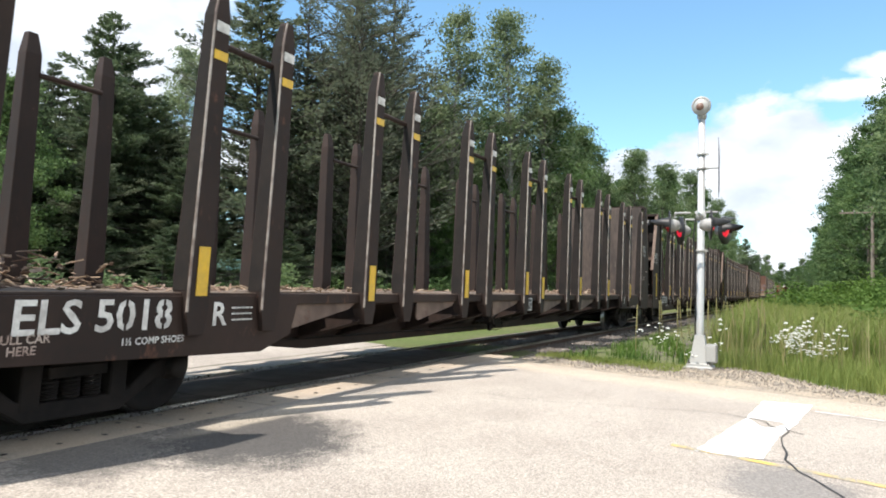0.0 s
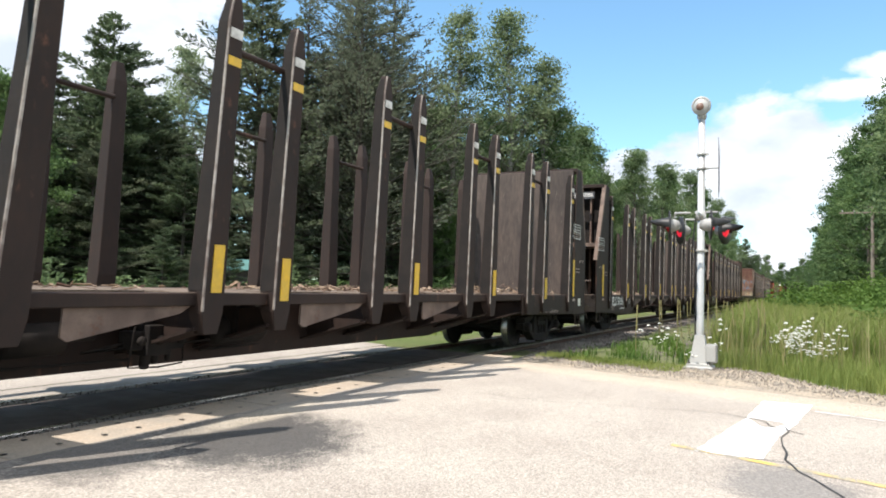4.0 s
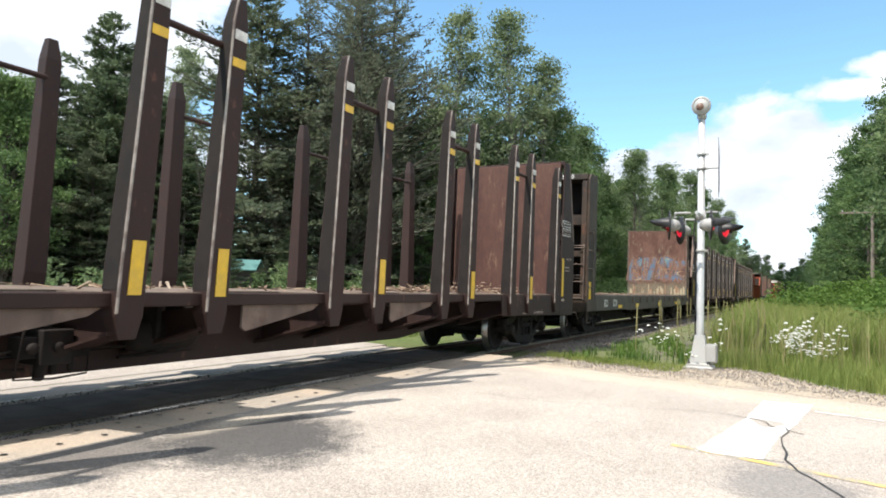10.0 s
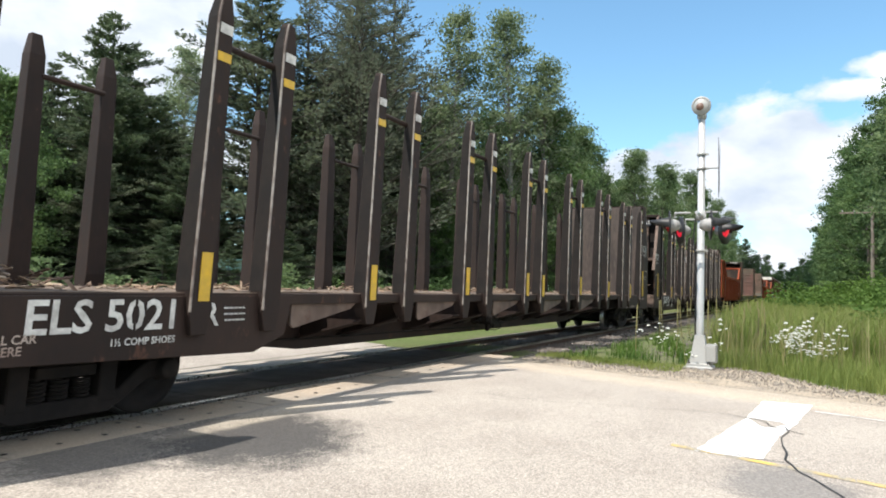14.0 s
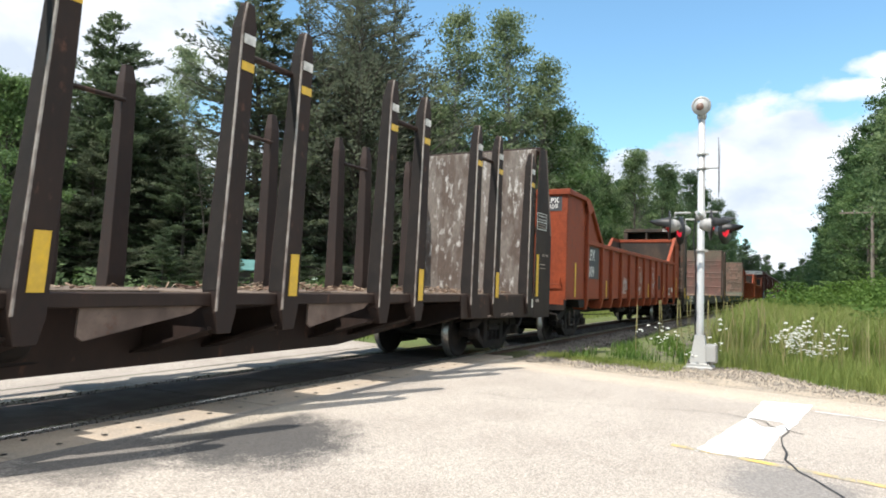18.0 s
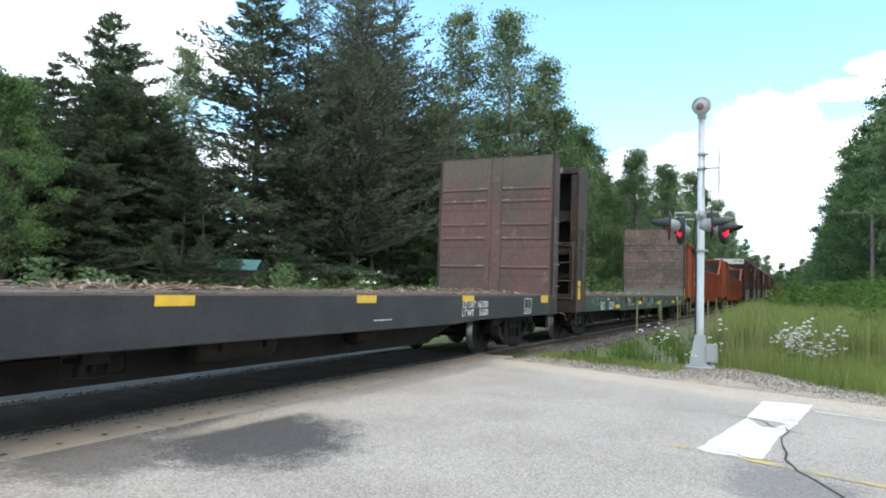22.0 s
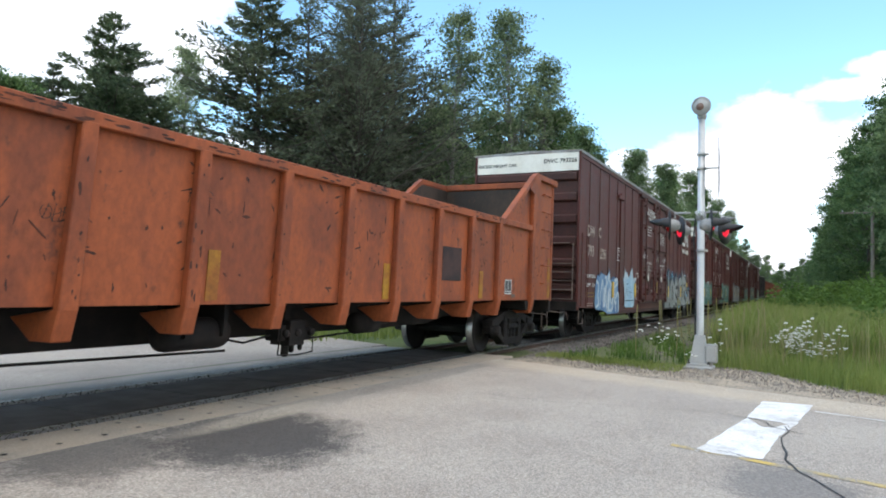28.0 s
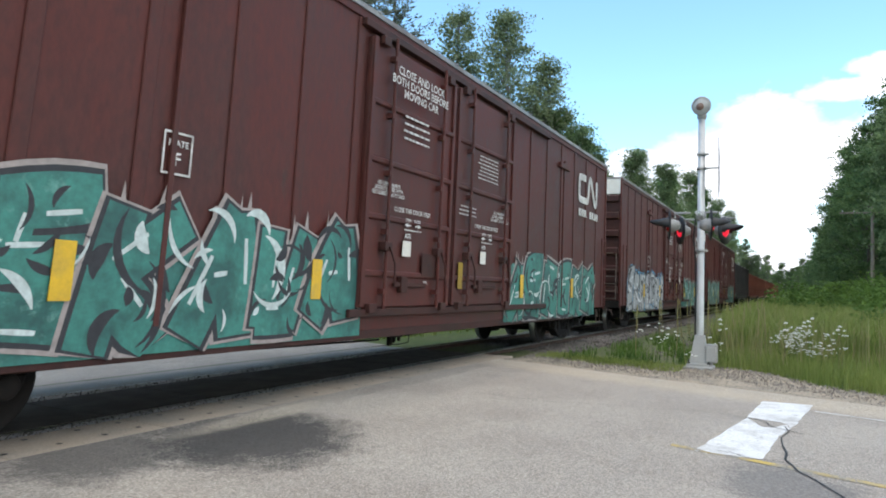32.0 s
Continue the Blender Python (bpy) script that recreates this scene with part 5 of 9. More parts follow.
def make_boxcar(wheels, rng):
    car = new("boxcar")
    L, w = BOX_HALF, HALF - 0.02
    top = 4.95
    for y0, y1 in ((-w, -w + 0.05), (w - 0.05, w)):
        s = Shape().prism([(-L, 0.86), (-L, top), (L, top), (L, 0.86), (L - 2.6, 0.82), (L - 4.0, 0.62), (-L + 4.0, 0.62), (-L + 2.6, 0.82)], "y", y0, y1)
        part("side_sheet", s, M["box_brown"], car, "oxide brown riveted side sheet")
    s = Shape()
    s.prism([(-w - 0.05, top - 0.03), (-w - 0.05, top + 0.04), (0, 5.03), (w + 0.05, top + 0.04), (w + 0.05, top - 0.03), (0, 4.97)], "x", -L - 0.02, L + 0.02)
    part("roof", s, M["roof_metal"], car, "grey metal roof")
    s = Shape()
    for i in range(17):
        x = -L + 0.6 + i * (2 * L - 1.2) / 16
        s.prism([(-w - 0.06, top + 0.03), (-w - 0.06, top + 0.06), (0, 5.06), (w + 0.06, top + 0.06), (w + 0.06, top + 0.03), (0, 5.01)], "x", x - 0.04, x + 0.04)
    part("roof_rib", s, M["roof_metal"], car)
    s = Shape()
    for y0, y1 in ((-w - 0.03, -w), (w, w + 0.03)):
        s.box(-L, L, y0, y1, top - 0.14, top - 0.01)
    part("eave_rail", s, M["box_brown"], car, "", 0.006)
    # vertical side seams
    post = mesh_of("side_post", Shape().prism([(-0.075, 0.86), (0.075, 0.86), (0.075, top - 0.14), (-0.075, top - 0.14)], "y", -w - 0.022, -w), M["box_brown"], 0.009)
    xs = [-L + 1.0 + 1.07 * i for i in range(7)] + [L - 1.0 - 1.07 * i for i in range(7)]
    for x in xs:
        for sgn in (-1, 1):
            o = new("side_post", post)
            o.parent, o.matrix_basis = car, pose(x, 0, 0, 0, 0, 0 if sgn < 0 else 180)
    for x in (-5.62, 6.05):
        s = Shape().box(x - 0.03, x + 0.03, -w - 0.05, -w, 0.90, 4.30)
        part("guide_post", s, M["box_brown"], car, "", 0.006)
        s = Shape().prism([(x - 0.40, 4.22), (x + 0.34, 4.22), (x + 0.34, 4.34), (x + 0.12, 4.34), (x + 0.06, 4.42), (x - 0.06, 4.42), (x - 0.12, 4.34), (x - 0.40, 4.34)], "y", -w - 0.085, -w)
        part("guide_bracket", s, M["box_brown"], car, "", 0.008)
    for x in (-L, L):
        for y in (-w, w):
            part("corner_post", Shape().box(x - 0.05, x + 0.05, y - 0.03, y + 0.03, 0.80, top), M["box_brown"], car, "", 0.01)
    # doors, two a side
    for sgn in (-1, 1):
        for x0, x1 in ((-2.55, -0.06), (0.06, 2.60)):
            d = Shape()
            d.box(x0, x1, -w - 0.075, -w, 1.02, 4.62)
            turn = pose(0, 0, 0, 0, 0, 0 if sgn < 0 else 180)
            door = part("plug_door", d, M["box_brown"], car, "brown plug door with locking bars", 0.012, turn)
            r = Shape()
            for z in (1.42, 2.18, 2.94, 3.72):
                r.prism([(-w - 0.075, z), (-w - 0.115, z + 0.02), (-w - 0.115, z + 0.08), (-w - 0.075, z + 0.10)], "x", x0 + 0.06, x1 - 0.06)
            r.box(x0, x0 + 0.09, -w - 0.115, -w - 0.075, 1.02, 4.62)
            r.box(x1 - 0.09, x1, -w - 0.115, -w - 0.075, 1.02, 4.62)
            part("door_rib", r, M["box_brown"], door, "", 0.008)
            b = Shape()
            for x in (x0 + 0.50, x1 - 0.48):
                b.tube([(x, -w - 0.15, 1.0), (x, -w - 0.15, 4.72)], 0.026, 7)
                for z in (1.2, 2.0, 2.8, 3.6, 4.4):
                    b.box(x - 0.05, x + 0.05, -w - 0.17, -w - 0.075, z, z + 0.07)
            part("lock_bar", b, M["box_brown"], door)
            g = Shape()
            for x in (x0 + 0.50, x1 - 0.48):
                g.box(x - 0.09, x + 0.09, -w - 0.19, -w - 0.075, 1.78, 1.90)
                g.tube([(x, -w - 0.20, 1.84), (x + 0.14, -w - 0.21, 1.62), (x + 0.16, -w - 0.21, 1.34)], 0.016, 6)
            g.box(x0 + 0.80, x1 - 0.80, -w - 0.13, -w - 0.075, 1.30, 1.36)
            g.box(x0 + 0.95, x0 + 1.12, -w - 0.15, -w - 0.075, 1.22, 1.44)
            part("door_latch", g, M["box_end"], door, "door locking levers", 0.006)
            h = Shape()
            for z in (1.0, 4.60):
                for x in (x0 + 0.25, x1 - 0.25):
                    h.box(x - 0.09, x + 0.09, -w - 0.16, -w - 0.075, z - 0.05, z + 0.07)
            part("door_hanger", h, M["box_end"], door, "", 0.006)
        t = Shape()
        t.box(-2.75, 4.8, -w - 0.10, -w, 0.90, 1.0)
        t.box(-2.75, 4.8, -w - 0.10, -w, 4.70, 4.80)
        part("door_track", t, M["box_end"], car, "", 0.006, pose(0, 0, 0, 0, 0, 0 if sgn < 0 else 180))
    # ends: deep horizontal corrugations, a pale band at the top
    for sgn in (-1, 1):
        e = sgn * L
        s = Shape()
        s.box(*sorted((e, e - sgn * 0.06)), -w, w, 0.82, top)
        s.prism([(-w, top), (w, top), (0, 5.0)], "x", *sorted((e, e - sgn * 0.06)))
        end = part("end_wall", s, M["box_end"], car, "corrugated brown steel end")
        s = Shape()
        for z in (1.36, 1.69, 2.02, 2.60, 3.17, 3.75, 4.30):
            s.prism([(e, z - 0.14), (e + sgn * 0.085, z - 0.09), (e + sgn * 0.085, z + 0.08), (e, z + 0.13)], "y", -w + 0.06, w - 0.06)
        part("end_corrugation", s, M["box_end"], end, "", 0.012)
        part("height_band", Shape().box(*sorted((e + sgn * 0.004, e + sgn * 0.014)), -w + 0.02, w - 0.02, 4.45, 4.94), M["sign_white"], end, "dirty white band for excess height")
        s = Shape()
        for y in (-1.38, -0.80):
            s.tube([(e + sgn * 0.13, y, 1.06), (e + sgn * 0.13, y, 2.02 if y > -1 else 2.53)], 0.017, 6)
        for z in (1.08, 1.32, 1.55, 1.78, 2.0):
            s.tube([(e + sgn * 0.13, -1.38, z), (e + sgn * 0.13, -0.80, z)], 0.014, 6)
        part("end_ladder", s, M["grab"], car)
        s = Shape()
        s.tube([(e + sgn * 0.04, -1.27, 2.53), (e + sgn * 0.14, -1.27, 2.53), (e + sgn * 0.14, 1.45, 2.53), (e + sgn * 0.04, 1.45, 2.53)], 0.014, 6)
        part("grab_iron", s, M["grab"], car)
        s = Shape().box(*sorted((e + sgn * 0.09, e + sgn * 0.36)), -0.62, 1.26, 1.14, 1.18)
        part("crossover_platform", s, M["grab"], car, "", 0.006)
        part("defect_board", Shape().box(*sorted((e + sgn * 0.086, e + sgn * 0.12)), -0.74, -0.04, 1.60, 1.95), M["car_under"], end, "dark blank notice board", 0.006)
        if sgn < 0:
            s = Shape().lathe([(0.265, -0.02), (0.285, -0.02), (0.295, 0.0), (0.285, 0.02), (0.265, 0.02), (0.255, 0.0), (0.265, -0.02)], 22, "x", (e - 0.24, 0.83, 2.15))
            for k in range(5):
                a = 1.2566 * k
                s.tube([(e - 0.24, 0.83, 2.15), (e - 0.24, 0.83 + 0.26 * math.cos(a), 2.15 + 0.26 * math.sin(a))], 0.016, 5)
            wheel = part("brake_wheel", s, M["car_under"], car, "dark spoked handbrake wheel")
            part("brake_housing", Shape().box(e - 0.20, e - 0.08, 0.62, 1.0, 1.86, 2.36), M["car_under"], wheel, "", 0.03)
            part("brake_chain", Shape().tube([(e - 0.16, 0.80, 1.9), (e - 0.16, 0.72, 1.18)], 0.016, 5), M["car_under"], wheel)
        s = Shape()
        for z in (1.15, 1.55, 1.95, 2.35, 2.75):
            s.tube([(e - sgn * 0.10, -w - 0.07, z), (e - sgn * 0.55, -w - 0.07, z)], 0.013, 6)
        for x in (e - sgn * 0.10, e - sgn * 0.55):
            s.tube([(x, -w - 0.07, 0.9), (x, -w - 0.07, 2.8)], 0.015, 6)
        part("side_ladder", s, M["box_brown"], car)
        s = Shape()
        s.box(*sorted((e, e + sgn * 0.10)), -w, w, 0.78, 1.02)
        part("end_sill", s, M["car_under"], car, "", 0.01)
        sill_step(car, e - sgn * 0.45)
    s = Shape()
    s.box(-L + 0.1, L - 0.1, -w + 0.05, w - 0.05, 0.95, 1.08)
    s.prism([(-L, 0.74), (-L, 1.0), (L, 1.0), (L, 0.74), (L - 4.2, 0.72), (L - 5.0, 0.56), (-L + 5.0, 0.56), (-L + 4.2, 0.72)], "y", -0.4, 0.4)
    part("underframe", s, M["car_under"], car)
    s = Shape()
    s.box(-L + 3.0, L - 3.0, -w - 0.012, -w + 0.02, 0.60, 0.72)
    part("side_sill", s, M["box_end"], car, "", 0.01)
    make_ends(car, L, wheels, 2.5)
    under_gear(car, rng, L, 0.5)
    return car


def graffiti(car, x0, x1, z0, z1, count, palette, rng, y, name="graffiti", at=None, backing=False, ink=1.0):
    """Sprayed block letters: fat slanted shapes with a dark rim and a pale edge, no writing that one could read."""
    layers = [[], [], [], []]
    w = (x1 - x0) / count

    def strokes(cx, cz, ww, hh):
        kind = rng.randrange(5)
        l, r, b, t = -ww * 0.5, ww * 0.5, -hh * 0.5, hh * 0.5
        a = ww * 0.30
        sets = [[((l, b), (l, t)), ((l, t), (r, t * 0.7)), ((r, t * 0.7), (r * 0.8, 0)), ((l, 0), (r, b))],
                [((l, t), (l * 0.6, b)), ((l * 0.6, b), (r * 0.7, b)), ((r * 0.7, b), (r, t))],
                [((l, b), (0, t)), ((0, t), (r, b)), ((l * 0.5, b * 0.3), (r * 0.6, b * 0.2))],
                [((r, t), (l, t * 0.8)), ((l, t * 0.8), (l, b * 0.1)), ((l, b * 0.1), (r, 0)), ((r, 0), (r * 0.9, b)), ((r * 0.9, b), (l, b * 0.9))],
                [((l, t), (l, b)), ((l, 0), (r, t)), ((l, 0), (r, b))]][kind]
        return [((cx + p[0] + p[1] * 0.22, cz + p[1]), (cx + q[0] + q[1] * 0.22, cz + q[1])) for p, q in sets], a

    def quad(p, q, half, bulge):
        p, q = Vector(p), Vector(q)
        d = (q - p).normalized()
        n = Vector((-d.y, d.x))
        p, q = p - d * half * 0.55, q + d * half * 0.55
        out = []
        for k in range(5):
            u = k / 4
            out.append(p.lerp(q, u) + n * half * (1 + bulge * math.sin(u * 3.14)))
        for k in range(5):
            u = 1 - k / 4
            out.append(p.lerp(q, u) - n * half * (1 + bulge * math.sin(u * 3.14)))
        return out
    for i in range(count):
        cx = x0 + (i + 0.5) * w + rng.uniform(-0.06, 0.06) * w
        hh = (z1 - z0) * rng.uniform(0.80, 1.0)
        cz = (z0 + z1) / 2 + rng.uniform(-0.07, 0.07) * (z1 - z0)
        segs, a = strokes(cx, cz, w * 0.62, hh * 0.72)
        half = min(w, hh) * rng.uniform(0.19, 0.25)
        for p, q in segs:
            bl = rng.uniform(-0.1, 0.35)
            layers[0].append((i, quad(p, q, half * 1.46, bl)))
            layers[1].append((i, quad(p, q, half * 1.24, bl)))
            layers[2].append((i, quad(p, q, half, bl)))
            if rng.random() < 0.8:
                pv, qv = Vector(p), Vector(q)
                n = Vector((-(qv - pv).y, (qv - pv).x)).normalized() * half * 0.55
                layers[3].append((i, quad(pv.lerp(qv, 0.15) + n, pv.lerp(qv, 0.6) + n, half * 0.10, 0.2)))
        # ragged flames above the letter, and a few inner strokes
        for _ in range(3):
            fx, fw, fz = cx + rng.uniform(-0.45, 0.45) * w, w * rng.uniform(0.06, 0.13), z1 - rng.uniform(0.12, 0.3) * (z1 - z0)
            layers[0].append((i, [Vector((fx - fw, fz - 0.3)), Vector((fx + fw, fz - 0.3)), Vector((fx + fw * rng.uniform(-0.4, 1.6), fz + rng.uniform(0.15, 0.42)))]))
        for _ in range(13):
            px, pz, rad = cx + rng.uniform(-0.45, 0.45) * w, cz + rng.uniform(-0.42, 0.36) * hh, rng.uniform(0.10, 0.34) * hh
            a0, turn, fat = rng.uniform(0, 6.28), rng.choice((-1, 1)) * rng.uniform(0.7, 2.2), half * rng.uniform(0.06, 0.22) * (ink if rng.random() < 0.6 else 1.0)
            arc = [(a0 + turn * k / 9, fat * math.sin(3.1416 * (k + 0.3) / 9.6)) for k in range(10)]
            layers[3 if rng.random() < 0.28 else 1].append((i + 0.8, [Vector((px + (rad + f) * math.cos(a), pz + (rad + f) * math.sin(a))) for a, f in arc]
                                                           + [Vector((px + (rad - f) * math.cos(a), pz + (rad - f) * math.sin(a))) for a, f in arc[::-1]]))
    if backing:
        edge = [Vector((x0 - 0.15 + (x1 - x0 + 0.3) * k / 30, z0 + (z1 - z0) * (0.72 + 0.22 * math.sin(k * 0.9) * rng.uniform(0.3, 1)))) for k in range(31)]
        layers[2].append((-1.4, [Vector((x0 - 0.15, z0)), Vector((x1 + 0.15, z0))] + edge[::-1]))
    for k, (polys, mat) in enumerate(zip(layers, palette)):
        s = Shape()
        for j, (i, poly) in enumerate(polys):
            yy = y - 0.0008 * k - 0.0028 * i - 0.000012 * j
            poly = [(min(max(p.x, x0 - 0.3), x1 + 0.3), min(max(p.y, z0 - 0.02), z1 + 0.15)) for p in poly]
            s.add([(p[0], yy, p[1]) for p in poly], [tuple(range(len(poly)))])
        tagged(part(name, s, mat, car, "sprayed graffiti in bold block shapes", 0.0, at), kind="stuff")


def rounded(pts, times=2, closed=True):
    """Cuts the corners of a line or outline."""
    for _ in range(times):
        pairs = list(zip(pts, pts[1:] + pts[:1])) if closed else list(zip(pts, pts[1:]))
        cut = [q for a, b in pairs for q in (a.lerp(b, 0.25), a.lerp(b, 0.75))]
        pts = cut if closed else [pts[0]] + cut + [pts[-1]]
    return pts


def haze_mat(name, colour, share):
    """Thin sprayed haze, patchy and half clear."""
    m = shade(name, colour, 0.6, fine=12)
    n, l = m.node_tree.nodes, m.node_tree.links
    tc, nz, mr = n.new("ShaderNodeTexCoord"), n.new("ShaderNodeTexNoise"), n.new("ShaderNodeMapRange")
    nz.inputs["Scale"].default_value, nz.inputs["Detail"].default_value = 2.2, 3.0
    l.new(tc.outputs["Object"], nz.inputs["Vector"])
    for k, q in zip(("From Min", "From Max", "To Min", "To Max"), (0.40, 0.60, 0.0, share)):
        mr.inputs[k].default_value = q
    l.new(nz.outputs["Fac"], mr.inputs["Value"])
    l.new(mr.outputs[0], n["Principled BSDF"].inputs["Alpha"])
    return m


def silver_mural(car, y):
    """Five fat silver letters with black shade, sharp crowns and a sky-blue haze above, down to the sill."""
    silver, black = shade("spray_silver", (0.27, 0.28, 0.275), 0.5, second=(0.21, 0.215, 0.215), amount=0.8, scale=1.4, fine=10, streak=2.0, dark=0.85), M["black_ink"]
    sky_blue, white = shade("spray_sky_blue", (0.12, 0.40, 0.62), 0.6, fine=12), shade("spray_thin_white", (0.62, 0.64, 0.65), 0.5, fine=12)
    letters = (
        ((2.62, 0.72), (2.58, 1.60), (2.72, 1.88), (2.99, 2.26), (3.08, 1.75), (3.27, 1.50), (3.35, 2.14), (3.53, 2.28), (3.61, 1.92), (3.76, 1.58), (3.92, 1.30), (3.95, 0.66), (3.30, 0.68)),
        ((3.96, 1.20), (3.98, 1.62), (4.16, 1.92), (4.38, 2.04), (4.63, 1.95), (4.94, 1.70), (5.10, 1.50), (5.15, 1.00), (5.00, 0.64), (4.25, 0.63), (4.02, 0.90)),
        ((4.98, 1.66), (5.12, 1.88), (5.38, 2.05), (5.56, 1.98), (5.74, 1.84), (5.97, 1.78), (6.14, 1.50), (6.24, 1.10), (6.12, 0.80), (5.90, 0.64), (5.18, 0.65), (5.16, 1.00), (5.06, 1.40)),
        ((6.20, 1.60), (6.26, 1.92), (6.60, 1.99), (7.08, 2.09), (7.23, 1.80), (7.25, 0.74), (6.95, 0.68), (6.38, 0.78), (6.30, 1.20)),
        ((7.24, 0.74), (7.22, 1.85), (7.31, 2.34), (7.50, 2.18), (8.22, 2.10), (8.56, 1.90), (8.68, 1.52), (8.48, 1.26), (9.00, 0.78), (8.2, 0.72)),
        ((8.50, 0.76), (8.72, 1.15), (8.98, 1.76), (9.12, 1.50), (9.32, 1.48), (9.84, 1.26), (10.04, 0.98), (10.06, 0.78)))
    shades = (
        ((2.97, 2.00), (3.01, 2.38), (3.14, 2.02), (3.10, 1.45)), ((3.29, 1.55), (3.33, 2.28), (3.47, 2.40), (3.43, 2.00), (3.42, 1.50)), ((3.12, 1.05), (3.16, 1.45), (3.36, 1.40), (3.38, 1.10)),
        ((2.60, 1.00), (2.64, 1.30), (2.74, 1.28), (2.78, 1.02)), ((3.72, 1.72), (3.84, 1.66), (3.95, 1.96), (4.04, 1.78), (3.98, 1.56), (3.84, 1.50)), ((3.70, 1.58), (3.88, 1.32), (4.02, 1.42), (3.92, 1.47)),
        ((3.94, 1.25), (4.18, 0.90), (4.34, 0.78), (4.05, 1.12)), ((4.32, 1.25), (4.34, 1.46), (4.46, 1.64), (4.64, 1.56), (4.77, 1.33), (4.80, 1.06), (4.71, 0.90), (4.55, 0.94), (4.39, 1.07)),
        ((4.12, 1.76), (4.19, 1.96), (4.38, 2.07), (4.42, 1.92), (4.28, 1.84)), ((4.92, 1.70), (5.12, 1.92), (5.34, 1.98), (5.20, 1.76), (5.02, 1.58)), ((5.52, 2.00), (5.68, 2.42), (5.72, 2.10), (5.77, 1.80), (5.60, 1.86)),
        ((5.30, 1.50), (5.72, 1.66), (6.16, 1.62), (6.10, 1.50), (5.80, 1.47)), ((5.20, 1.33), (5.54, 1.27), (5.99, 1.10), (6.00, 0.92), (5.69, 1.03), (5.25, 1.22)), ((6.76, 1.58), (7.20, 1.72), (7.21, 1.60), (6.97, 1.56), (6.99, 1.12), (6.80, 1.13)),
        ((7.12, 1.60), (7.27, 1.62), (7.32, 1.00), (7.17, 1.02)), ((7.05, 2.10), (7.29, 2.50), (7.36, 2.20), (7.32, 1.95), (7.15, 2.00)), ((7.78, 1.74), (8.35, 1.77), (8.40, 1.64), (7.88, 1.63)), ((7.84, 1.44), (8.17, 1.42), (8.36, 1.00), (8.00, 1.00)),
        ((7.46, 1.78), (7.60, 1.92), (7.60, 1.20), (7.50, 1.00)), ((8.45, 1.22), (8.78, 0.88), (8.62, 0.80), (8.32, 1.05)), ((6.24, 1.60), (6.46, 1.76), (6.58, 1.30), (6.44, 0.95), (6.38, 1.20)), ((5.30, 0.80), (5.62, 0.92), (5.90, 0.72), (5.6, 0.70)), ((3.60, 0.70), (3.85, 1.05), (3.92, 0.72)),
        ((8.94, 1.90), (9.31, 1.44), (9.36, 1.12), (9.10, 1.10)), ((5.90, 0.60), (6.22, 0.76), (6.95, 0.72), (6.95, 0.64), (6.62, 0.60)), ((4.55, 0.62), (5.0, 0.78), (5.6, 0.66)), ((2.20, 0.70), (2.24, 1.05), (2.50, 1.15), (2.60, 0.72)))
    lights = (((4.48, 1.58), (4.60, 1.40), (4.65, 1.14), (4.62, 0.95), (4.51, 1.10), (4.47, 1.36)), ((5.70, 2.26), (5.87, 2.03), (5.98, 1.77), (5.79, 1.80)))
    blues = (((6.02, 0.625), (6.24, 0.72), (6.62, 0.62)), ((8.43, 1.46), (8.70, 1.32), (9.06, 1.12), (8.60, 1.20)), ((2.18, 1.02), (2.22, 1.20), (2.50, 1.22), (2.46, 1.08)))
    seams = ((3.97, 0.90, 1.60), (5.02, 0.95, 1.55), (6.10, 0.92, 1.50), (7.28, 0.90, 1.95), (8.22, 0.90, 1.85))
    layers = [Shape() for _ in range(9)]

    def lay(k, pts, j):
        layers[k].add([(q.x, y - 0.0016 * k - 0.00002 * j, q.y) for q in pts], [tuple(range(len(pts)))])

    def grown(pts, by):
        out, area = [], sum(a.x * b.y - b.x * a.y for a, b in zip(pts, pts[1:] + pts[:1]))
        for a, b, c in zip(pts[-1:] + pts[:-1], pts, pts[1:] + pts[:1]):
            d = (c - a).normalized()
            out.append(b + Vector((d.y, -d.x)) * (by if area > 0 else -by))
        return out
    for j, outline in enumerate(letters):
        sharp = [Vector(q) for q in outline]
        soft = rounded(sharp, 2)
        for k, by in ((0, 0.23), (0, 0.19), (1, 0.15), (1, 0.12), (2, 0.09), (2, 0.06)):
            lay(k, [Vector((q.x, max(q.y, 0.75))) for q in grown(rounded(sharp, 1), by)], j + 1000 * (0.25 - by) * 0.2)
        lay(3, [Vector((q.x, max(q.y, 0.60))) for q in grown(soft, 0.07)], j)
        lay(4, soft, j)
    for k, shapes in ((6, shades), (7, lights), (8, blues)):
        for j, outline in enumerate(shapes):
            sharp = [Vector(q) for q in outline]
            first = [sharp[i].lerp(sharp[(i + 1) % len(sharp)], u) for i in range(len(sharp)) for u in (0.10, 0.90)]
            lay(k, rounded(first, 1), j)
    for j, (x, z0, z1) in enumerate(seams):
        lay(8, [Vector((x, z0)), Vector((x + 0.018, z0)), Vector((x + 0.03, z1)), Vector((x + 0.015, z1))], 20 + j)
    layers[5].add([(2.62, y - 0.008, 0.66), (10.05, y - 0.008, 0.78), (10.05, y - 0.008, 0.93), (2.62, y - 0.008, 0.90)], [(0, 1, 2, 3)])
    layers[5].add([(2.66, -HALF - 0.0825, 0.91), (4.78, -HALF - 0.0825, 0.91), (4.78, -HALF - 0.0825, 0.99), (2.66, -HALF - 0.0825, 0.99)], [(0, 1, 2, 3)])
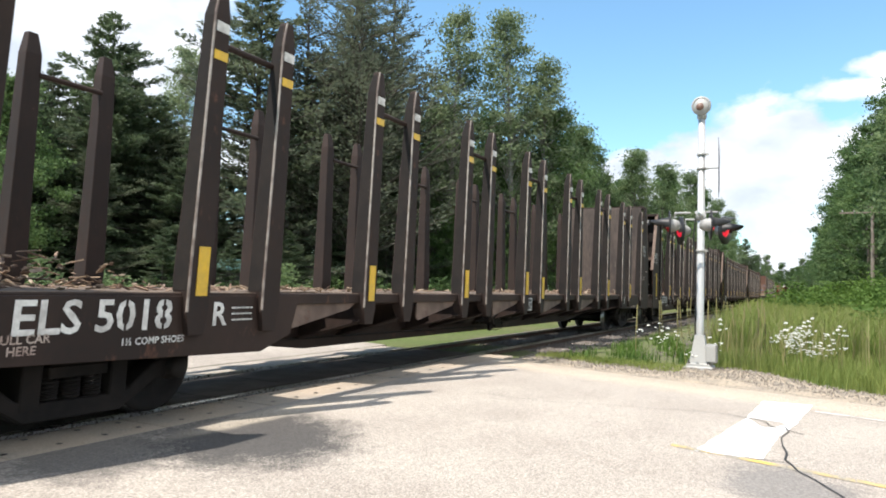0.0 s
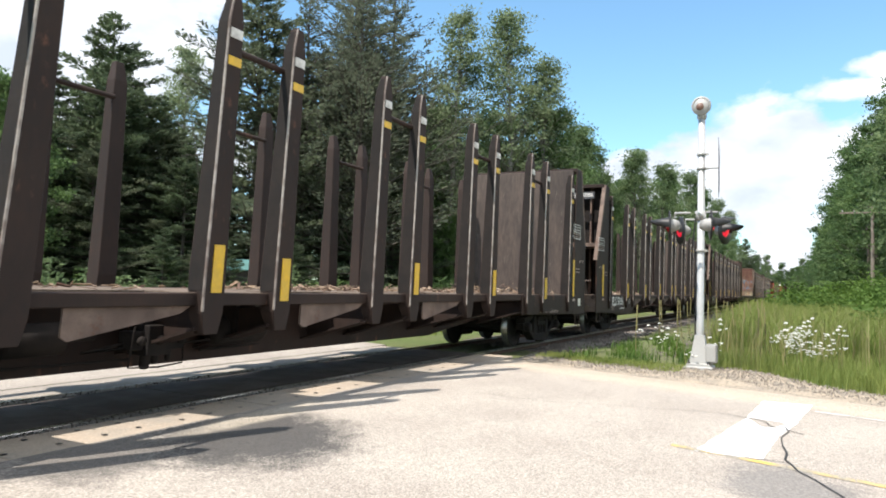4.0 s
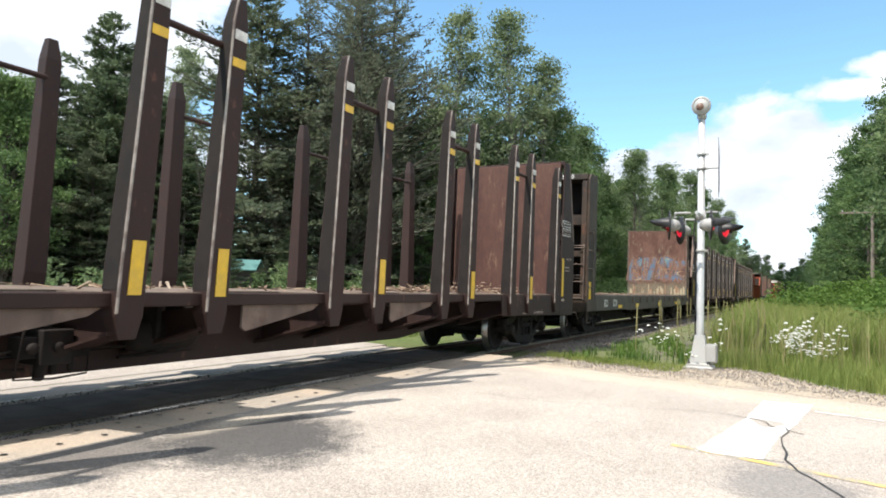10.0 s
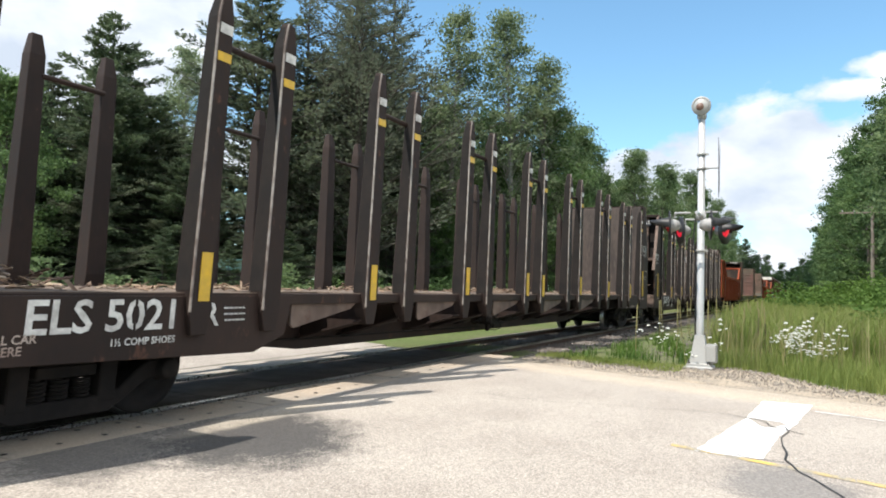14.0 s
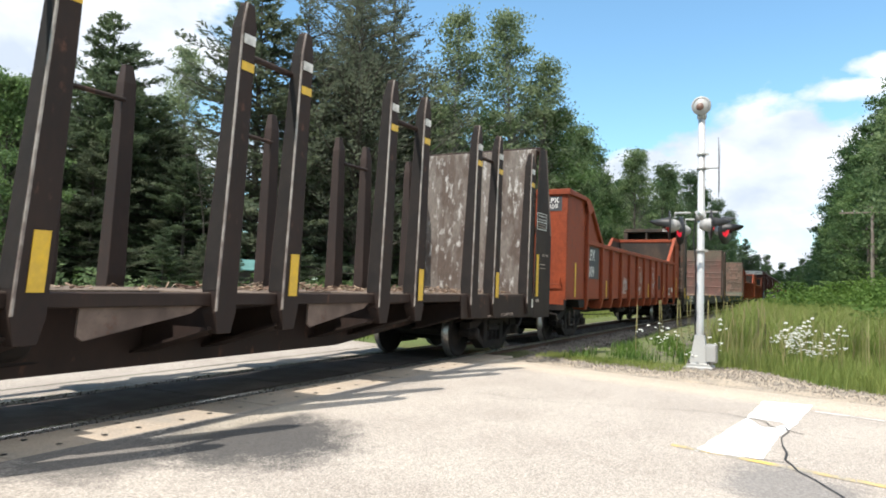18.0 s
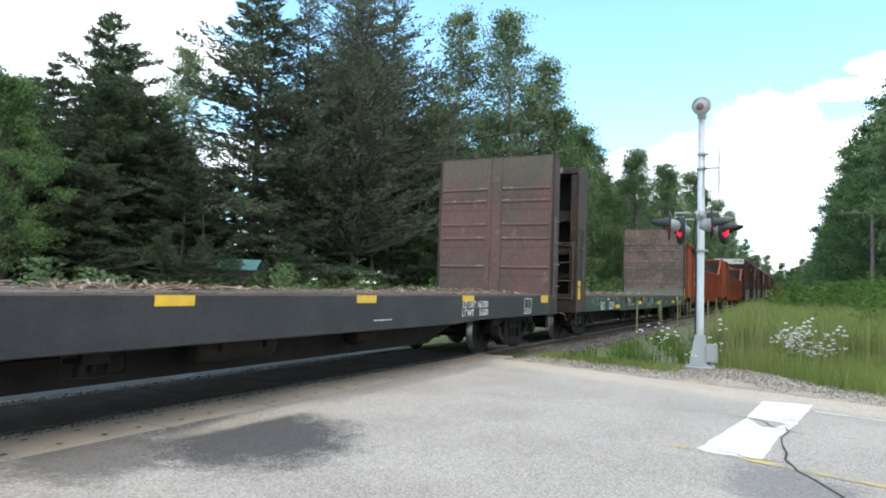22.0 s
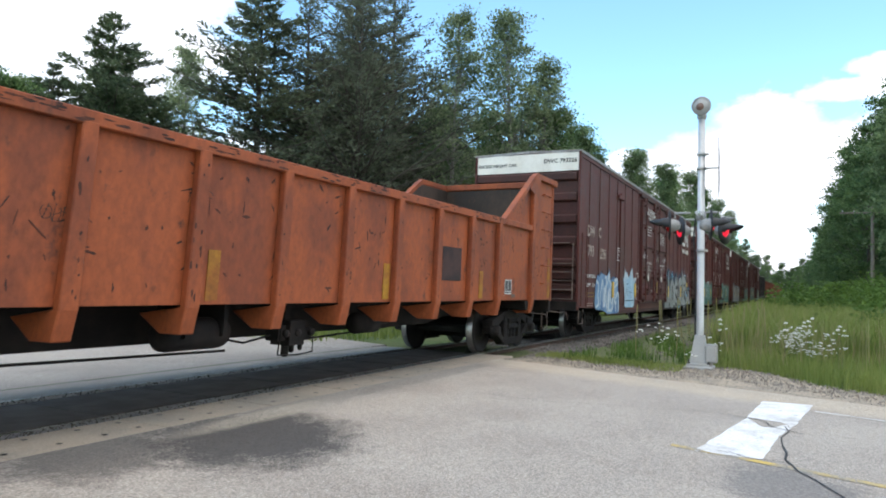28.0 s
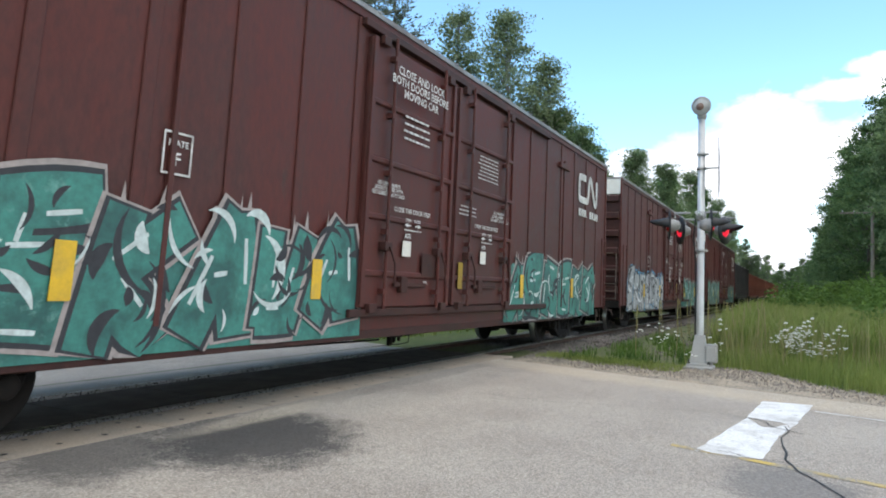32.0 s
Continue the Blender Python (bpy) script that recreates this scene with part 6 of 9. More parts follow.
    haze = haze_mat("spray_blue_cloud", (0.11, 0.36, 0.56), 0.30)
    for layer, mat, label in zip(layers, (haze, haze, haze, black, silver, silver, black, silver, sky_blue), ("soft sky-blue sprayed haze",) * 3 + ("black sprayed outline", "silver sprayed letters", "silver sprayed band", "black sprayed shading", "silver highlights", "sky-blue sprayed patches")):
        tagged(part("graffiti", layer, mat, car, label), kind="stuff")
    s = Shape()
    for j, (outline, a, b) in enumerate(((letters[0], 0, 4), (letters[1], 5, 9), (letters[2], 5, 8), (letters[3], 0, 2), (letters[4], 5, 8))):
        pts = rounded([Vector(q) * 0.94 + Vector((sum(p[0] for p in outline), sum(p[1] for p in outline))) / len(outline) * 0.06 for q in outline[a:b + 1]], 2, False)
        v = []
        for q, r in zip(pts, pts[1:] + pts[-1:]):
            v += [(q.x, y - 0.0145, q.y), (q.x + 0.008, y - 0.0145, q.y + 0.012)]
        s.add(v, [(2 * i, 2 * i + 2, 2 * i + 3, 2 * i + 1) for i in range(len(pts) - 1)])
    tagged(part("graffiti", s, white, car, "thin white sprayed highlights"), kind="stuff")


def sprayed(car, outlines, mat, y, label, times=1):
    """Flat sprayed shapes with slightly rounded corners, all of one colour."""
    s = Shape()
    for j, outline in enumerate(outlines):
        sharp = [Vector(q) for q in outline]
        pts = rounded([a.lerp(b, u) for a, b in zip(sharp, sharp[1:] + sharp[:1]) for u in (0.12, 0.88)], times)
        s.add([(q.x, y - 0.00003 * j, q.y) for q in pts], [tuple(range(len(pts)))])
    return tagged(part("graffiti", s, mat, car, label), kind="stuff")


def sprayed_lines(car, lines, wide, mat, y, label):
    """Bent sprayed lines, swelling a little on the way."""
    s = Shape()
    for j, line in enumerate(lines):
        pts, v = rounded([Vector(q) for q in line], 2, False), []
        for k, q in enumerate(pts):
            d = pts[min(k + 1, len(pts) - 1)] - pts[max(k - 1, 0)]
            n = Vector((-d.y, d.x)).normalized() * wide * (0.65 + 0.35 * math.sin(3.14 * k / (len(pts) - 1)))
            v += [(q.x + n.x, y - 0.00003 * j, q.y + n.y), (q.x - n.x, y - 0.00003 * j, q.y - n.y)]
        s.add(v, [(2 * k, 2 * k + 2, 2 * k + 3, 2 * k + 1) for k in range(len(pts) - 1)])
    return tagged(part("graffiti", s, mat, car, label), kind="stuff")


def blue_murals(car, y):
    """Blue letters edged in chalk white, and beside them a pale crown shape with worn marks."""
    blue = shade("spray_deep_blue", (0.07, 0.15, 0.29), 0.55, second=(0.20, 0.32, 0.46), amount=0.9, scale=1.8, fine=10, soft=(0.42, 0.60), streak=1.6)
    pale = shade("spray_pale_blue", (0.27, 0.43, 0.56), 0.55, second=(0.38, 0.50, 0.58), amount=0.8, scale=2.0, fine=10, streak=1.5)
    chalk, navy = shade("spray_chalk_white", (0.52, 0.56, 0.58), 0.55, second=(0.34, 0.40, 0.46), amount=0.7, scale=5, fine=12), shade("spray_ink_blue", (0.035, 0.05, 0.08), 0.6, fine=12)
    field = ((-8.55, 0.80), (-8.50, 1.45), (-8.30, 1.78), (-8.05, 1.70), (-7.85, 1.84), (-7.46, 1.78), (-7.22, 1.75), (-6.92, 1.94), (-6.80, 1.64), (-6.44, 1.68), (-5.98, 1.72), (-5.80, 1.64), (-5.78, 1.32), (-5.64, 1.22), (-5.63, 0.63), (-7.07, 0.64), (-7.55, 0.74))
    sprayed(car, (field,), blue, y, "deep blue sprayed letters")
    haze = haze_mat("spray_blue_edge", (0.10, 0.20, 0.36), 0.6)
    sprayed(car, (tuple((x, z + 0.07) for x, z in field[:13]) + ((-5.9, 1.2), (-8.3, 0.9)),), haze, y + 0.0012, "soft blue sprayed edge")
    sprayed_lines(car, (((-7.43, 1.70), (-7.26, 1.76), (-7.27, 1.33), (-7.26, 0.95), (-7.08, 0.68)), ((-7.23, 1.50), (-7.05, 1.66), (-6.95, 1.86), (-6.88, 1.62), (-6.76, 1.54), (-6.58, 1.52)), ((-6.48, 1.58), (-6.74, 1.44), (-6.80, 1.15), (-6.66, 0.93), (-6.48, 0.98), (-6.43, 1.18), (-6.56, 1.22)),
                        ((-6.26, 1.66), (-6.22, 1.20), (-6.20, 0.92), (-6.00, 0.97)), ((-6.24, 1.66), (-5.92, 1.70), (-5.84, 1.54), (-6.08, 1.50), (-6.2, 1.42)), ((-6.10, 1.08), (-5.94, 1.22), (-5.81, 1.30), (-5.68, 1.14), (-5.67, 0.68)), ((-6.08, 0.70), (-6.04, 1.02)), ((-7.95, 0.82), (-7.90, 1.30), (-7.70, 1.72), (-7.62, 1.30), (-7.60, 0.80)),
                        ((-8.42, 1.60), (-8.10, 1.50), (-8.25, 1.15), (-8.02, 0.95), (-8.40, 0.85)), ((-7.02, 0.68), (-6.98, 1.10), (-6.88, 1.40)), ((-6.90, 0.72), (-6.45, 0.76), (-6.34, 1.10), (-6.38, 1.5))), 0.045, chalk, y - 0.0012, "chalk white sprayed edges")
    sprayed(car, (((-7.12, 0.72), (-7.06, 1.22), (-6.92, 1.50), (-6.86, 1.10), (-6.92, 0.72)), ((-7.55, 0.82), (-7.50, 1.42), (-7.34, 1.52), (-7.36, 0.86)), ((-6.20, 1.62), (-6.14, 1.66), (-6.00, 1.62), (-6.05, 1.55))), chalk, y - 0.0016, "chalk white sprayed fill")
    sprayed_lines(car, (((-7.18, 1.46), (-7.20, 0.95), (-7.0, 0.66)), ((-6.62, 1.40), (-6.70, 1.16), (-6.60, 1.00)), ((-6.30, 1.60), (-6.32, 0.75)), ((-5.92, 1.16), (-5.90, 0.70))), 0.018, navy, y - 0.002, "dark sprayed lines")
    crown = ((-5.20, 1.90), (-5.03, 1.72), (-4.95, 1.75), (-4.87, 2.10), (-4.72, 1.90), (-4.62, 1.98), (-4.29, 1.76), (-3.95, 2.04), (-3.79, 2.15), (-3.60, 1.80), (-3.36, 1.74), (-3.06, 1.82), (-3.36, 1.56), (-3.40, 1.10), (-3.46, 0.78), (-4.86, 0.80), (-4.84, 1.08), (-4.96, 1.50))
    sprayed(car, (crown,), pale, y, "pale blue sprayed crown shape")
    sprayed(car, (((-5.16, 1.87), (-5.02, 1.72), (-4.92, 1.40), (-4.84, 1.15), (-4.86, 1.55)), ((-4.93, 1.76), (-4.86, 2.06), (-4.74, 1.84), (-4.82, 1.62)), ((-4.70, 1.84), (-4.62, 1.95), (-4.36, 1.78), (-4.5, 1.72)), ((-3.98, 1.98), (-3.80, 2.12), (-3.72, 1.86), (-3.86, 1.70)), ((-3.55, 1.76), (-3.10, 1.81), (-3.40, 1.62))), chalk, y - 0.0012, "chalk white sprayed tips")
    sprayed_lines(car, (((-4.76, 1.10), (-4.70, 1.46), (-4.62, 1.22)), ((-4.50, 1.50), (-4.46, 1.20), (-4.36, 1.12)), ((-4.28, 1.46), (-4.20, 1.14)), ((-4.02, 1.30), (-3.80, 1.28)), ((-4.04, 1.50), (-3.98, 1.12), (-3.84, 1.10)), ((-4.62, 1.55), (-4.40, 1.58)), ((-4.90, 1.02), (-3.50, 1.02))), 0.014, navy, y - 0.0016, "thin worn blue marks")
    for x, z, size in ((-3.10, 1.88, 0.26), (-3.12, 1.40, 0.30), (-3.22, 1.12, 0.16)):
        tag_scrawl(car, x, z, size, M["marking"], random.Random(int(x * 100)), y - 0.02, 3)


def tag_scrawl(car, x, z, size, mat, rng, y, letters=5, ring=False):
    """A thin sprayed scribble of loops and strokes that spells nothing."""
    s = Shape()
    count = 0

    def stroke(pts, w):
        nonlocal count
        count += 1
        yy, n, v = y - 0.00004 * count, len(pts), []
        for k, p in enumerate(pts):
            a, b = pts[max(k - 1, 0)], pts[min(k + 1, n - 1)]
            d = Vector((b[0] - a[0], b[1] - a[1]))
            d = Vector((-d.y, d.x)).normalized() * w if d.length > 1e-6 else Vector((w, 0))
            v += [(p[0] + d.x, yy, p[1] + d.y), (p[0] - d.x, yy, p[1] - d.y)]
        s.add(v, [(2 * k, 2 * k + 2, 2 * k + 3, 2 * k + 1) for k in range(n - 1)])
    step = 2 * size / letters
    for i in range(letters):
        cx, cz, h = x - size + step * (i + 0.5), z + rng.uniform(-0.1, 0.1) * size, size * rng.uniform(0.35, 0.6)
        stroke([(cx - step * rng.uniform(0.1, 0.5), cz + h * rng.uniform(-0.3, 0.6)), (cx + step * rng.uniform(0.1, 0.6), cz + h * rng.uniform(-0.8, 0.9))], size * 0.020)
        for _ in range(1):
            a0, turn, rx, rz = rng.uniform(0, 6.28), rng.uniform(2.5, 6.0) * rng.choice((-1, 1)), step * rng.uniform(0.35, 0.75), h * rng.uniform(0.6, 1.1)
            stroke([(cx + rx * math.cos(a0 + turn * k / 11), cz + rz * math.sin(a0 + turn * k / 11)) for k in range(12)], size * 0.020)
        stroke([(cx - step * 0.3, cz - h), (cx + rng.uniform(-0.2, 0.3) * step, cz + h * rng.uniform(0.6, 1.4))], size * 0.022)
    if ring:
        stroke([(x + size * 1.12 * math.cos(k * 0.27), z + size * 1.12 * math.sin(k * 0.27)) for k in range(24)], size * 0.03)
    return tagged(part("graffiti_tag", s, mat, car, "thin sprayed scribble"), kind="stuff")


# ---- the ground and the road ----
def height(x, y):
    """The ground: level by the road, a little lower off it."""
    h = -0.10
    if x > 12:
        h -= 0.10 * min((x - 12) / 6, 1.0) * (1 if y < 4 else 0.5)
    return h + 0.03 * noise.noise((x * 0.3, y * 0.3, 0))


def grid_sheet(xs, ys, zf):
    v = [(x, y, zf(x, y)) for y in ys for x in xs]
    n = len(xs)
    f = [(j * n + i, j * n + i + 1, (j + 1) * n + i + 1, (j + 1) * n + i) for j in range(len(ys) - 1) for i in range(n - 1)]
    return Shape().add(v, f, True)


xs = [-2500, -600, -150, -60, -20] + [-10 + i * 1.5 for i in range(48)] + [70, 90, 130, 200, 320, 600, 1200, 2500]
ys = [-2500, -600, -150, -60, -30] + [-20 + i * 1.5 for i in range(48)] + [60, 90, 150, 600, 2500]
tagged(part("ground", grid_sheet(xs, ys, lambda x, y: height(x, y) if abs(x) < 100 and abs(y) < 80 else -0.15), M["soil"]), "grassy ground beside the railway", "ground", kind="structure")

ROAD_X0, ROAD_X1, SKEW = -1.2, 10.5, 0.33    # the road crosses the track aslant


def ragged(x, k):
    return 0.10 * noise.noise((k, x * 0.7, 3.1)) + 0.05 * noise.noise((k, x * 2.9, 1.7))


def road_z(x, y):
    return -0.010 + 0.002 * noise.noise((x * 0.8, y * 0.8, 5))


def road_sheet(y0, y1, step=0.5):
    n = int((y1 - y0) / step)
    s = Shape()
    cols = 14
    v, f = [], []
    for j in range(n + 1):
        y = y0 + (y1 - y0) * j / n
        a, b = ROAD_X0 + SKEW * y + ragged(y, 0.3), ROAD_X1 + SKEW * y + ragged(y, 7.7)
        for i in range(cols + 1):
            x = a + (b - a) * i / cols
            v.append((x, y, road_z(x, y)))
    for j in range(n):
        for i in range(cols):
            f.append((j * (cols + 1) + i, j * (cols + 1) + i + 1, (j + 1) * (cols + 1) + i + 1, (j + 1) * (cols + 1) + i))
    k = len(v)
    for j in range(n + 1):
        for i in (0, cols):
            p = v[j * (cols + 1) + i]
            v.append((p[0] + (-0.15 if i == 0 else 0.15), p[1], -0.13))
    for j in range(n):
        f.append((k + 2 * j, j * (cols + 1), (j + 1) * (cols + 1), k + 2 * j + 2))
        f.append((j * (cols + 1) + cols, k + 2 * j + 1, k + 2 * j + 3, (j + 1) * (cols + 1) + cols))
    return s.add(v, f, True)


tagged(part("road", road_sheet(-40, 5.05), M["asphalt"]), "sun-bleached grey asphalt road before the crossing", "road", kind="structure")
tagged(part("road", road_sheet(8.15, 90, 1.0), M["asphalt"]), "grey asphalt road beyond the crossing", "road", kind="structure")
rng = random.Random(4)


def worn_quad(corners, z, n=12, wob=0.02):
    """A painted mark with uneven edges."""
    pts = []
    for k in range(len(corners)):
        a, b = Vector(corners[k]), Vector(corners[(k + 1) % len(corners)])
        for i in range(n):
            q = a.lerp(b, i / n)
            pts.append((q.x + wob * noise.noise((q.x * 6, q.y * 6, 1)), q.y + wob * noise.noise((q.x * 6, q.y * 6, 4)), road_z(q.x, q.y) + z))
    return Shape().add(pts, [tuple(range(len(pts)))])


stop = tagged(part("stop_line", worn_quad(((6.30, 0.80), (8.27, 0.525), (8.06, 0.41), (7.82, 0.34), (7.84, 0.24), (8.12, 0.14), (7.92, 0.09), (7.30, 0.19), (6.30, 0.27)), 0.0035), M["white_line"]), "broad worn white stop line on the road", "road marking", kind="structure")
part("stop_line_end", worn_quad(((8.335, 0.52), (9.70, 0.42), (9.77, -0.15), (8.75, -0.02), (8.25, 0.03), (7.95, 0.085), (8.14, 0.135), (8.24, 0.18)), 0.0035), M["white_line"], stop)
s = Shape()
y = -39.0
while y < 0.95:
    a, b = 6.05 + SKEW * y, 6.05 + SKEW * (y + 0.45)
    s.add([(a + 0.012 * noise.noise((y, 0, 0)), y, -0.0065), (a + 0.10 + 0.015 * noise.noise((y, 5, 0)), y, -0.0065), (b + 0.10, y + 0.45, -0.0065), (b, y + 0.45, -0.0065)], [(0, 1, 2, 3)])
    y += 0.46
tagged(part("centre_line", s, M["yellow_line"]), "worn yellow centre line", "road marking", kind="structure")
s = Shape().add([(9.28 - SKEW * 39, -39, -0.0065), (9.34 - SKEW * 39, -39, -0.0065), (9.34 - SKEW * 0.15, -0.15, -0.0065), (9.28 - SKEW * 0.15, -0.15, -0.0065)], [(0, 1, 2, 3)])
tagged(part("edge_line", s, M["thin_white"]), "faded white edge line", "road marking", kind="structure")
s = Shape()
path = [(8.0, 0.14), (7.7, 0.10), (7.35, 0.16), (6.97, 0.14), (6.66, 0.10), (6.39, 0.11), (6.2, 0.05), (6.04, 0.02), (5.84, -0.09), (5.62, -0.18), (5.46, -0.25), (5.2, -0.30)]
for k, ((a, b), (c, d)) in enumerate(zip(path, path[1:])):
    w = 0.010 if k > 2 else 0.006
    n = Vector((-(d - b), c - a)).normalized() * w
    s.add([(a + n.x, b + n.y, -0.0045), (c + n.x, d + n.y, -0.0045), (c - n.x, d - n.y, -0.0045), (a - n.x, b - n.y, -0.0045)], [(0, 1, 2, 3)])
for x, y, ln, a, w in ((8.32, 0.62, 1.0, -1.5, 0.007), (6.42, 0.62, 0.6, -1.4, 0.005), (8.36, 0.6, 3.2, 1.15, 0.004)):
    px, py = x, y
    for k in range(11):
        a += rng.uniform(-0.45, 0.45)
        qx, qy = px + math.cos(a) * ln / 11, py + math.sin(a) * ln / 11
        n = Vector((-(qy - py), qx - px)).normalized() * w
        s.add([(px + n.x, py + n.y, -0.0045), (qx + n.x, qy + n.y, -0.0045), (qx - n.x, qy - n.y, -0.0045), (px - n.x, py - n.y, -0.0045)], [(0, 1, 2, 3)])
        px, py = qx, qy
tagged(part("tar_crack", s, M["tar"]), "dark tar-filled cracks in the asphalt", "road marking", kind="structure")


def verge(y):
    """Where the gravel ends and the grass begins, in the road's slant."""
    return SKEW * y + 12.05 + 1.6 * math.exp(-((y - 0.95) / 1.05) ** 2) + 0.15 * noise.noise((1.1, y * 0.9, 0))


# gravel shoulder on the far side of the road
v, f = [], []
n = 110
for j in range(n + 1):
    y = -40 + 45.0 * (j / n) ** 0.6
    a, b = ROAD_X1 + SKEW * y - 0.12, verge(y) + 0.25
    for i in range(7):
        x = a + (b - a) * i / 6
        v.append((x, y, (-0.03 if i else -0.06) - 0.05 * i / 6 + 0.014 * noise.noise((x * 3, y * 3, 1))))
for j in range(n):
    for i in range(6):
        f.append((j * 7 + i, j * 7 + i + 1, (j + 1) * 7 + i + 1, (j + 1) * 7 + i))
tagged(part("gravel_shoulder", Shape().add(v, f, True), M["gravel"]), "pale gravel shoulder beside the road", "gravel", kind="structure")


def pebbles(count, box, size, rng, z, keep=None):
    s = Shape()
    for _ in range(count):
        x, y = rng.uniform(box[0], box[1]), rng.uniform(box[2], box[3])
        if keep and not keep(x, y):
            continue
        r = size * rng.uniform(0.4, 1.5)
        m = Matrix.Translation((x, y, z(x, y) + r * 0.2)) @ Euler((rng.uniform(0, 6), rng.uniform(0, 6), rng.uniform(0, 6))).to_matrix().to_4x4()
        pts = [m @ (Vector(p) * r * rng.uniform(0.75, 1.15)) for p in ((1, 0, 0), (-1, 0, 0), (0, 0.8, 0), (0, -0.8, 0), (0, 0, 0.6), (0, 0, -0.6))]
        s.add(pts, [(0, 2, 4), (2, 1, 4), (1, 3, 4), (3, 0, 4), (2, 0, 5), (1, 2, 5), (3, 1, 5), (0, 3, 5)])
    return s


tagged(part("loose_stones", pebbles(14000, (9.6, 14.9, -3.0, 5.0), 0.016, rng, lambda x, y: -0.05, lambda x, y: ROAD_X1 + SKEW * y - 0.1 < x < verge(y) + 0.15), M["stone"]), "scattered pale stones on the shoulder", "stones", kind="stuff")

# ---- the track ----
s = Shape()
prof = [(-4.3, -0.24), (-2.4, -0.20), (-1.7, -0.14), (-1.3, -0.13), (1.3, -0.13), (1.7, -0.14), (2.6, -0.30)]
v, f = [], []
nx = [13.6 + 0.4 * i for i in range(117)] + [60 + i * 8 for i in range(80)]
for x in nx:
    for y, z in prof:
        v.append((x, TRACK_Y + y, z + 0.02 * noise.noise((x * 2.3, y * 2.3, 0))))
for j in range(len(nx) - 1):
    for i in range(6):
        f.append((j * 7 + i, j * 7 + i + 1, (j + 1) * 7 + i + 1, (j + 1) * 7 + i))
tagged(part("ballast_bed", Shape().add(v, f, True), M["ballast"]), "dark stone ballast under the track", "ballast", kind="structure")
v, f = [], []
nx = [-300 + 10 * i for i in range(29)] + [-1.6]
for x in nx:
    for y, z in prof:
        v.append((x, TRACK_Y + y, z))
for j in range(len(nx) - 1):
    for i in range(6):
        f.append((j * 7 + i, j * 7 + i + 1, (j + 1) * 7 + i + 1, (j + 1) * 7 + i))
tagged(part("ballast_bed", Shape().add(v, f, True), M["ballast"]), "dark stone ballast under the track", "ballast", kind="structure")
tagged(part("ballast_stones", pebbles(9000, (13.7, 36, TRACK_Y - 4.0, TRACK_Y + 1.2), 0.040, rng, lambda x, y: -0.15 if y > TRACK_Y - 2 else -0.19), M["ballast_stone"]), "rough ballast stones between the ties", "ballast", kind="stuff")
for y in (RAIL_Y, RAIL_Y + 1.5):
    s = Shape()
    s.prism([(y - 0.036, -0.04), (y - 0.036, -0.008), (y - 0.028, 0.0), (y + 0.028, 0.0), (y + 0.036, -0.008), (y + 0.036, -0.04)], "x", -300, 600)
    web = Shape()
    web.prism([(y - 0.07, -0.17), (y - 0.07, -0.155), (y - 0.009, -0.13), (y - 0.009, -0.041), (y + 0.009, -0.041), (y + 0.009, -0.13), (y + 0.07, -0.155), (y + 0.07, -0.17)], "x", -300, 600)
    rail = tagged(part("rail", web, M["rail"]), "rusty steel rail with a worn bright head", "rail", "rails", "structure")
    part("rail_head", s, M["rail_head"], rail, "polished running surface")
tie_me = mesh_of("tie", Shape().box(-0.11, 0.11, -1.3, 1.3, -0.33, -0.155), M["tie"], 0.015)
track = tagged(new("track_ties"), "dark creosoted wooden ties", "ties", kind="structure")
for i in range(150):
    o = new("tie", tie_me)
    o.parent = track
    o.matrix_basis = pose(12.6 + i * 0.53 + rng.uniform(-0.03, 0.03), TRACK_Y + rng.uniform(-0.05, 0.05), 0.03 * rng.random(), 0, 0, rng.uniform(-1, 1))
# crossing surface: strips outside, between and beyond the rails, with open flangeways
for y0, y1, mat in ((5.05, RAIL_Y - 0.10, "old_patch"), (RAIL_Y + 0.13, RAIL_Y + 1.5 - 0.13, "oil"), (RAIL_Y + 1.5 + 0.10, 8.15, "asphalt")):
    strip = tagged(new("crossing_surface"), "worn crossing panels along the rails", "crossing surface", kind="structure")
    n = 9
    for i in range(n):
        a, b = ROAD_X0 + 1.5 + (12.9 - ROAD_X0 - 1.5) * i / n, ROAD_X0 + 1.5 + (12.9 - ROAD_X0 - 1.5) * (i + 1) / n
        part("panel", Shape().box(a + 0.006, b - 0.006, y0, y1, -0.16, -0.014 + rng.uniform(-0.003, -0.002)), M[mat], strip, "", 0.012)
s = Shape()
for k in range(26):
    for y in (5.24, 5.58):
        x = ROAD_X0 + 1.8 + k * 0.42 + rng.uniform(-0.05, 0.05)
        s.lathe([(0.028, -0.0095), (0.022, -0.0085), (0.0, -0.0085)], 8, "z", (x, y + rng.uniform(-0.02, 0.02), 0))
tagged(part("sunken_screws", s, M["tar"]), "dark screw holes in the crossing panels", "fixings", kind="stuff")
s = Shape().box(ROAD_X0 + 1.5, 12.9, 5.0, 8.2, -0.20, -0.12)
tagged(part("crossing_bed", s, M["oil"]), "dark oily bed under the rails", "track bed", kind="structure")

# ---- the train ----
wheels = {}
cars = []


def put_car(car, s_mid, label):
    tagged(car, label, "freight car", "train")
    cars.append((car, s_mid))


def wheels_of(car):
    return [(o, AXLE if o.matrix_basis.translation.x > 0 else -AXLE) for o in car.children_recursive if o.name.split(".")[0] == "wheelset"]


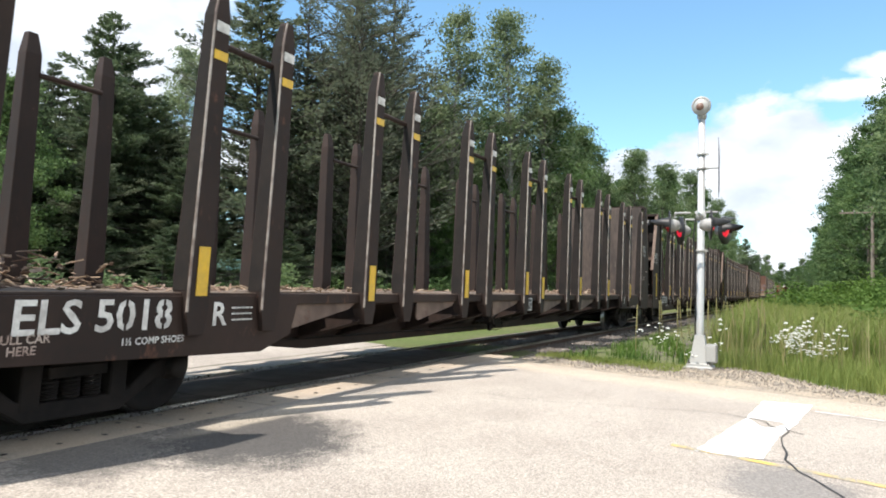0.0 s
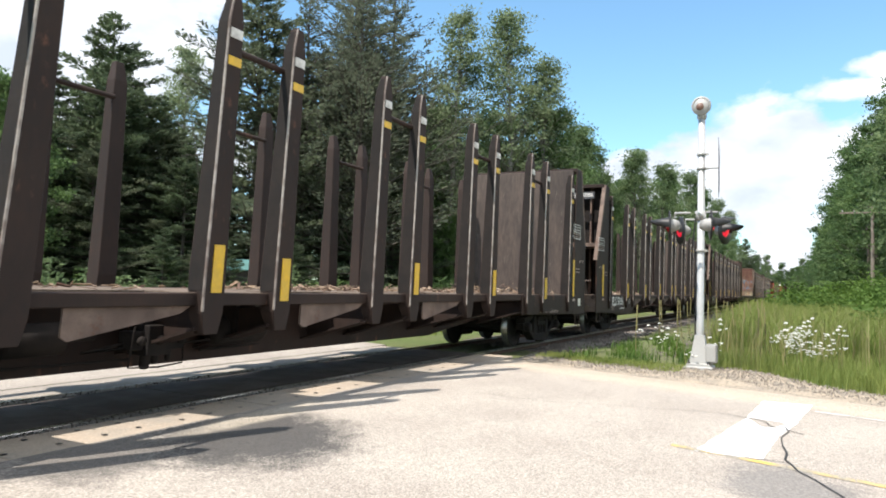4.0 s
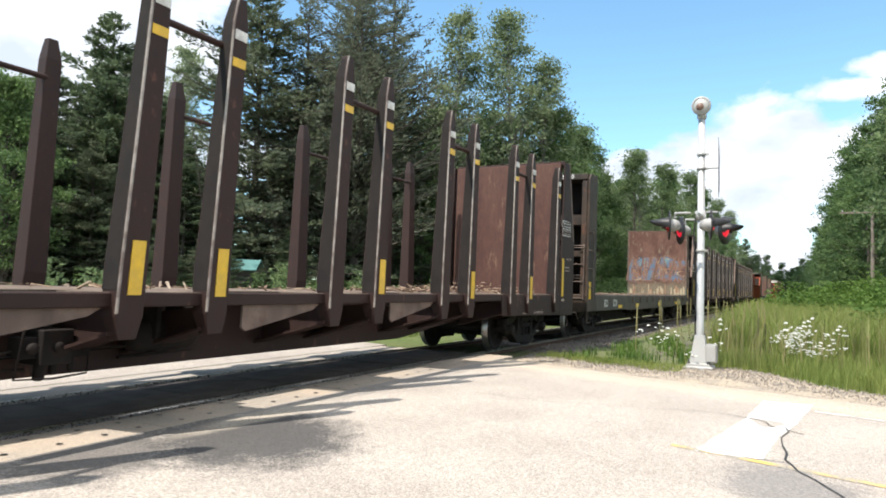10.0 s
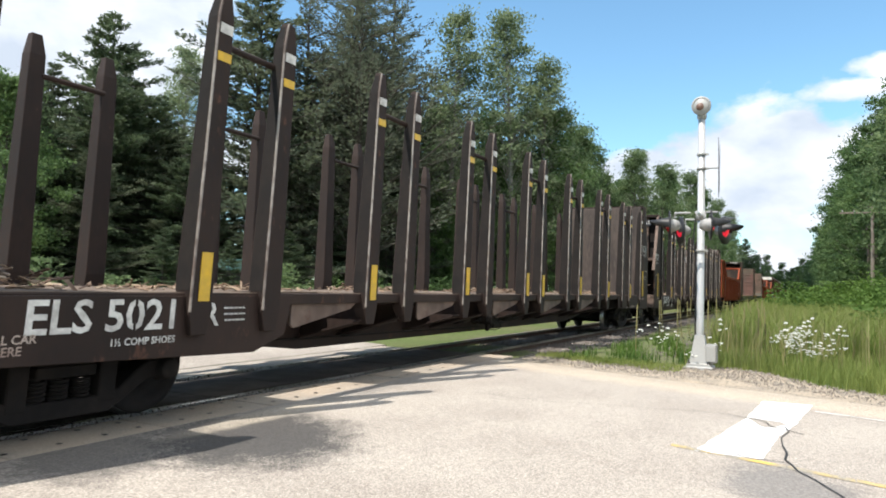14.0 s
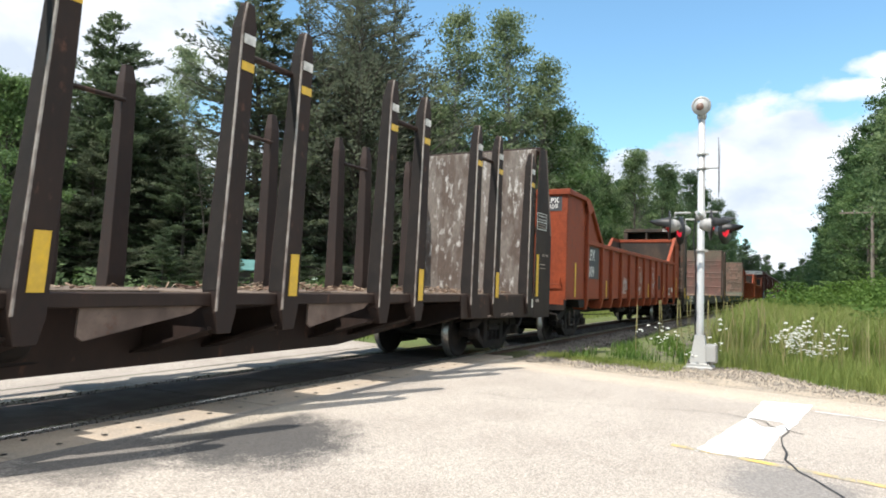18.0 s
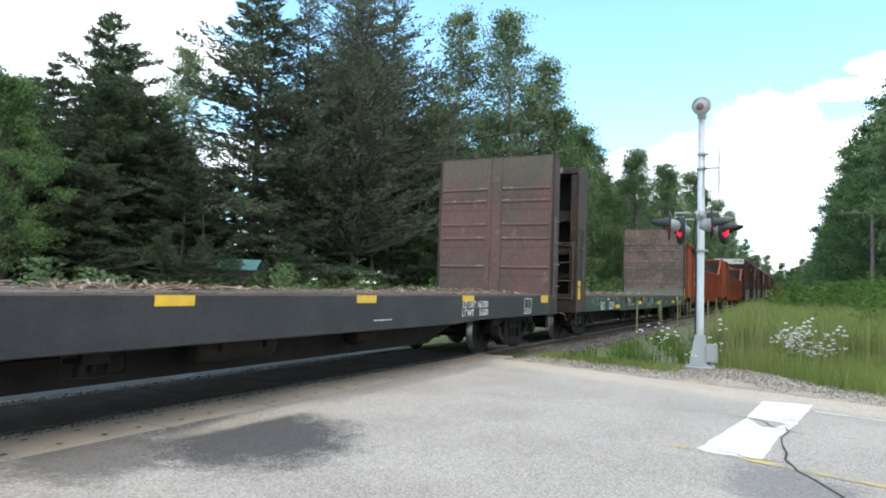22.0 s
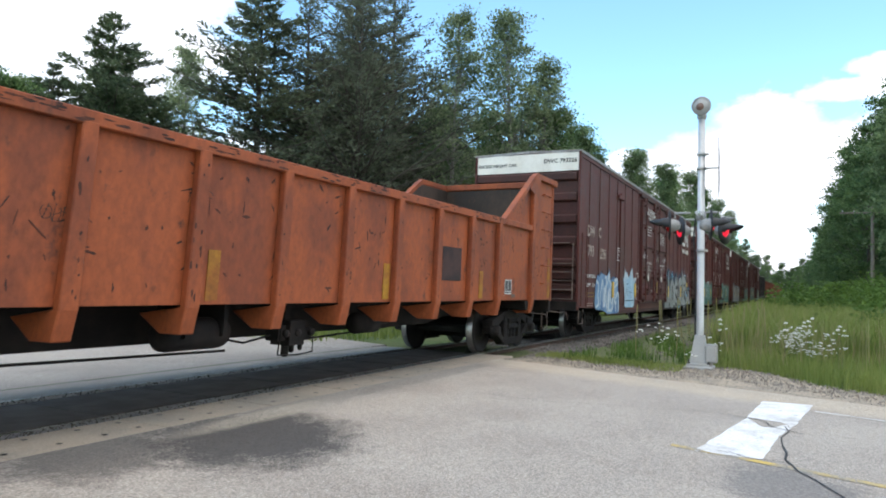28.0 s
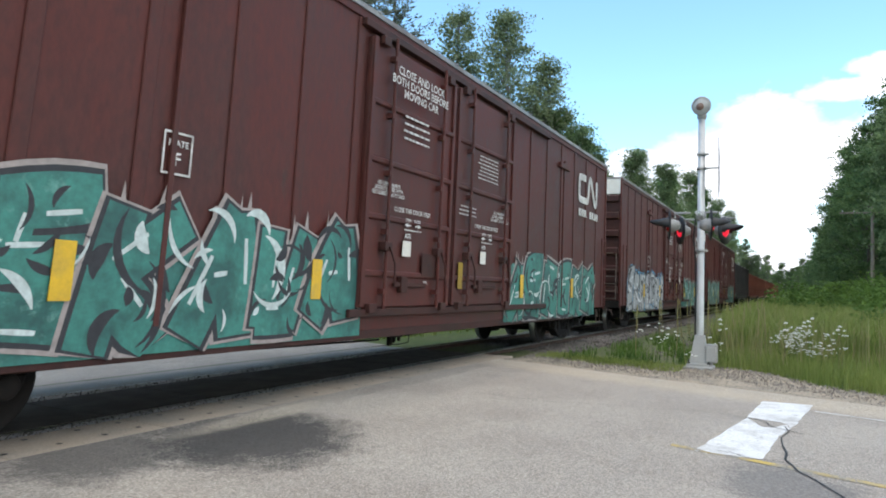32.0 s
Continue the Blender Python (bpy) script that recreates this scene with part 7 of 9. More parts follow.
rng = random.Random(11)
dump = []
log_dark = make_log_car(M["log_steel"], M["plank_steel"], dump, rng, 0.11, 0.50)
log_brown = make_log_car(M["log_steel_brown"], M["rusty_red"], dump, rng, 0.24, 0.49)
log_later = make_log_car(M["log_steel"], M["plank_steel"], dump, rng, 0.24, 0.49)
log_peel = make_log_car(M["log_steel"], M["peeling"], dump, rng, 0.22, 0.48)
log_cars = [log_dark, copy_thing(log_dark, pose(0, 0, 0)), copy_thing(log_later, pose(0, 0, 0)), log_brown, log_later, log_peel]
EXTRAS = (("words", 11.15, 11.47, ""), ("", 12.12, 11.60, ""), ("box", 9.67, 11.73, "ELS 3-22-94"), ("", 0, 11.76, ""), ("", 0, 11.73, ""), ("", 11.41, 11.76, "9-1967"))
for car, extra, s_mid, words, lab in zip(log_cars, EXTRAS, (13.92, 40.35, 66.98, 93.68, 140.60, 167.43), ("ELS 5018", "ELS 5019", "ELS 5006", "ELS 5026", "ELS 5021", "ELS 5023"),
                                  ("dark brown empty log car with tall steel stakes",) * 3 + ("rust-brown empty log car with tall steel stakes", "dark brown empty log car with tall steel stakes",
                                   "dark empty log car with peeling pale bulkhead")):
    mark_log_car(car, words, rng, 2.62 if 90 < s_mid < 95 else 2.80 if s_mid > 90 else 2.60, *extra)
    put_car(car, s_mid, lab)

f1 = make_flat(M["dark_sill"], M["bulk_dark"], M["bulk_dark"], M["rust_face"], "ELS 5220", dump, rng, False)
f2 = make_flat(M["black_sill"], M["bulk_dark"], M["brown_panel"], M["brown_panel"], "ELS 5222", dump, rng)
f3 = make_flat(M["green_sill"], M["bulk_dark"], M["tan_panel"], M["tan_panel"], "ELS 5210", dump, rng)
for o in f3.children:
    if o.name.split(".")[0] == "truck" and o.matrix_basis.translation.x > 0:
        o.matrix_basis = pose(FLAT_HALF - 1.35, 0, 0)
for car, s_mid, lab in ((f1, 117.17, "empty bulkhead flat car with a rusty graffitied bulkhead"), (f2, 210.15, "empty black bulkhead flat car with brown bulkheads"),
                        (f3, 230.58, "empty green bulkhead flat car with tan bulkheads")):
    put_car(car, s_mid, lab)
    if car != f1:
        flat_panel(car, FLAT_HALF - (2.7 if car == f3 else 2.2), rng)
pale = shade("spray_rust_pale", (0.36, 0.30, 0.20), 0.7, second=(0.27, 0.15, 0.09), scale=3, fine=14, amount=1.0, soft=(0.45, 0.55), streak=3)
PAL_F = (shade("spray_rust_rim", (0.30, 0.23, 0.17), 0.75, second=(0.18, 0.10, 0.07), scale=4, fine=14, amount=1.0, soft=(0.36, 0.50), streak=3), shade("spray_ink", (0.045, 0.05, 0.07), 0.7, second=(0.20, 0.10, 0.07), scale=4, fine=14, amount=1.0, soft=(0.46, 0.54), streak=3),
         shade("spray_slate", (0.10, 0.14, 0.20), 0.75, second=(0.185, 0.105, 0.075), scale=3.2, fine=14, amount=1.0, soft=(0.44, 0.56), third=(0.16, 0.36, 0.34), spots=0.3, spot_scale=1.3, streak=3), pale)
face_at = pose(FLAT_HALF - 0.425, 0, 0, 0, 0, -90)
chalky = shade("spray_chalky", (0.19, 0.23, 0.21), 0.65, second=(0.075, 0.115, 0.09), amount=1.0, scale=6, fine=16, soft=(0.44, 0.58))


def brush(car, x, z, wide, high, thick, kinds, mat, y):
    """Broad sprayed strokes side by side, each kind a bent line in a unit box."""
    lines = {"k": (((0.1, 0), (0.2, 1)), ((0, 0.45), (0.6, 0.75), (1, 1)), ((0.15, 0.5), (0.6, 0.3), (1, 0.35))), "b": (((0.0, -0.2), (0.35, 1.05)), ((0.3, 0.85), (1, 1), (0.55, 0.5), (1, 0.25), (0.7, 0.0), (0.25, 0.05))),
             "s": (((1, 1), (0.25, 0.65), (0.8, 0.35), (0.6, 0.0), (0, 0.1)),), "m": (((0, 0), (0.25, 0.9), (0.45, 0.3), (0.75, 0.95), (1, 0.2)),), "v": (((0, 0.9), (0.3, 0.1), (0.7, 0.95)),), "o": (((0.5, 1), (0.05, 0.6), (0.3, 0.05), (0.9, 0.25), (0.85, 0.85), (0.5, 1)),)}
    s, step, count = Shape(), wide / len(kinds), 0
    for k, kind in enumerate(kinds):
        for line in lines[kind]:
            pts = [Vector((x + step * (k + 0.85 * u), z + high * v)) for u, v in line]
            for _ in range(2):
                pts = [pts[0]] + [q for a, b in zip(pts, pts[1:]) for q in (a.lerp(b, 0.25), a.lerp(b, 0.75))] + [pts[-1]]
            count += 1
            v = []
            for j, q in enumerate(pts):
                d = pts[min(j + 1, len(pts) - 1)] - pts[max(j - 1, 0)]
                n = Vector((-d.y, d.x)).normalized() * thick * (0.75 + 0.25 * math.sin(j * 0.9 + k))
                v += [(q.x + n.x, y - 0.00008 * count, q.y + n.y), (q.x - n.x, y - 0.00008 * count, q.y - n.y)]
            s.add(v, [(2 * j, 2 * j + 2, 2 * j + 3, 2 * j + 1) for j in range(len(pts) - 1)])
    return tagged(part("graffiti_tag", s, mat, car, "broad chalky sprayed strokes"), kind="stuff")


for x, z, wide, high, thick, kinds in ((-7.96, 0.92, 1.15, 0.22, 0.024, "kbs"), (-6.75, 1.04, 0.75, 0.12, 0.012, "mv"), (-5.30, 1.10, 0.4, 0.07, 0.012, "ms"), (-5.05, 0.90, 0.35, 0.22, 0.010, "vvo"), (-4.25, 0.84, 0.36, 0.18, 0.014, "vk"),
                                       (-1.05, 0.93, 0.95, 0.17, 0.020, "obovk"), (0.15, 0.80, 0.42, 0.18, 0.034, "sb"), (0.62, 0.92, 0.5, 0.18, 0.022, "kv")):
    brush(f3, x, z, wide, high, thick, kinds, chalky, -HALF - 0.005)
for x, sz, n in ((0.05, 0.30, 4), (0.62, 0.26, 4), (1.15, 0.14, 3), (3.9, 0.2, 4), (7.9, 0.16, 3)):
    tag_scrawl(f3, x, 0.95, sz, M["faded_mark"], rng, -HALF - 0.005, n)
graffiti(f1, -1.35, -0.10, 1.75, 3.15, 2, PAL_F, rng, 0.0, "graffiti", face_at)
graffiti(f1, 0.15, 1.38, 1.75, 3.15, 2, PAL_F, rng, 0.0, "graffiti", face_at)
s = Shape()
for k in range(34):
    y0 = rng.uniform(-1.4, 1.36)
    h = rng.uniform(0.08, 0.55)
    s.box(FLAT_HALF - 0.4245 - k * 0.0001, FLAT_HALF - 0.4235, y0, y0 + rng.uniform(0.02, 0.10), 1.22, 1.25 + h)
tagged(part("paint_streak", s, pale, f1, "pale streaks of old paint"), kind="stuff")
for car, face in ((f1, "rust_face"),):
    for y in (-1.44, 1.44):
        part("face_edge", Shape().box(FLAT_HALF - 0.45, FLAT_HALF - 0.424, y - 0.03, y + 0.03, 1.2, 4.48), M["tan_panel"], car, "pale worn edge", 0.005)
bars("sill_print", 1.52, 2.06, 0.81, 0.87, 1, M["marking"], f2, rng)
lettering("load_data", "LD LMT 163500\nLT WT     56500", 0.16, M["marking"], f2, side_at(FLAT_HALF - 4.6, 0.94), "white stencilled load data")

g1 = make_gondola(M["orange"], "309", dump, rng)
g2 = make_gondola(M["orange"], "314", dump, rng)
g3 = make_gondola(M["orange_old"], "306", dump, rng)
for o in g3.children:
    if o.name.split(".")[0] == "truck" and o.matrix_basis.translation.x < 0:
        o.matrix_basis = pose(-GON_HALF + 1.42, 0, 0)
for car, s_mid in ((g1, 190.5), (g2, 250.26), (g3, 269.88)):
    put_car(car, s_mid, "weathered orange gondola car with high curved ends")
for x, z, sz, letters, ring in ((-2.46, 1.58, 0.46, 6, False), (-2.42, 1.34, 0.30, 3, False), (-0.05, 1.80, 0.36, 4, True), (-0.02, 1.42, 0.30, 3, False), (2.48, 1.92, 0.30, 4, True), (2.5, 1.55, 0.36, 4, False), (2.45, 1.28, 0.22, 3, False)):
    tag_scrawl(g1, x, z, sz, M["marking"], rng, -HALF + 0.078, letters, ring)
scrape_mat = shade("scraped_rust", (0.045, 0.024, 0.019), 0.8, second=(0.11, 0.040, 0.024), amount=0.9, scale=5, fine=30)
for car, n in ((g1, 40), (g2, 130), (g3, 170)):
    s = Shape()
    w, L = HALF - 0.09, GON_HALF
    for k in range(n):
        x = rng.uniform(-L + 0.2, L - 0.15)
        z = rng.uniform(1.2, 2.5) if abs(x) < L - 2.4 else rng.uniform(1.2, 3.5)
        a, ln, wd = rng.gauss(1.2, 0.9), rng.uniform(0.02, 0.13) * rng.uniform(0.5, 1.6), rng.uniform(0.005, 0.022)
        pts = []
        for j in range(7):
            u = j / 6 - 0.5
            pts.append((x + math.cos(a) * ln * u + 0.2 * wd * rng.gauss(0, 1), z + math.sin(a) * ln * u, wd * (1 - 3.4 * u * u) * rng.uniform(0.5, 1.2)))
        nx, nz = -math.sin(a), math.cos(a)
        yy = -w - 0.0015 - k * 6e-6
        s.add([(q[0] + nx * q[2], yy, q[1] + nz * q[2]) for q in pts] + [(q[0] - nx * q[2], yy, q[1] - nz * q[2]) for q in pts[::-1]], [tuple(range(14))])
    for k in range(n // 14):
        x, z = rng.uniform(-L + 0.4, L - 0.4), rng.uniform(1.5, 2.45)
        for j in range(rng.randint(2, 5)):
            cx, cz, ln, wd = x + rng.gauss(0, 0.16), z + rng.gauss(0, 0.10), rng.uniform(0.03, 0.13), rng.uniform(0.006, 0.016)
            a = rng.choice((0.1, 0.4, 1.3, 1.7, 2.6)) + rng.gauss(0, 0.15)
            rim = [(cx + math.cos(a) * ln * math.cos(q) - math.sin(a) * wd * math.sin(q) * rng.uniform(0.5, 1.2), cz + math.sin(a) * ln * math.cos(q) + math.cos(a) * wd * math.sin(q) * rng.uniform(0.5, 1.2)) for q in [0.524 * i for i in range(12)]]
            s.add([(u, -w - 0.0030 - k * 1e-5 - j * 2e-6, v) for u, v in rim], [tuple(range(12))])
    for k in range(n if n > 100 else 0):                  # chips on the ribs and along the top chord
        if k % 2:
            x, z, yy = rng.choice(GON_RIBS) + rng.gauss(0, 0.035), rng.uniform(1.1, 2.5), -w - 0.0915
        else:
            x, z, yy = rng.uniform(-L + 3.5, L - 3.2), rng.uniform(2.57, 2.66), -w - 0.0865
        ln, wd = rng.uniform(0.012, 0.05) * (1 if k % 2 else 2), rng.uniform(0.006, 0.016)
        rim = [(ln if k % 2 == 0 else wd) * math.cos(q) * rng.uniform(0.6, 1.2) for q in [0.785 * i for i in range(8)]]
        s.add([(x + rim[i], yy - k * 3e-6, z + (wd if k % 2 == 0 else ln) * math.sin(0.785 * i) * rng.uniform(0.6, 1.2)) for i in range(8)], [tuple(range(8))])
    tagged(part("scraped_paint", s, scrape_mat, car, "dark rusted scrapes through the paint"), kind="stuff")
for car in (g2, g3):
    for k in range(3):
        tag_scrawl(car, rng.uniform(-6, 5), rng.uniform(1.7, 2.2), 0.16, M["bulk_dark"], rng, -HALF + 0.078, 4)

PAL = {
    "grey": (shade("spray_blue_rim", (0.035, 0.045, 0.055), 0.6, second=(0.10, 0.34, 0.56), amount=1.0, scale=1.3, soft=(0.46, 0.54), fine=12), M["black_ink"], shade("spray_grey", (0.34, 0.34, 0.345), 0.5, second=(0.27, 0.27, 0.28), scale=2, fine=12), shade("spray_white", (0.66, 0.67, 0.68), 0.5, fine=12)),
    "teal": (shade("spray_pale_rim", (0.36, 0.31, 0.29), 0.6, fine=12), shade("spray_dark", (0.045, 0.045, 0.05), 0.6, fine=12), shade("spray_teal", (0.045, 0.215, 0.175), 0.5, second=(0.022, 0.090, 0.082), scale=1.6, fine=12, amount=0.85, soft=(0.46, 0.60), third=(0.15, 0.34, 0.29), spots=0.1, spot_scale=2.2), shade("spray_pale", (0.55, 0.62, 0.60), 0.5, fine=12)),
    "blue": (shade("spray_white_rim", (0.50, 0.56, 0.60), 0.6, fine=12), shade("spray_blue", (0.09, 0.17, 0.30), 0.6, fine=12, second=(0.22, 0.36, 0.52), scale=2), shade("spray_sky", (0.25, 0.40, 0.54), 0.5, second=(0.46, 0.55, 0.62), scale=2, fine=12), shade("spray_pale_blue", (0.58, 0.66, 0.72), 0.5, fine=12)),
}
box_a = make_boxcar(dump, rng)
boxes = [box_a] + [copy_thing(box_a, pose(0, 0, 0)) for _ in range(3)]
BW = HALF - 0.02
for i, (car, s_mid, number) in enumerate(zip(boxes, (290.87, 313.43, 335.8, 358.2), ("793226", "793003", "", ""))):
    put_car(car, s_mid, "oxide brown double-door boxcar with graffiti along its side")
    L = BOX_HALF
    if number:
        lettering("end_number", "DWC " + number, 0.158, M["black_ink"], car, front_at(-0.94, 4.72, -L - 0.02))
        lettering("height_words", "EXCESS HEIGHT CAR", 0.12, M["black_ink"], car, front_at(0.85, 4.66, -L - 0.02))
        lettering("car_number", "DW", 0.42, M["faded_mark"], car, side_at(-L + 1.12, 2.92, -BW - 0.030), "faded cream reporting letters")
        lettering("car_number", "C", 0.42, M["faded_mark"], car, side_at(-L + 2.02, 2.95, -BW - 0.030))
        lettering("car_number", number[:3], 0.42, M["faded_mark"], car, side_at(-L + 1.12, 2.38, -BW - 0.030))
        lettering("car_number", number[3:], 0.42, M["faded_mark"], car, side_at(-L + (2.12 if i else 2.42), 2.36, -BW - 0.030))
        on_end = pose(-L - 0.004, 0, 0, 0, 0, -90)
        for u0, u1, z0, z1, mat in ((-0.21, 0.61, 3.90, 4.14, M["marking"]), (-0.31, 0.65, 3.32, 3.56, M["faded_mark"])):
            bars("end_print", u0, u1, z0, z1, 4, mat, car, rng, 0.0).matrix_basis = on_end
        if i == 1:
            tag_scrawl(car, 0.80, 2.90, 0.46, PAL["blue"][1], rng, 0.0, 6).matrix_basis = on_end
            tag_scrawl(car, -8.76, 2.12, 0.25, M["marking"], rng, -BW - 0.03, 5)
            part("notice_plate", Shape().box(-8.98, -8.52, -BW - 0.062, -BW - 0.052, 1.14, 1.36), M["faded_tape"], car, "dull yellow notice plate with dark print")
            bars("plate_print", -8.93, -8.57, 1.17, 1.33, 2, M["black_ink"], car, rng, -BW - 0.063)
            bars("sill_print", -9.1, -8.74, 0.86, 1.02, 2, M["marking"], car, rng, -BW - 0.03)
        yb = Shape()
        for a in ((-9.33, -8.66, 1.14, 1.158), (-9.33, -8.66, 1.242, 1.26), (-9.33, -9.312, 1.14, 1.26), (-8.678, -8.66, 1.14, 1.26)):
            yb.box(a[0], a[1], -BW - 0.032, -BW - 0.03, a[2], a[3])
        part("yellow_box", yb, M["faded_tape"], car, "yellow outlined bar")
        bars("sill_print", -9.35, -8.70, 0.88, 1.00, 2, M["faded_mark"], car, rng, -BW - 0.03)
        lettering("load_data", "LD LMT  207700\n\nLT WT    78300", 0.13, M["marking"], car, side_at(-L + 1.18, 1.58, -BW - 0.030))
    lettering("door_notice", "CLOSE AND LOCK\nBOTH DOORS BEFORE\nMOVING CAR", 0.165, M["marking"], car, side_at(-1.35, 4.14, -BW - 0.19), "white stencilled door notice")
    bars("door_print", -1.75, -0.95, 3.36, 3.78, 4, M["marking"], car, rng, -BW - 0.12)
    bars("door_print", 0.85, 1.75, 3.20, 3.66, 7, M["marking"], car, rng, -BW - 0.12)
    y = -BW - 0.121
    for x in (-2.02, 1.91):
        lettering("lube_note", "NO LUBE REQUIRED\nDOORS EQUIPPED WITH\nSELF LUBRICATING FITTINGS", 0.075, M["marking"], car, side_at(x, 2.62, y), "white stencilled note", squeeze=0.86)
    bars("door_print", 0.17, 0.85, 2.50, 2.70, 3, M["marking"], car, rng, y)
    for x, words in ((-1.33, "CLOSE THIS DOOR FIRST"), (1.33, "OPEN THIS DOOR FIRST")):
        lettering("door_order", words, 0.095, M["marking"], car, side_at(x, 2.375, y), "white stencilled words")
        lettering("lever_note", "OPEN    CLOSE", 0.065, M["marking"], car, side_at(x + 0.02, 2.25, y))
        s = Shape()
        for sgn in (-1, 1):
            u = x + 0.02 + 0.14 * sgn
            s.add([(u + sgn * 0.10, y, 2.18), (u, y, 2.215), (u, y, 2.19), (u - sgn * 0.08, y, 2.19), (u - sgn * 0.08, y, 2.17), (u, y, 2.17), (u, y, 2.145)], [tuple(range(7))])
        tagged(part("arrow_print", s, M["marking"], car, "small white arrows"), kind="stuff")
        bars("door_print", x - 0.24, x + 0.26, 2.08, 2.14, 1, M["marking"], car, rng, y)
        lettering("door_note", "ASD", 0.10, M["marking"], car, side_at(x - 0.11, 2.02, y))
    for x in (-1.58, 1.09):
        part("route_card", Shape().box(x, x + 0.23, -BW - 0.125, -BW - 0.118, 1.73, 1.95), M["sign_white"], car, "white paper route card")
    lettering("seal_note", "SEAL", 0.06, M["marking"], car, side_at(-0.87, 1.37, y))
    part("dark_patch", Shape().box(-0.99, -0.27, y, y + 0.006, 1.46, 1.80), M["box_end"], car, "dark repainted patch")
    part("reflector", Shape().box(0.24, 0.40, y - 0.003, y + 0.004, 1.29, 1.72), M["faded_tape"], car, "faded yellow reflector strip")
    # plate letter box
    x, z, y = -L + (4.20 if i == 0 else 4.42), 2.27, -BW - 0.026
    s = Shape()
    for a in ((x, x + 0.34, z, z + 0.02), (x, x + 0.34, z + 0.38, z + 0.40), (x, x + 0.02, z, z + 0.40), (x + 0.32, x + 0.34, z, z + 0.40)):
        s.box(a[0], a[1], y - 0.002, y, a[2], a[3])
    part("plate_box", s, M["marking"], car, "white outlined clearance box")
    lettering("plate_letter", "PLATE", 0.085, M["marking"], car, side_at(x + 0.17, z + 0.29, y - 0.003))
    lettering("plate_letter", "F", 0.17, M["marking"], car, side_at(x + 0.17, z + 0.14, y - 0.003))
    # the railway's flowing mark, as plain strokes
    s = Shape()
    corners = [(0.62, 0.60), (0.06, 0.60), (0.0, 0.54), (0.0, 0.06), (0.06, 0.0), (0.74, 0.0), (0.84, 0.06), (0.93, 0.56), (1.04, 0.66), (1.14, 0.56), (1.46, 0.04), (1.58, -0.03), (1.68, 0.06), (1.68, 0.66)]
    pts = rounded([Vector((7.38 + u, 3.68 + v)) for u, v in corners], 2, False)
    v = []
    for j, q in enumerate(pts):
        d = pts[min(j + 1, len(pts) - 1)] - pts[max(j - 1, 0)]
        n = Vector((-d.y, d.x)).normalized() * 0.088
        v += [(q.x + n.x, -BW - 0.030 - 2e-5 * j, q.y + n.y), (q.x - n.x, -BW - 0.030 - 2e-5 * j, q.y - n.y)]
    s.add(v, [(2 * j, 2 * j + 2, 2 * j + 3, 2 * j + 1) for j in range(len(pts) - 1)])
    part("railway_mark", s, M["marking"], car, "white flowing stroke mark")
    s = Shape()
    for x0, x1 in ((7.36, 7.56), (7.60, 7.80), (7.84, 8.04), (8.38, 8.55), (8.59, 8.77), (8.87, 9.02), (9.05, 9.21)):
        s.box(x0, x1, -BW - 0.032, -BW - 0.03, 3.25, 3.44)
    for x in (8.08, 8.80):
        s.box(x, x + 0.04, -BW - 0.032, -BW - 0.03, 3.25, 3.29)
    tagged(part("web_print", s, M["marking"], car, "row of plain white bars"), kind="stuff")
    for x in (-L + 3.50, -L + 6.66, 3.26, L - 3.4):
        part("reflector", Shape().box(x, x + 0.18, -BW - 0.060, -BW - 0.051, 1.13, 1.60), M["yellow_tape"], car, "yellow reflector strip")
    y = -BW - 0.024
    if i == 0:
        blue_murals(car, y - 0.004)
        silver_mural(car, y - 0.004)
        part("notice_plate", Shape().box(8.61, 8.92, -BW - 0.062, -BW - 0.052, 1.63, 1.83), M["yellow_tape"], car, "yellow notice plate with dark print")
        bars("plate_print", 8.64, 8.89, 1.66, 1.80, 2, M["black_ink"], car, rng, -BW - 0.063)
        part("data_panel", Shape().box(8.58, 8.96, -BW - 0.060, -BW - 0.052, 1.28, 1.60), M["slate_panel"], car, "dark data panel")
        bars("data_print", 8.61, 8.93, 1.31, 1.57, 2, M["faded_mark"], car, rng, -BW - 0.061)
        for x0, x1, z0, z1 in ((7.40, 7.56, 1.94, 2.42), (7.88, 8.02, 2.03, 2.42), (8.50, 8.60, 2.05, 2.35), (8.95, 9.05, 1.95, 2.35)):
            bars("side_print", x0, x1, z0, z1, 6, M["faded_mark"], car, rng, -BW - 0.050)
        tag_scrawl(car, 8.98, 2.12, 0.18, M["faded_mark"], rng, -BW - 0.050, 4)
        tag_scrawl(car, 9.62, 2.05, 0.18, M["faded_mark"], rng, -BW - 0.050, 4)
    else:
        graffiti(car, -9.10, -2.55, 0.66, 2.10, 7, PAL["teal"] if i % 2 else PAL["grey"], rng, y - 0.004, backing=True, ink=1.9)
        graffiti(car, 2.65, 8.90, 0.66, 1.95, 6, PAL["teal"], rng, y - 0.004, backing=True)
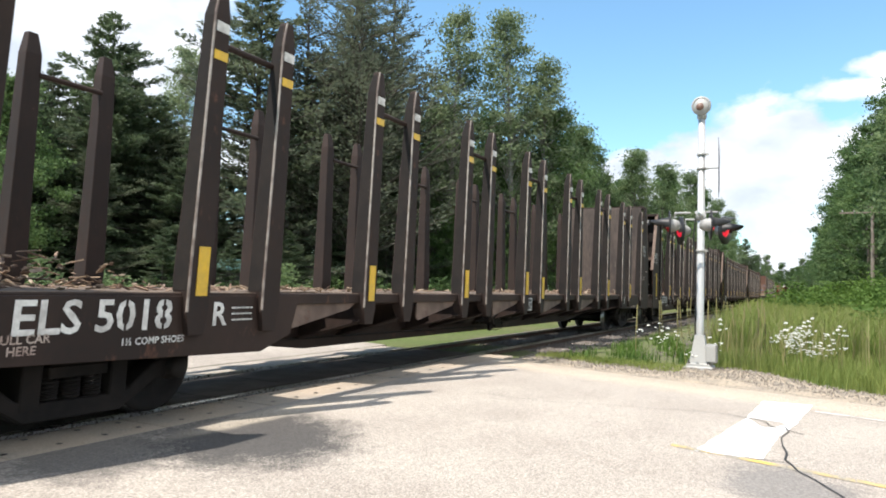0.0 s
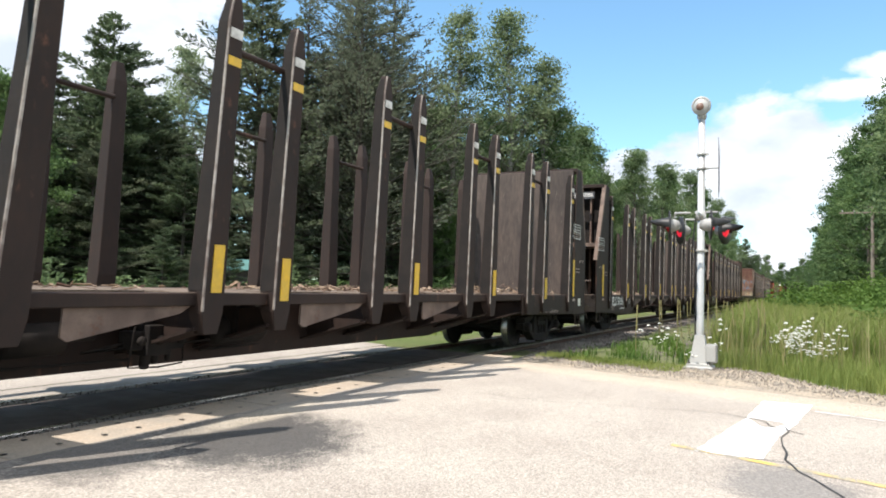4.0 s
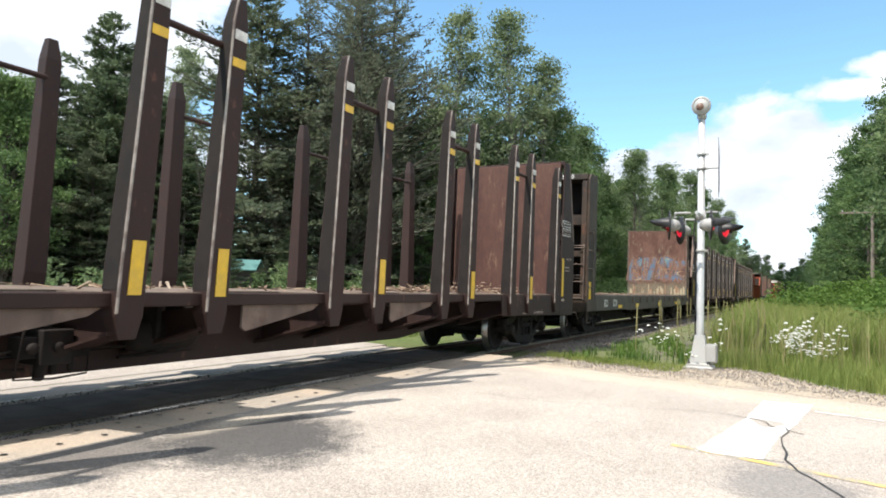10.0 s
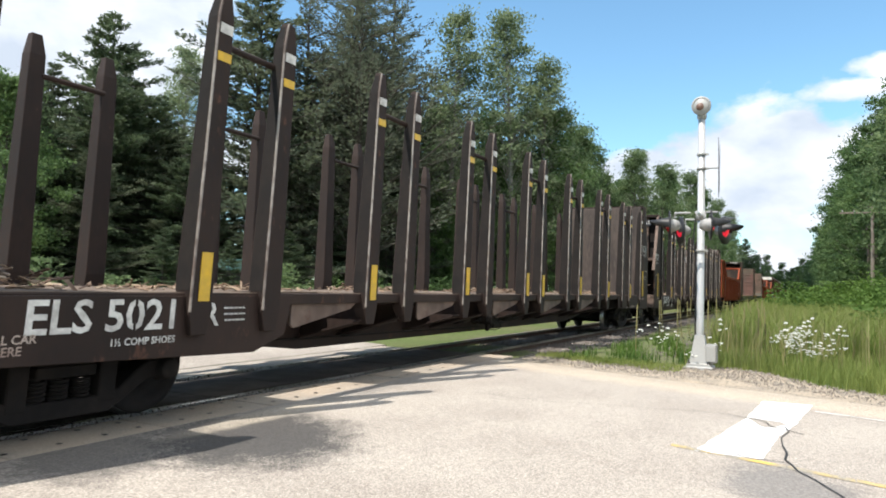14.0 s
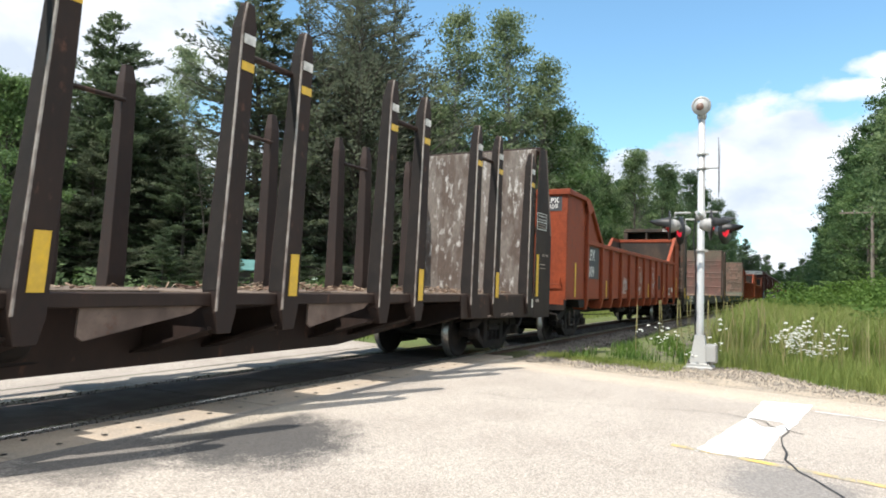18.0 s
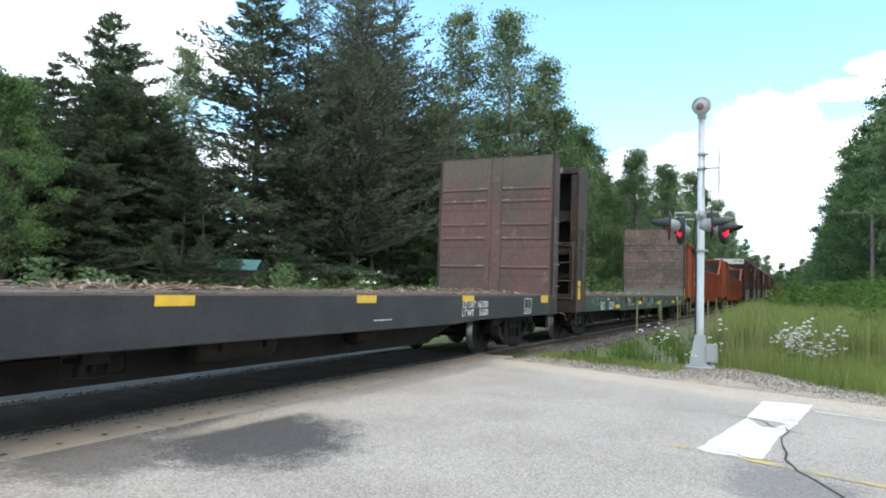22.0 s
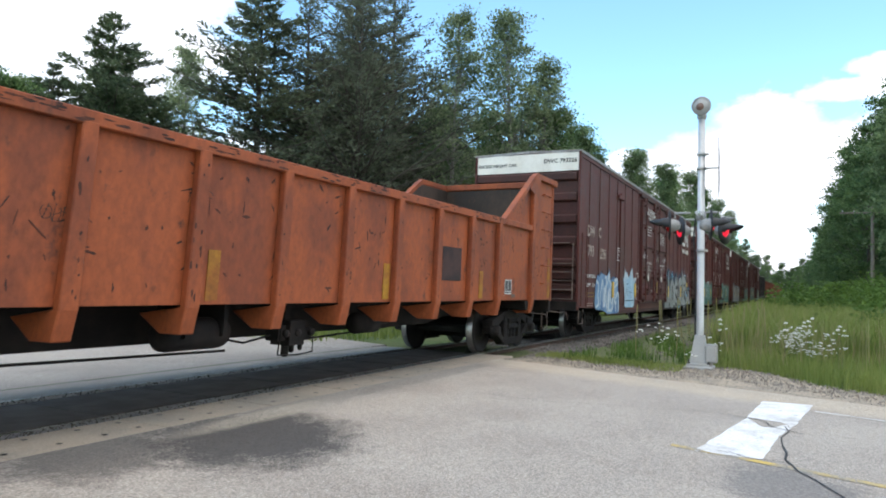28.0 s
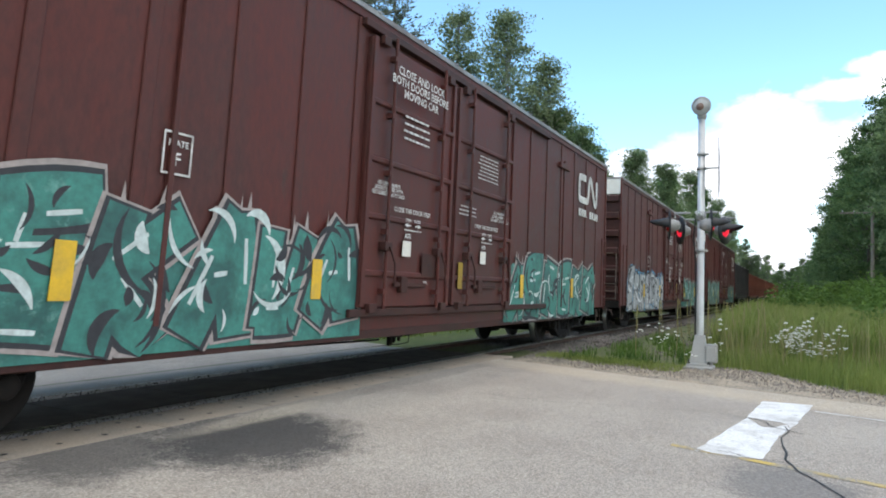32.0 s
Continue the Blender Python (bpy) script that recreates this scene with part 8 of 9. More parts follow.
# further cars, seen only far off
def make_hopper(mat, top_mat, half, top):
    """A tall ribbed hopper car with sloping ends."""
    car = new("hopper_car")
    w = HALF - 0.08
    for y0, y1 in ((-w, -w + 0.05), (w - 0.05, w)):
        part("side_sheet", Shape().prism([(-half, 1.9), (-half, top), (half, top), (half, 1.9), (half - 2.4, 0.95), (-half + 2.4, 0.95)], "y", y0, y1), mat, car)
    rib = mesh_of("side_post", Shape().box(-0.06, 0.06, -w - 0.08, -w, 1.2, top - 0.05), mat, 0.01)
    for i in range(11):
        for sgn in (-1, 1):
            o = new("side_post", rib)
            o.parent, o.matrix_basis = car, pose(-half + 0.4 + i * (2 * half - 0.8) / 10, 0, 0, 0, 0, 0 if sgn < 0 else 180)
    part("end_sheet", Shape().prism([(-half, 1.9), (-half + 0.05, top), (-half, top), (-half - 0.04, 1.9)], "y", -w, w), mat, car)
    part("end_sheet", Shape().prism([(half, 1.9), (half - 0.05, top), (half, top), (half + 0.04, 1.9)], "y", -w, w), mat, car)
    part("roof", Shape().prism([(-w - 0.03, top - 0.02), (-w * 0.6, top + 0.22), (w * 0.6, top + 0.22), (w + 0.03, top - 0.02)], "x", -half, half), top_mat, car)
    part("underframe", Shape().box(-half, half, -0.5, 0.5, 0.75, 1.05), M["car_under"], car)
    make_ends(car, half, [], 2.0)
    return car


black_hopper = make_hopper(M["far_car_black"], M["sign_white"], 8.6, 4.1)
red_hopper = make_hopper(M["far_car_red"], M["far_car_red"], 8.6, 3.7)
put_car(black_hopper, 378.8, "distant black hopper car with a pale roof")
far_cars = [red_hopper] + [copy_thing(red_hopper, pose(0, 0, 0)) for _ in range(5)]
for i, car in enumerate(far_cars):
    put_car(car, 397.6 + i * 18.7, "distant rust-red hopper car")

# ---- the crossing signal ----
signal = tagged(new("crossing_signal"), "silver railway crossing signal mast with red lamps", "crossing signal")
signal.matrix_basis = pose(13.80, 1.672, 0.03)
s = Shape()
s.box(-0.27, 0.27, -0.25, 0.25, -0.20, -0.05)
part("footing", s, M["cast_grey"], signal, "", 0.015)
s = Shape()
for (z0, a), (z1, b) in zip(((-0.05, 0.21), (-0.01, 0.21), (0.01, 0.165), (0.40, 0.10)), ((-0.01, 0.21), (0.01, 0.165), (0.40, 0.10), (0.52, 0.085))):
    s.add([(-a, -a, z0), (a, -a, z0), (a, a, z0), (-a, a, z0), (-b, -b, z1), (b, -b, z1), (b, b, z1), (-b, b, z1)], [(0, 1, 5, 4), (1, 2, 6, 5), (2, 3, 7, 6), (3, 0, 4, 7)])
part("base_casting", s, M["cast_grey"], signal, "silver cast base with sloping sides")
s = Shape()
s.box(-0.18, 0.08, -0.31, -0.12, 0.02, 0.36)
part("junction_box", s, M["lamp_grey"], signal, "grey junction box", 0.015)
part("box_door", Shape().box(-0.193, -0.18, -0.295, -0.135, 0.05, 0.33), M["cast_grey"], signal, "", 0.004)
for y in (-0.175, 0.175):
    for x in (-0.175, 0.175):
        part("anchor_bolt", Shape().lathe([(0.03, -0.02), (0.03, 0.02), (0.014, 0.02), (0.014, 0.07), (0.0, 0.07)], 6, "z", (x, y, 0)), M["hood_black"], signal)
s = Shape()
s.lathe([(0.068, 0.5), (0.064, 4.66), (0.0, 4.67)], 18)
part("mast", s, M["silver"], signal, "silver tubular mast")
for z in (3.93, 3.66, 2.10):
    s = Shape().lathe([(0.066, z - 0.025), (0.085, z - 0.025), (0.085, z + 0.025), (0.066, z + 0.025)], 14)
    s.box(-0.02, 0.02, -0.13, -0.08, z - 0.02, z + 0.02)
    part("clamp", s, M["cast_grey"], signal)
bell = Shape()
bell.lathe([(0.0, -0.03), (0.13, -0.02), (0.165, 0.02), (0.17, 0.06), (0.14, 0.12), (0.06, 0.16), (0.0, 0.17)], 24, "x", (-0.12, 0, 4.84))
bell.lathe([(0.07, 4.60), (0.085, 4.64), (0.085, 4.70), (0.06, 4.74)], 14)
part("bell", bell, M["cast_grey"], signal, "weathered round warning bell")
part("bell_gong", Shape().lathe([(0.0, -0.05), (0.06, -0.045), (0.075, -0.02)], 16, "x", (-0.12, 0.02, 4.82)), M["bell_red"], signal, "rusty bell clapper")
part("bell_rim", Shape().lathe([(0.150, -0.02), (0.178, -0.01), (0.178, 0.03), (0.160, 0.04)], 24, "x", (-0.12, 0, 4.84)), M["cast_grey"], signal)
part("crossarm", Shape().tube([(-0.62, 0, 2.76), (0.62, 0, 2.76)], 0.032, 10), M["silver"], signal)
part("arm_collar", Shape().lathe([(0.066, 2.68), (0.095, 2.68), (0.095, 2.84), (0.066, 2.84)], 14), M["cast_grey"], signal)
part("cable", Shape().tube([(0.0, 0.10, 2.70), (0.0, 0.13, 2.3), (0.0, 0.09, 1.9), (0.0, 0.085, 0.5)], 0.014, 6), M["hood_black"], signal)


def make_lamp(x, y, turn, lit):
    """A lamp head: silver housing, round black backing, deep hood, red lens; it faces along its own y."""
    h = Shape()
    h.lathe([(0.0, -0.16), (0.07, -0.145), (0.11, -0.07), (0.125, 0.03)], 18, "y")
    h.tube([(0, -0.06, 0.13), (0, -0.06, 0.23), (-x * 0.0, -y * 0.75, 0.23)], 0.022, 7)
    head = part("lamp_head", h, M["lamp_grey"], signal, "silver lamp housing", 0.0, pose(x, y, 2.53, 0, 0, turn))
    b = Shape().lathe([(0.10, 0.03), (0.275, 0.03), (0.275, 0.045), (0.10, 0.05)], 28, "y")
    part("lamp_backing", b, M["hood_black"], head, "black round backing plate")
    v, f = [], []
    for k in range(17):
        a = math.pi * (-0.10 + 1.20 * k / 16)
        c, s_ = 0.150 * math.cos(a), 0.150 * math.sin(a)
        ln = 0.08 + 0.27 * max(0.0, math.sin(a)) ** 0.45
        dip = 0.45 * ln * ln
        v += [(c, 0.045, s_), (c * 0.97, 0.045 + ln, s_ * 0.93 - dip), (c * 0.94, 0.045, s_ * 0.94), (c * 0.91, 0.045 + ln, s_ * 0.87 - dip)]
    for k in range(16):
        i = k * 4
        f += [(i, i + 4, i + 5, i + 1), (i + 2, i + 3, i + 7, i + 6), (i + 1, i + 5, i + 7, i + 3)]
    part("lamp_hood", Shape().add(v, f, True), M["hood_black"], head, "black lamp hood")
    lens = Shape().lathe([(0.0, 0.105), (0.05, 0.10), (0.10, 0.08), (0.135, 0.045)], 20, "y")
    part("lens", lens, M["red_lens"] if lit else M["red_dull"], head, "red lamp lens")


for x, y, turn, lit in ((-0.60, 0.44, 14, False), (-0.60, -0.20, 194, True), (0.60, 0.42, 26, True), (0.60, -0.33, 160, True)):
    make_lamp(x, y, turn, lit)
buck = tagged(new("crossbuck_sign"), "crossed-blade railway crossing sign seen edge on", "crossing sign")
buck.matrix_basis = pose(13.80, 1.36, 3.69, 0, 0, 5.2)
for a in (45, -45):
    part("blade", Shape().box(-0.61, 0.61, -0.005 + a * 0.0002, 0.005 + a * 0.0002, -0.115, 0.115), M["slate_panel"], buck, "grey back of a sign blade", 0.0, pose(0, 0, 0, 0, a, 0))
part("sign_bracket", Shape().tube([(0, 0.0, 0.0), (0, 0.24, 0.0)], 0.015, 6), M["cast_grey"], buck)

# ---- woods ----
def quads(centres, along, side, name, mat):
    """Many small leaf quads at once, as diamonds."""
    c, a, b = (np.asarray(q, dtype=np.float32) for q in (centres, along, side))
    n = len(c)
    v = np.stack([c - a, c + b - a * 0.1, c + a, c - b - a * 0.1], 1).reshape(-1, 3)
    me = bpy.data.meshes.new(name)
    me.vertices.add(4 * n)
    me.vertices.foreach_set("co", v.ravel())
    me.loops.add(4 * n)
    me.loops.foreach_set("vertex_index", np.arange(4 * n, dtype=np.int32))
    me.polygons.add(n)
    me.polygons.foreach_set("loop_start", np.arange(0, 4 * n, 4, dtype=np.int32))
    me.update(calc_edges=True)
    me.materials.append(mat)
    return me


def any_dir(r, n):
    d = r.normal(size=(n, 3))
    return d / np.linalg.norm(d, axis=1, keepdims=True)


def make_conifer(h, spread, mat, seed, name="spruce_tree", bare=0.06, density=1.0, droop=0.25, ragged_edge=0.35, gap=1.0, fine=1.0):
    """A conifer: straight trunk, whorls of drooping limbs, each feathered with short twigs of needles."""
    r = np.random.default_rng(seed)
    tree = new(name)
    s = Shape()
    s.tube([(0, 0, -0.3), (0.03 * h * 0.1, 0, h * 0.5), (0, 0, h)], 0.014 * h + 0.05, 8, 0.015)
    cs, al, sd = [], [], []
    z = h * bare + 0.5
    while z < h * 0.99:
        u = z / h
        reach = spread * (1 - u) ** 0.78 * min(1.0, 0.55 + u * 2.2)
        for k in range(int(r.integers(5, 8))):
            a = r.uniform(0, 6.283)
            ln = max(0.25, reach * (1 + ragged_edge * r.normal()))
            d = np.array([math.cos(a), math.sin(a), r.uniform(-0.1, 0.25) - droop * (1 - u) + 0.35 * u])
            base = np.array([0, 0, z])
            tip = base + d * ln
            if ln > 0.8:
                s.tube([tuple(base), tuple(base + d * ln * 0.6 - np.array([0, 0, 0.04 * ln])), tuple(tip)], 0.02 + 0.008 * ln, 4, 0.006, False)
            m = int(max(5, ln * 24 * density))
            q = r.uniform(0.12, 1.02, m) ** 0.75
            p = base + d * ln * q[:, None]
            across = np.array([-math.sin(a), math.cos(a), 0])
            off = r.normal(size=m) * (0.16 + 0.20 * ln * (1.05 - q) * 0.9)
            p = p + across * off[:, None]
            p[:, 2] += r.normal(size=m) * 0.07 - 0.05 * np.abs(off)
            dirs = d * 0.6 + across * np.sign(off)[:, None] * 0.55 + r.normal(size=(m, 3)) * 0.28
            dirs /= np.linalg.norm(dirs, axis=1, keepdims=True)
            size = fine * r.uniform(0.10, 0.25, m)
            side = np.cross(dirs, r.normal(size=(m, 3)))
            side /= np.linalg.norm(side, axis=1, keepdims=True)
            cs.append(p), al.append(dirs * size[:, None]), sd.append(side * (size * 0.34)[:, None])
        z += gap * r.uniform(0.16, 0.34) * (0.6 + 0.06 * h * 0.5)
    part("trunk", s, M["trunk"], tree)
    o = new("crown", quads(np.concatenate(cs), np.concatenate(al), np.concatenate(sd), "crown", mat))
    o.parent = tree
    return tree


def make_broadleaf(h, spread, mat, seed, name="broadleaf_tree", trunk_mat="trunk", low=0.28, clumps=75, leaves=95, leaf=0.13, columnar=0.0):
    """A broadleaf tree: forked limbs, and uneven clumps of single leaves with gaps between them."""
    r = np.random.default_rng(seed)
    tree = new(name)
    s = Shape()
    lean = r.normal(size=2) * 0.02 * h
    s.tube([(0, 0, -0.3), (lean[0] * 0.4, lean[1] * 0.4, h * 0.4), (lean[0], lean[1], h * 0.93)], 0.012 * h + 0.04, 8, 0.02)
    cs, al, sd = [], [], []
    for k in range(clumps):
        u = low + (1 - low) * r.uniform(0, 1) ** 0.85
        env = spread * (math.sin(min(1.0, (u - low) / (1 - low) * 1.15 + 0.12) * 3.0) ** 0.6 if not columnar else (1 - columnar * abs(u - 0.6)) * (1.06 - u) ** 0.55 * 1.2)
        a, d = r.uniform(0, 6.283), env * math.sqrt(r.uniform(0.08, 1.0))
        c = np.array([lean[0] * u + d * math.cos(a), lean[1] * u + d * math.sin(a), h * u])
        zb = max(h * low * 0.6, h * u - 0.9 * d - 0.5)
        if d > 0.4:
            s.tube([(lean[0] * u, lean[1] * u, zb), tuple((c + np.array([lean[0] * u, lean[1] * u, zb])) / 2 + np.array([0, 0, 0.1 * d])), tuple(c)], 0.018 + 0.006 * d, 4, 0.006, False)
        m = int(leaves * r.uniform(0.5, 1.4))
        rad = r.uniform(0.5, 1.15) * (0.35 + 0.16 * spread)
        p = c + r.normal(size=(m, 3)) * np.array([rad, rad, rad * 0.55]) * 0.55
        dirs = any_dir(r, m)
        side = np.cross(dirs, r.normal(size=(m, 3)))
        side /= np.linalg.norm(side, axis=1, keepdims=True)
        size = leaf * r.uniform(0.6, 1.35, m)
        cs.append(p), al.append(dirs * size[:, None]), sd.append(side * (size * 0.62)[:, None])
    part("trunk", s, M[trunk_mat], tree)
    o = new("crown", quads(np.concatenate(cs), np.concatenate(al), np.concatenate(sd), "crown", mat))
    o.parent = tree
    return tree


def plant(tree, x, y, size=1.0, turn=0.0, label="", category="tree", group=""):
    tree.matrix_basis = pose(x, y, -0.15, 0, 0, turn) @ Matrix.Diagonal((size, size, size, 1))
    return tagged(tree, label, category, group)


def again(tree, x, y, size, turn, label="", group=""):
    t = copy_thing(tree, Matrix.Identity(4))
    t.matrix_basis = pose(x, y, -0.15, 0, 0, turn) @ Matrix.Diagonal((size, size, size, 1))
    return tagged(t, label, "tree", group)


spruce = make_conifer(17.0, 6.2, M["needles"], 1, density=3.1, droop=0.16, gap=1.75, fine=0.78)
spruce_b = make_conifer(15.0, 5.4, M["needles_grey"], 2, density=3.0, droop=0.14, gap=1.7, fine=0.78)
fir = make_conifer(21.0, 5.9, M["needles_grey"], 3, droop=0.12, density=1.25, ragged_edge=0.45, gap=1.3)
pine = make_conifer(21.5, 5.4, M["pine_needles"], 4, "pine_tree", bare=0.12, density=0.70, droop=-0.36, ragged_edge=0.55, gap=1.0, fine=0.75)
poplar = make_broadleaf(21.5, 3.4, M["leaves_pale"], 5, "poplar_tree", "birch", low=0.20, clumps=210, leaves=50, leaf=0.115, columnar=0.6)
birch = make_broadleaf(21.5, 3.8, M["leaves_pale"], 6, "birch_tree", "birch", low=0.20, clumps=225, leaves=52, leaf=0.115, columnar=0.6)
maple = make_broadleaf(16.0, 4.2, M["leaves"], 7, "maple_tree", low=0.14, clumps=125, leaves=150, leaf=0.12)
ash = make_broadleaf(19.0, 3.6, M["leaves_mid"], 8, "ash_tree", low=0.18, clumps=95, leaves=120, leaf=0.125)
oak = make_broadleaf(20.0, 4.6, M["leaves_dark"], 9, "oak_tree", low=0.12, clumps=130, leaves=150, leaf=0.13)

plant(spruce, 26.5, 35.9, 1.0, 0, "tall dark green spruce beyond the road", group="spruces by the crossing")
SP = "dense dark spruce with drooping limbs"
for x, y, k, a, t in ((21.5, 36.5, 0.68, 40, spruce), (19.0, 38.5, 0.80, 130, spruce), (24.0, 37.5, 0.90, 220, spruce_b), (28.0, 33.0, 0.72, 80, spruce_b), (30.5, 36.0, 0.72, 300, spruce),
                      (22.5, 31.5, 0.55, 10, spruce_b), (27.0, 30.0, 0.52, 200, spruce), (33.5, 29.0, 0.58, 90, spruce_b), (36.0, 27.5, 0.55, 33, spruce), (38.5, 26.5, 0.60, 200, spruce_b),
                      (41.5, 25.5, 0.62, 120, spruce), (44.5, 24.5, 0.55, 300, spruce_b), (31.5, 31.5, 0.50, 150, spruce), (48.0, 24.0, 0.60, 60, spruce),
                      (17.5, 34.5, 0.74, 75, spruce_b), (20.5, 33.5, 0.66, 190, spruce), (25.0, 34.0, 0.80, 260, spruce), (23.0, 40.0, 0.74, 320, spruce), (28.5, 36.5, 0.78, 110, spruce_b),
                      (25.0, 24.6, 0.20, 15, spruce), (23.6, 24.9, 0.24, 95, spruce_b), (27.2, 24.2, 0.17, 200, spruce_b), (21.8, 25.4, 0.22, 145, spruce), (29.4, 24.6, 0.25, 60, spruce),
                      (15.5, 39.5, 0.85, 15, spruce), (29.5, 41.0, 0.70, 15, spruce), (33.0, 36.5, 0.62, 45, spruce)):
    again(t, x, y, k, a, SP, "spruces by the crossing")
spruce_b.matrix_basis = pose(29.5, 38.5, -0.15, 0, 0, 25)
tagged(spruce_b, SP, "tree", "spruces by the crossing")
plant(fir, 31.8, 29.5, 1.0, 15, "tall open-limbed fir against the sky", group="tall trees by the crossing")
plant(pine, 36.5, 25.3, 1.0, 70, "tall sparse pine with bare upper limbs", group="tall trees by the crossing")
again(pine, 39.0, 27.5, 1.05, 200, "tall sparse pine with bare upper limbs", "tall trees by the crossing")
again(pine, 34.5, 28.0, 0.95, 310, "tall sparse pine with bare upper limbs", "tall trees by the crossing")
again(pine, 43.6, 27.2, 1.16, 120, "tall sparse pine with bare upper limbs", "tall trees by the crossing")
again(pine, 40.5, 28.5, 1.22, 250, "tall sparse pine with bare upper limbs", "tall trees by the crossing")
plant(poplar, 44.8, 22.9, 1.01, 10, "slender poplar with pale fluttering leaves", group="poplars")
again(poplar, 37.0, 42.0, 0.9, 130, "slender poplar with pale fluttering leaves", "poplars")
plant(birch, 48.3, 19.0, 1.04, 45, "slender birch with pale leaves", group="poplars")
again(birch, 51.5, 18.2, 0.90, 160, "slender birch with pale leaves", "poplars")
for x, y, k, a, t, nm in ((46.6, 21.6, 0.60, 40, maple, "maple"), (17.6, 30.4, 0.62, 75, maple, "maple"), (49.6, 20.6, 0.60, 140, maple, "maple"), (43.2, 23.4, 0.55, 250, maple, "maple"), (55.0, 24.0, 0.84, 10, oak, "oak"), (50.5, 25.5, 0.72, 80, oak, "oak"), (46.0, 27.5, 0.70, 200, oak, "oak"), (57.5, 21.0, 0.72, 300, maple, "maple"), (47.2, 17.9, 0.44, 70, maple, "maple"), (49.6, 17.5, 0.48, 210, maple, "maple"), (44.0, 21.6, 0.42, 330, maple, "maple")):
    again(t, x, y, k, a, "leafy %s filling in under taller trees" % nm, "woods along the track")
plant(maple, 53.0, 17.6, 0.98, 0, "full green maple at the wood's edge", group="woods along the track")
plant(ash, 60.0, 18.5, 0.84, 90, "leafy ash at the wood's edge", group="woods along the track")
plant(oak, 66.0, 19.5, 0.86, 30, "dense dark green oak at the wood's edge", group="woods along the track")
LAB = {"maple": "full green maple at the wood's edge", "ash": "leafy ash at the wood's edge", "oak": "dense dark green oak at the wood's edge"}
rng = random.Random(21)
row = ((maple, "maple"), (ash, "ash"), (oak, "oak"))
for i in range(34):
    x = 50 + i * 3.2 + (max(0, i - 12)) ** 1.45
    t, nm = rng.choice(row)
    again(t, x + rng.uniform(-1, 1), 20.5 + rng.uniform(-2.2, 5.0), rng.uniform(0.74, 0.95), rng.uniform(0, 360), LAB[nm], "woods along the track")
for i in range(14):
    t, nm = rng.choice(row)
    again(t, 40 + i * 4.5, 29 + rng.uniform(-2, 5), rng.uniform(0.7, 0.95), rng.uniform(0, 360), LAB[nm], "woods along the track")
for i in range(36):
    x = 62 + i * 3.6 + (max(0, i - 8)) ** 1.5
    t, nm = rng.choice(row)
    back = 8.5 if x < 75 else 5.5
    again(t, x, -back - rng.uniform(0, 4.5), rng.uniform(0.9, 1.15), rng.uniform(0, 360), LAB[nm], "woods on the near side")
for x, y, k, t, nm in ((77, 16.2, 0.87, ash, "ash"), (84, 16.8, 0.86, poplar, "poplar"), (90, 16.0, 0.92, ash, "ash"), (99, 16.6, 1.05, maple, "maple"), (108, 16.4, 0.92, birch, "birch"), (118, 16.8, 1.1, ash, "ash"),
                       (130, 16.2, 1.0, oak, "oak"), (142, 16.6, 1.0, poplar, "poplar"), (156, 16.4, 1.1, ash, "ash"), (172, 16.8, 1.12, maple, "maple"), (190, 17, 1.05, birch, "birch"), (212, 17, 1.15, ash, "ash")):
    again(t, x, y, k, x * 37 % 360, LAB.get(nm, "slender pale-leaved tree at the wood's edge"), "woods along the track")
for x, y, k, t, nm in ((57.0, -8.2, 1.17, ash, "ash"), (63.5, -9.2, 1.08, oak, "oak"), (69.0, -8.0, 0.98, ash, "ash")):
    again(t, x, y, k, x * 53 % 360, LAB[nm], "woods on the near side")
for i in range(9):
    t, nm = rng.choice(row)
    again(t, 380 + rng.uniform(-30, 40), (1.0 - i * 2.6) if i < 5 else 13.5 + (i - 5) * 3, rng.uniform(0.85, 1.1), rng.uniform(0, 360), LAB[nm], "distant woods")
for i in range(17):
    t, nm = rng.choice(row + ((spruce, "spruce"),))
    again(t, 430 + rng.uniform(-25, 25), -16 + i * 2.5, rng.uniform(0.75, 1.0), rng.uniform(0, 360), LAB.get(nm, SP), "distant woods")
for i in range(13):
    t, nm = rng.choice(row)
    again(t, 620 + rng.uniform(-15, 30), -22 + i * 4.4, rng.uniform(0.9, 1.2), rng.uniform(0, 360), LAB[nm], "distant woods")
for i in range(8):
    again(spruce, 240 + i * 22, 20 + rng.uniform(-3, 3) if i % 2 else -6 - rng.uniform(0, 4), rng.uniform(0.9, 1.25), i * 50, SP, "distant spruces")


dead = []
for k in range(4):
    r = random.Random(300 + k)
    snag = new("dead_tree")
    h = r.uniform(7, 11)
    lean = r.uniform(0.8, 2.2) * r.choice((-1, 1))
    s = Shape().tube([(0, 0, -0.3), (lean * 0.3, 0.1, h * 0.5), (lean, 0.2, h)], 0.04, 7, 0.012)
    part("trunk", s, M["trunk"], snag)
    s = Shape()
    for j in range(26):
        z, a, ln = h * r.uniform(0.25, 0.97), r.uniform(0, 6.28), r.uniform(0.4, 1.5)
        u = z / h
        b = Vector((lean * u * u, 0.2 * u, z))
        s.tube([tuple(b), tuple(b + Vector((math.cos(a) * ln * 0.6, math.sin(a) * ln * 0.6, 0.05))), tuple(b + Vector((math.cos(a) * ln, math.sin(a) * ln, r.uniform(-0.25, 0.35))))], 0.016, 4, 0.005, False)
    part("bare_limbs", s, M["trunk"], snag)
    dead.append(snag)
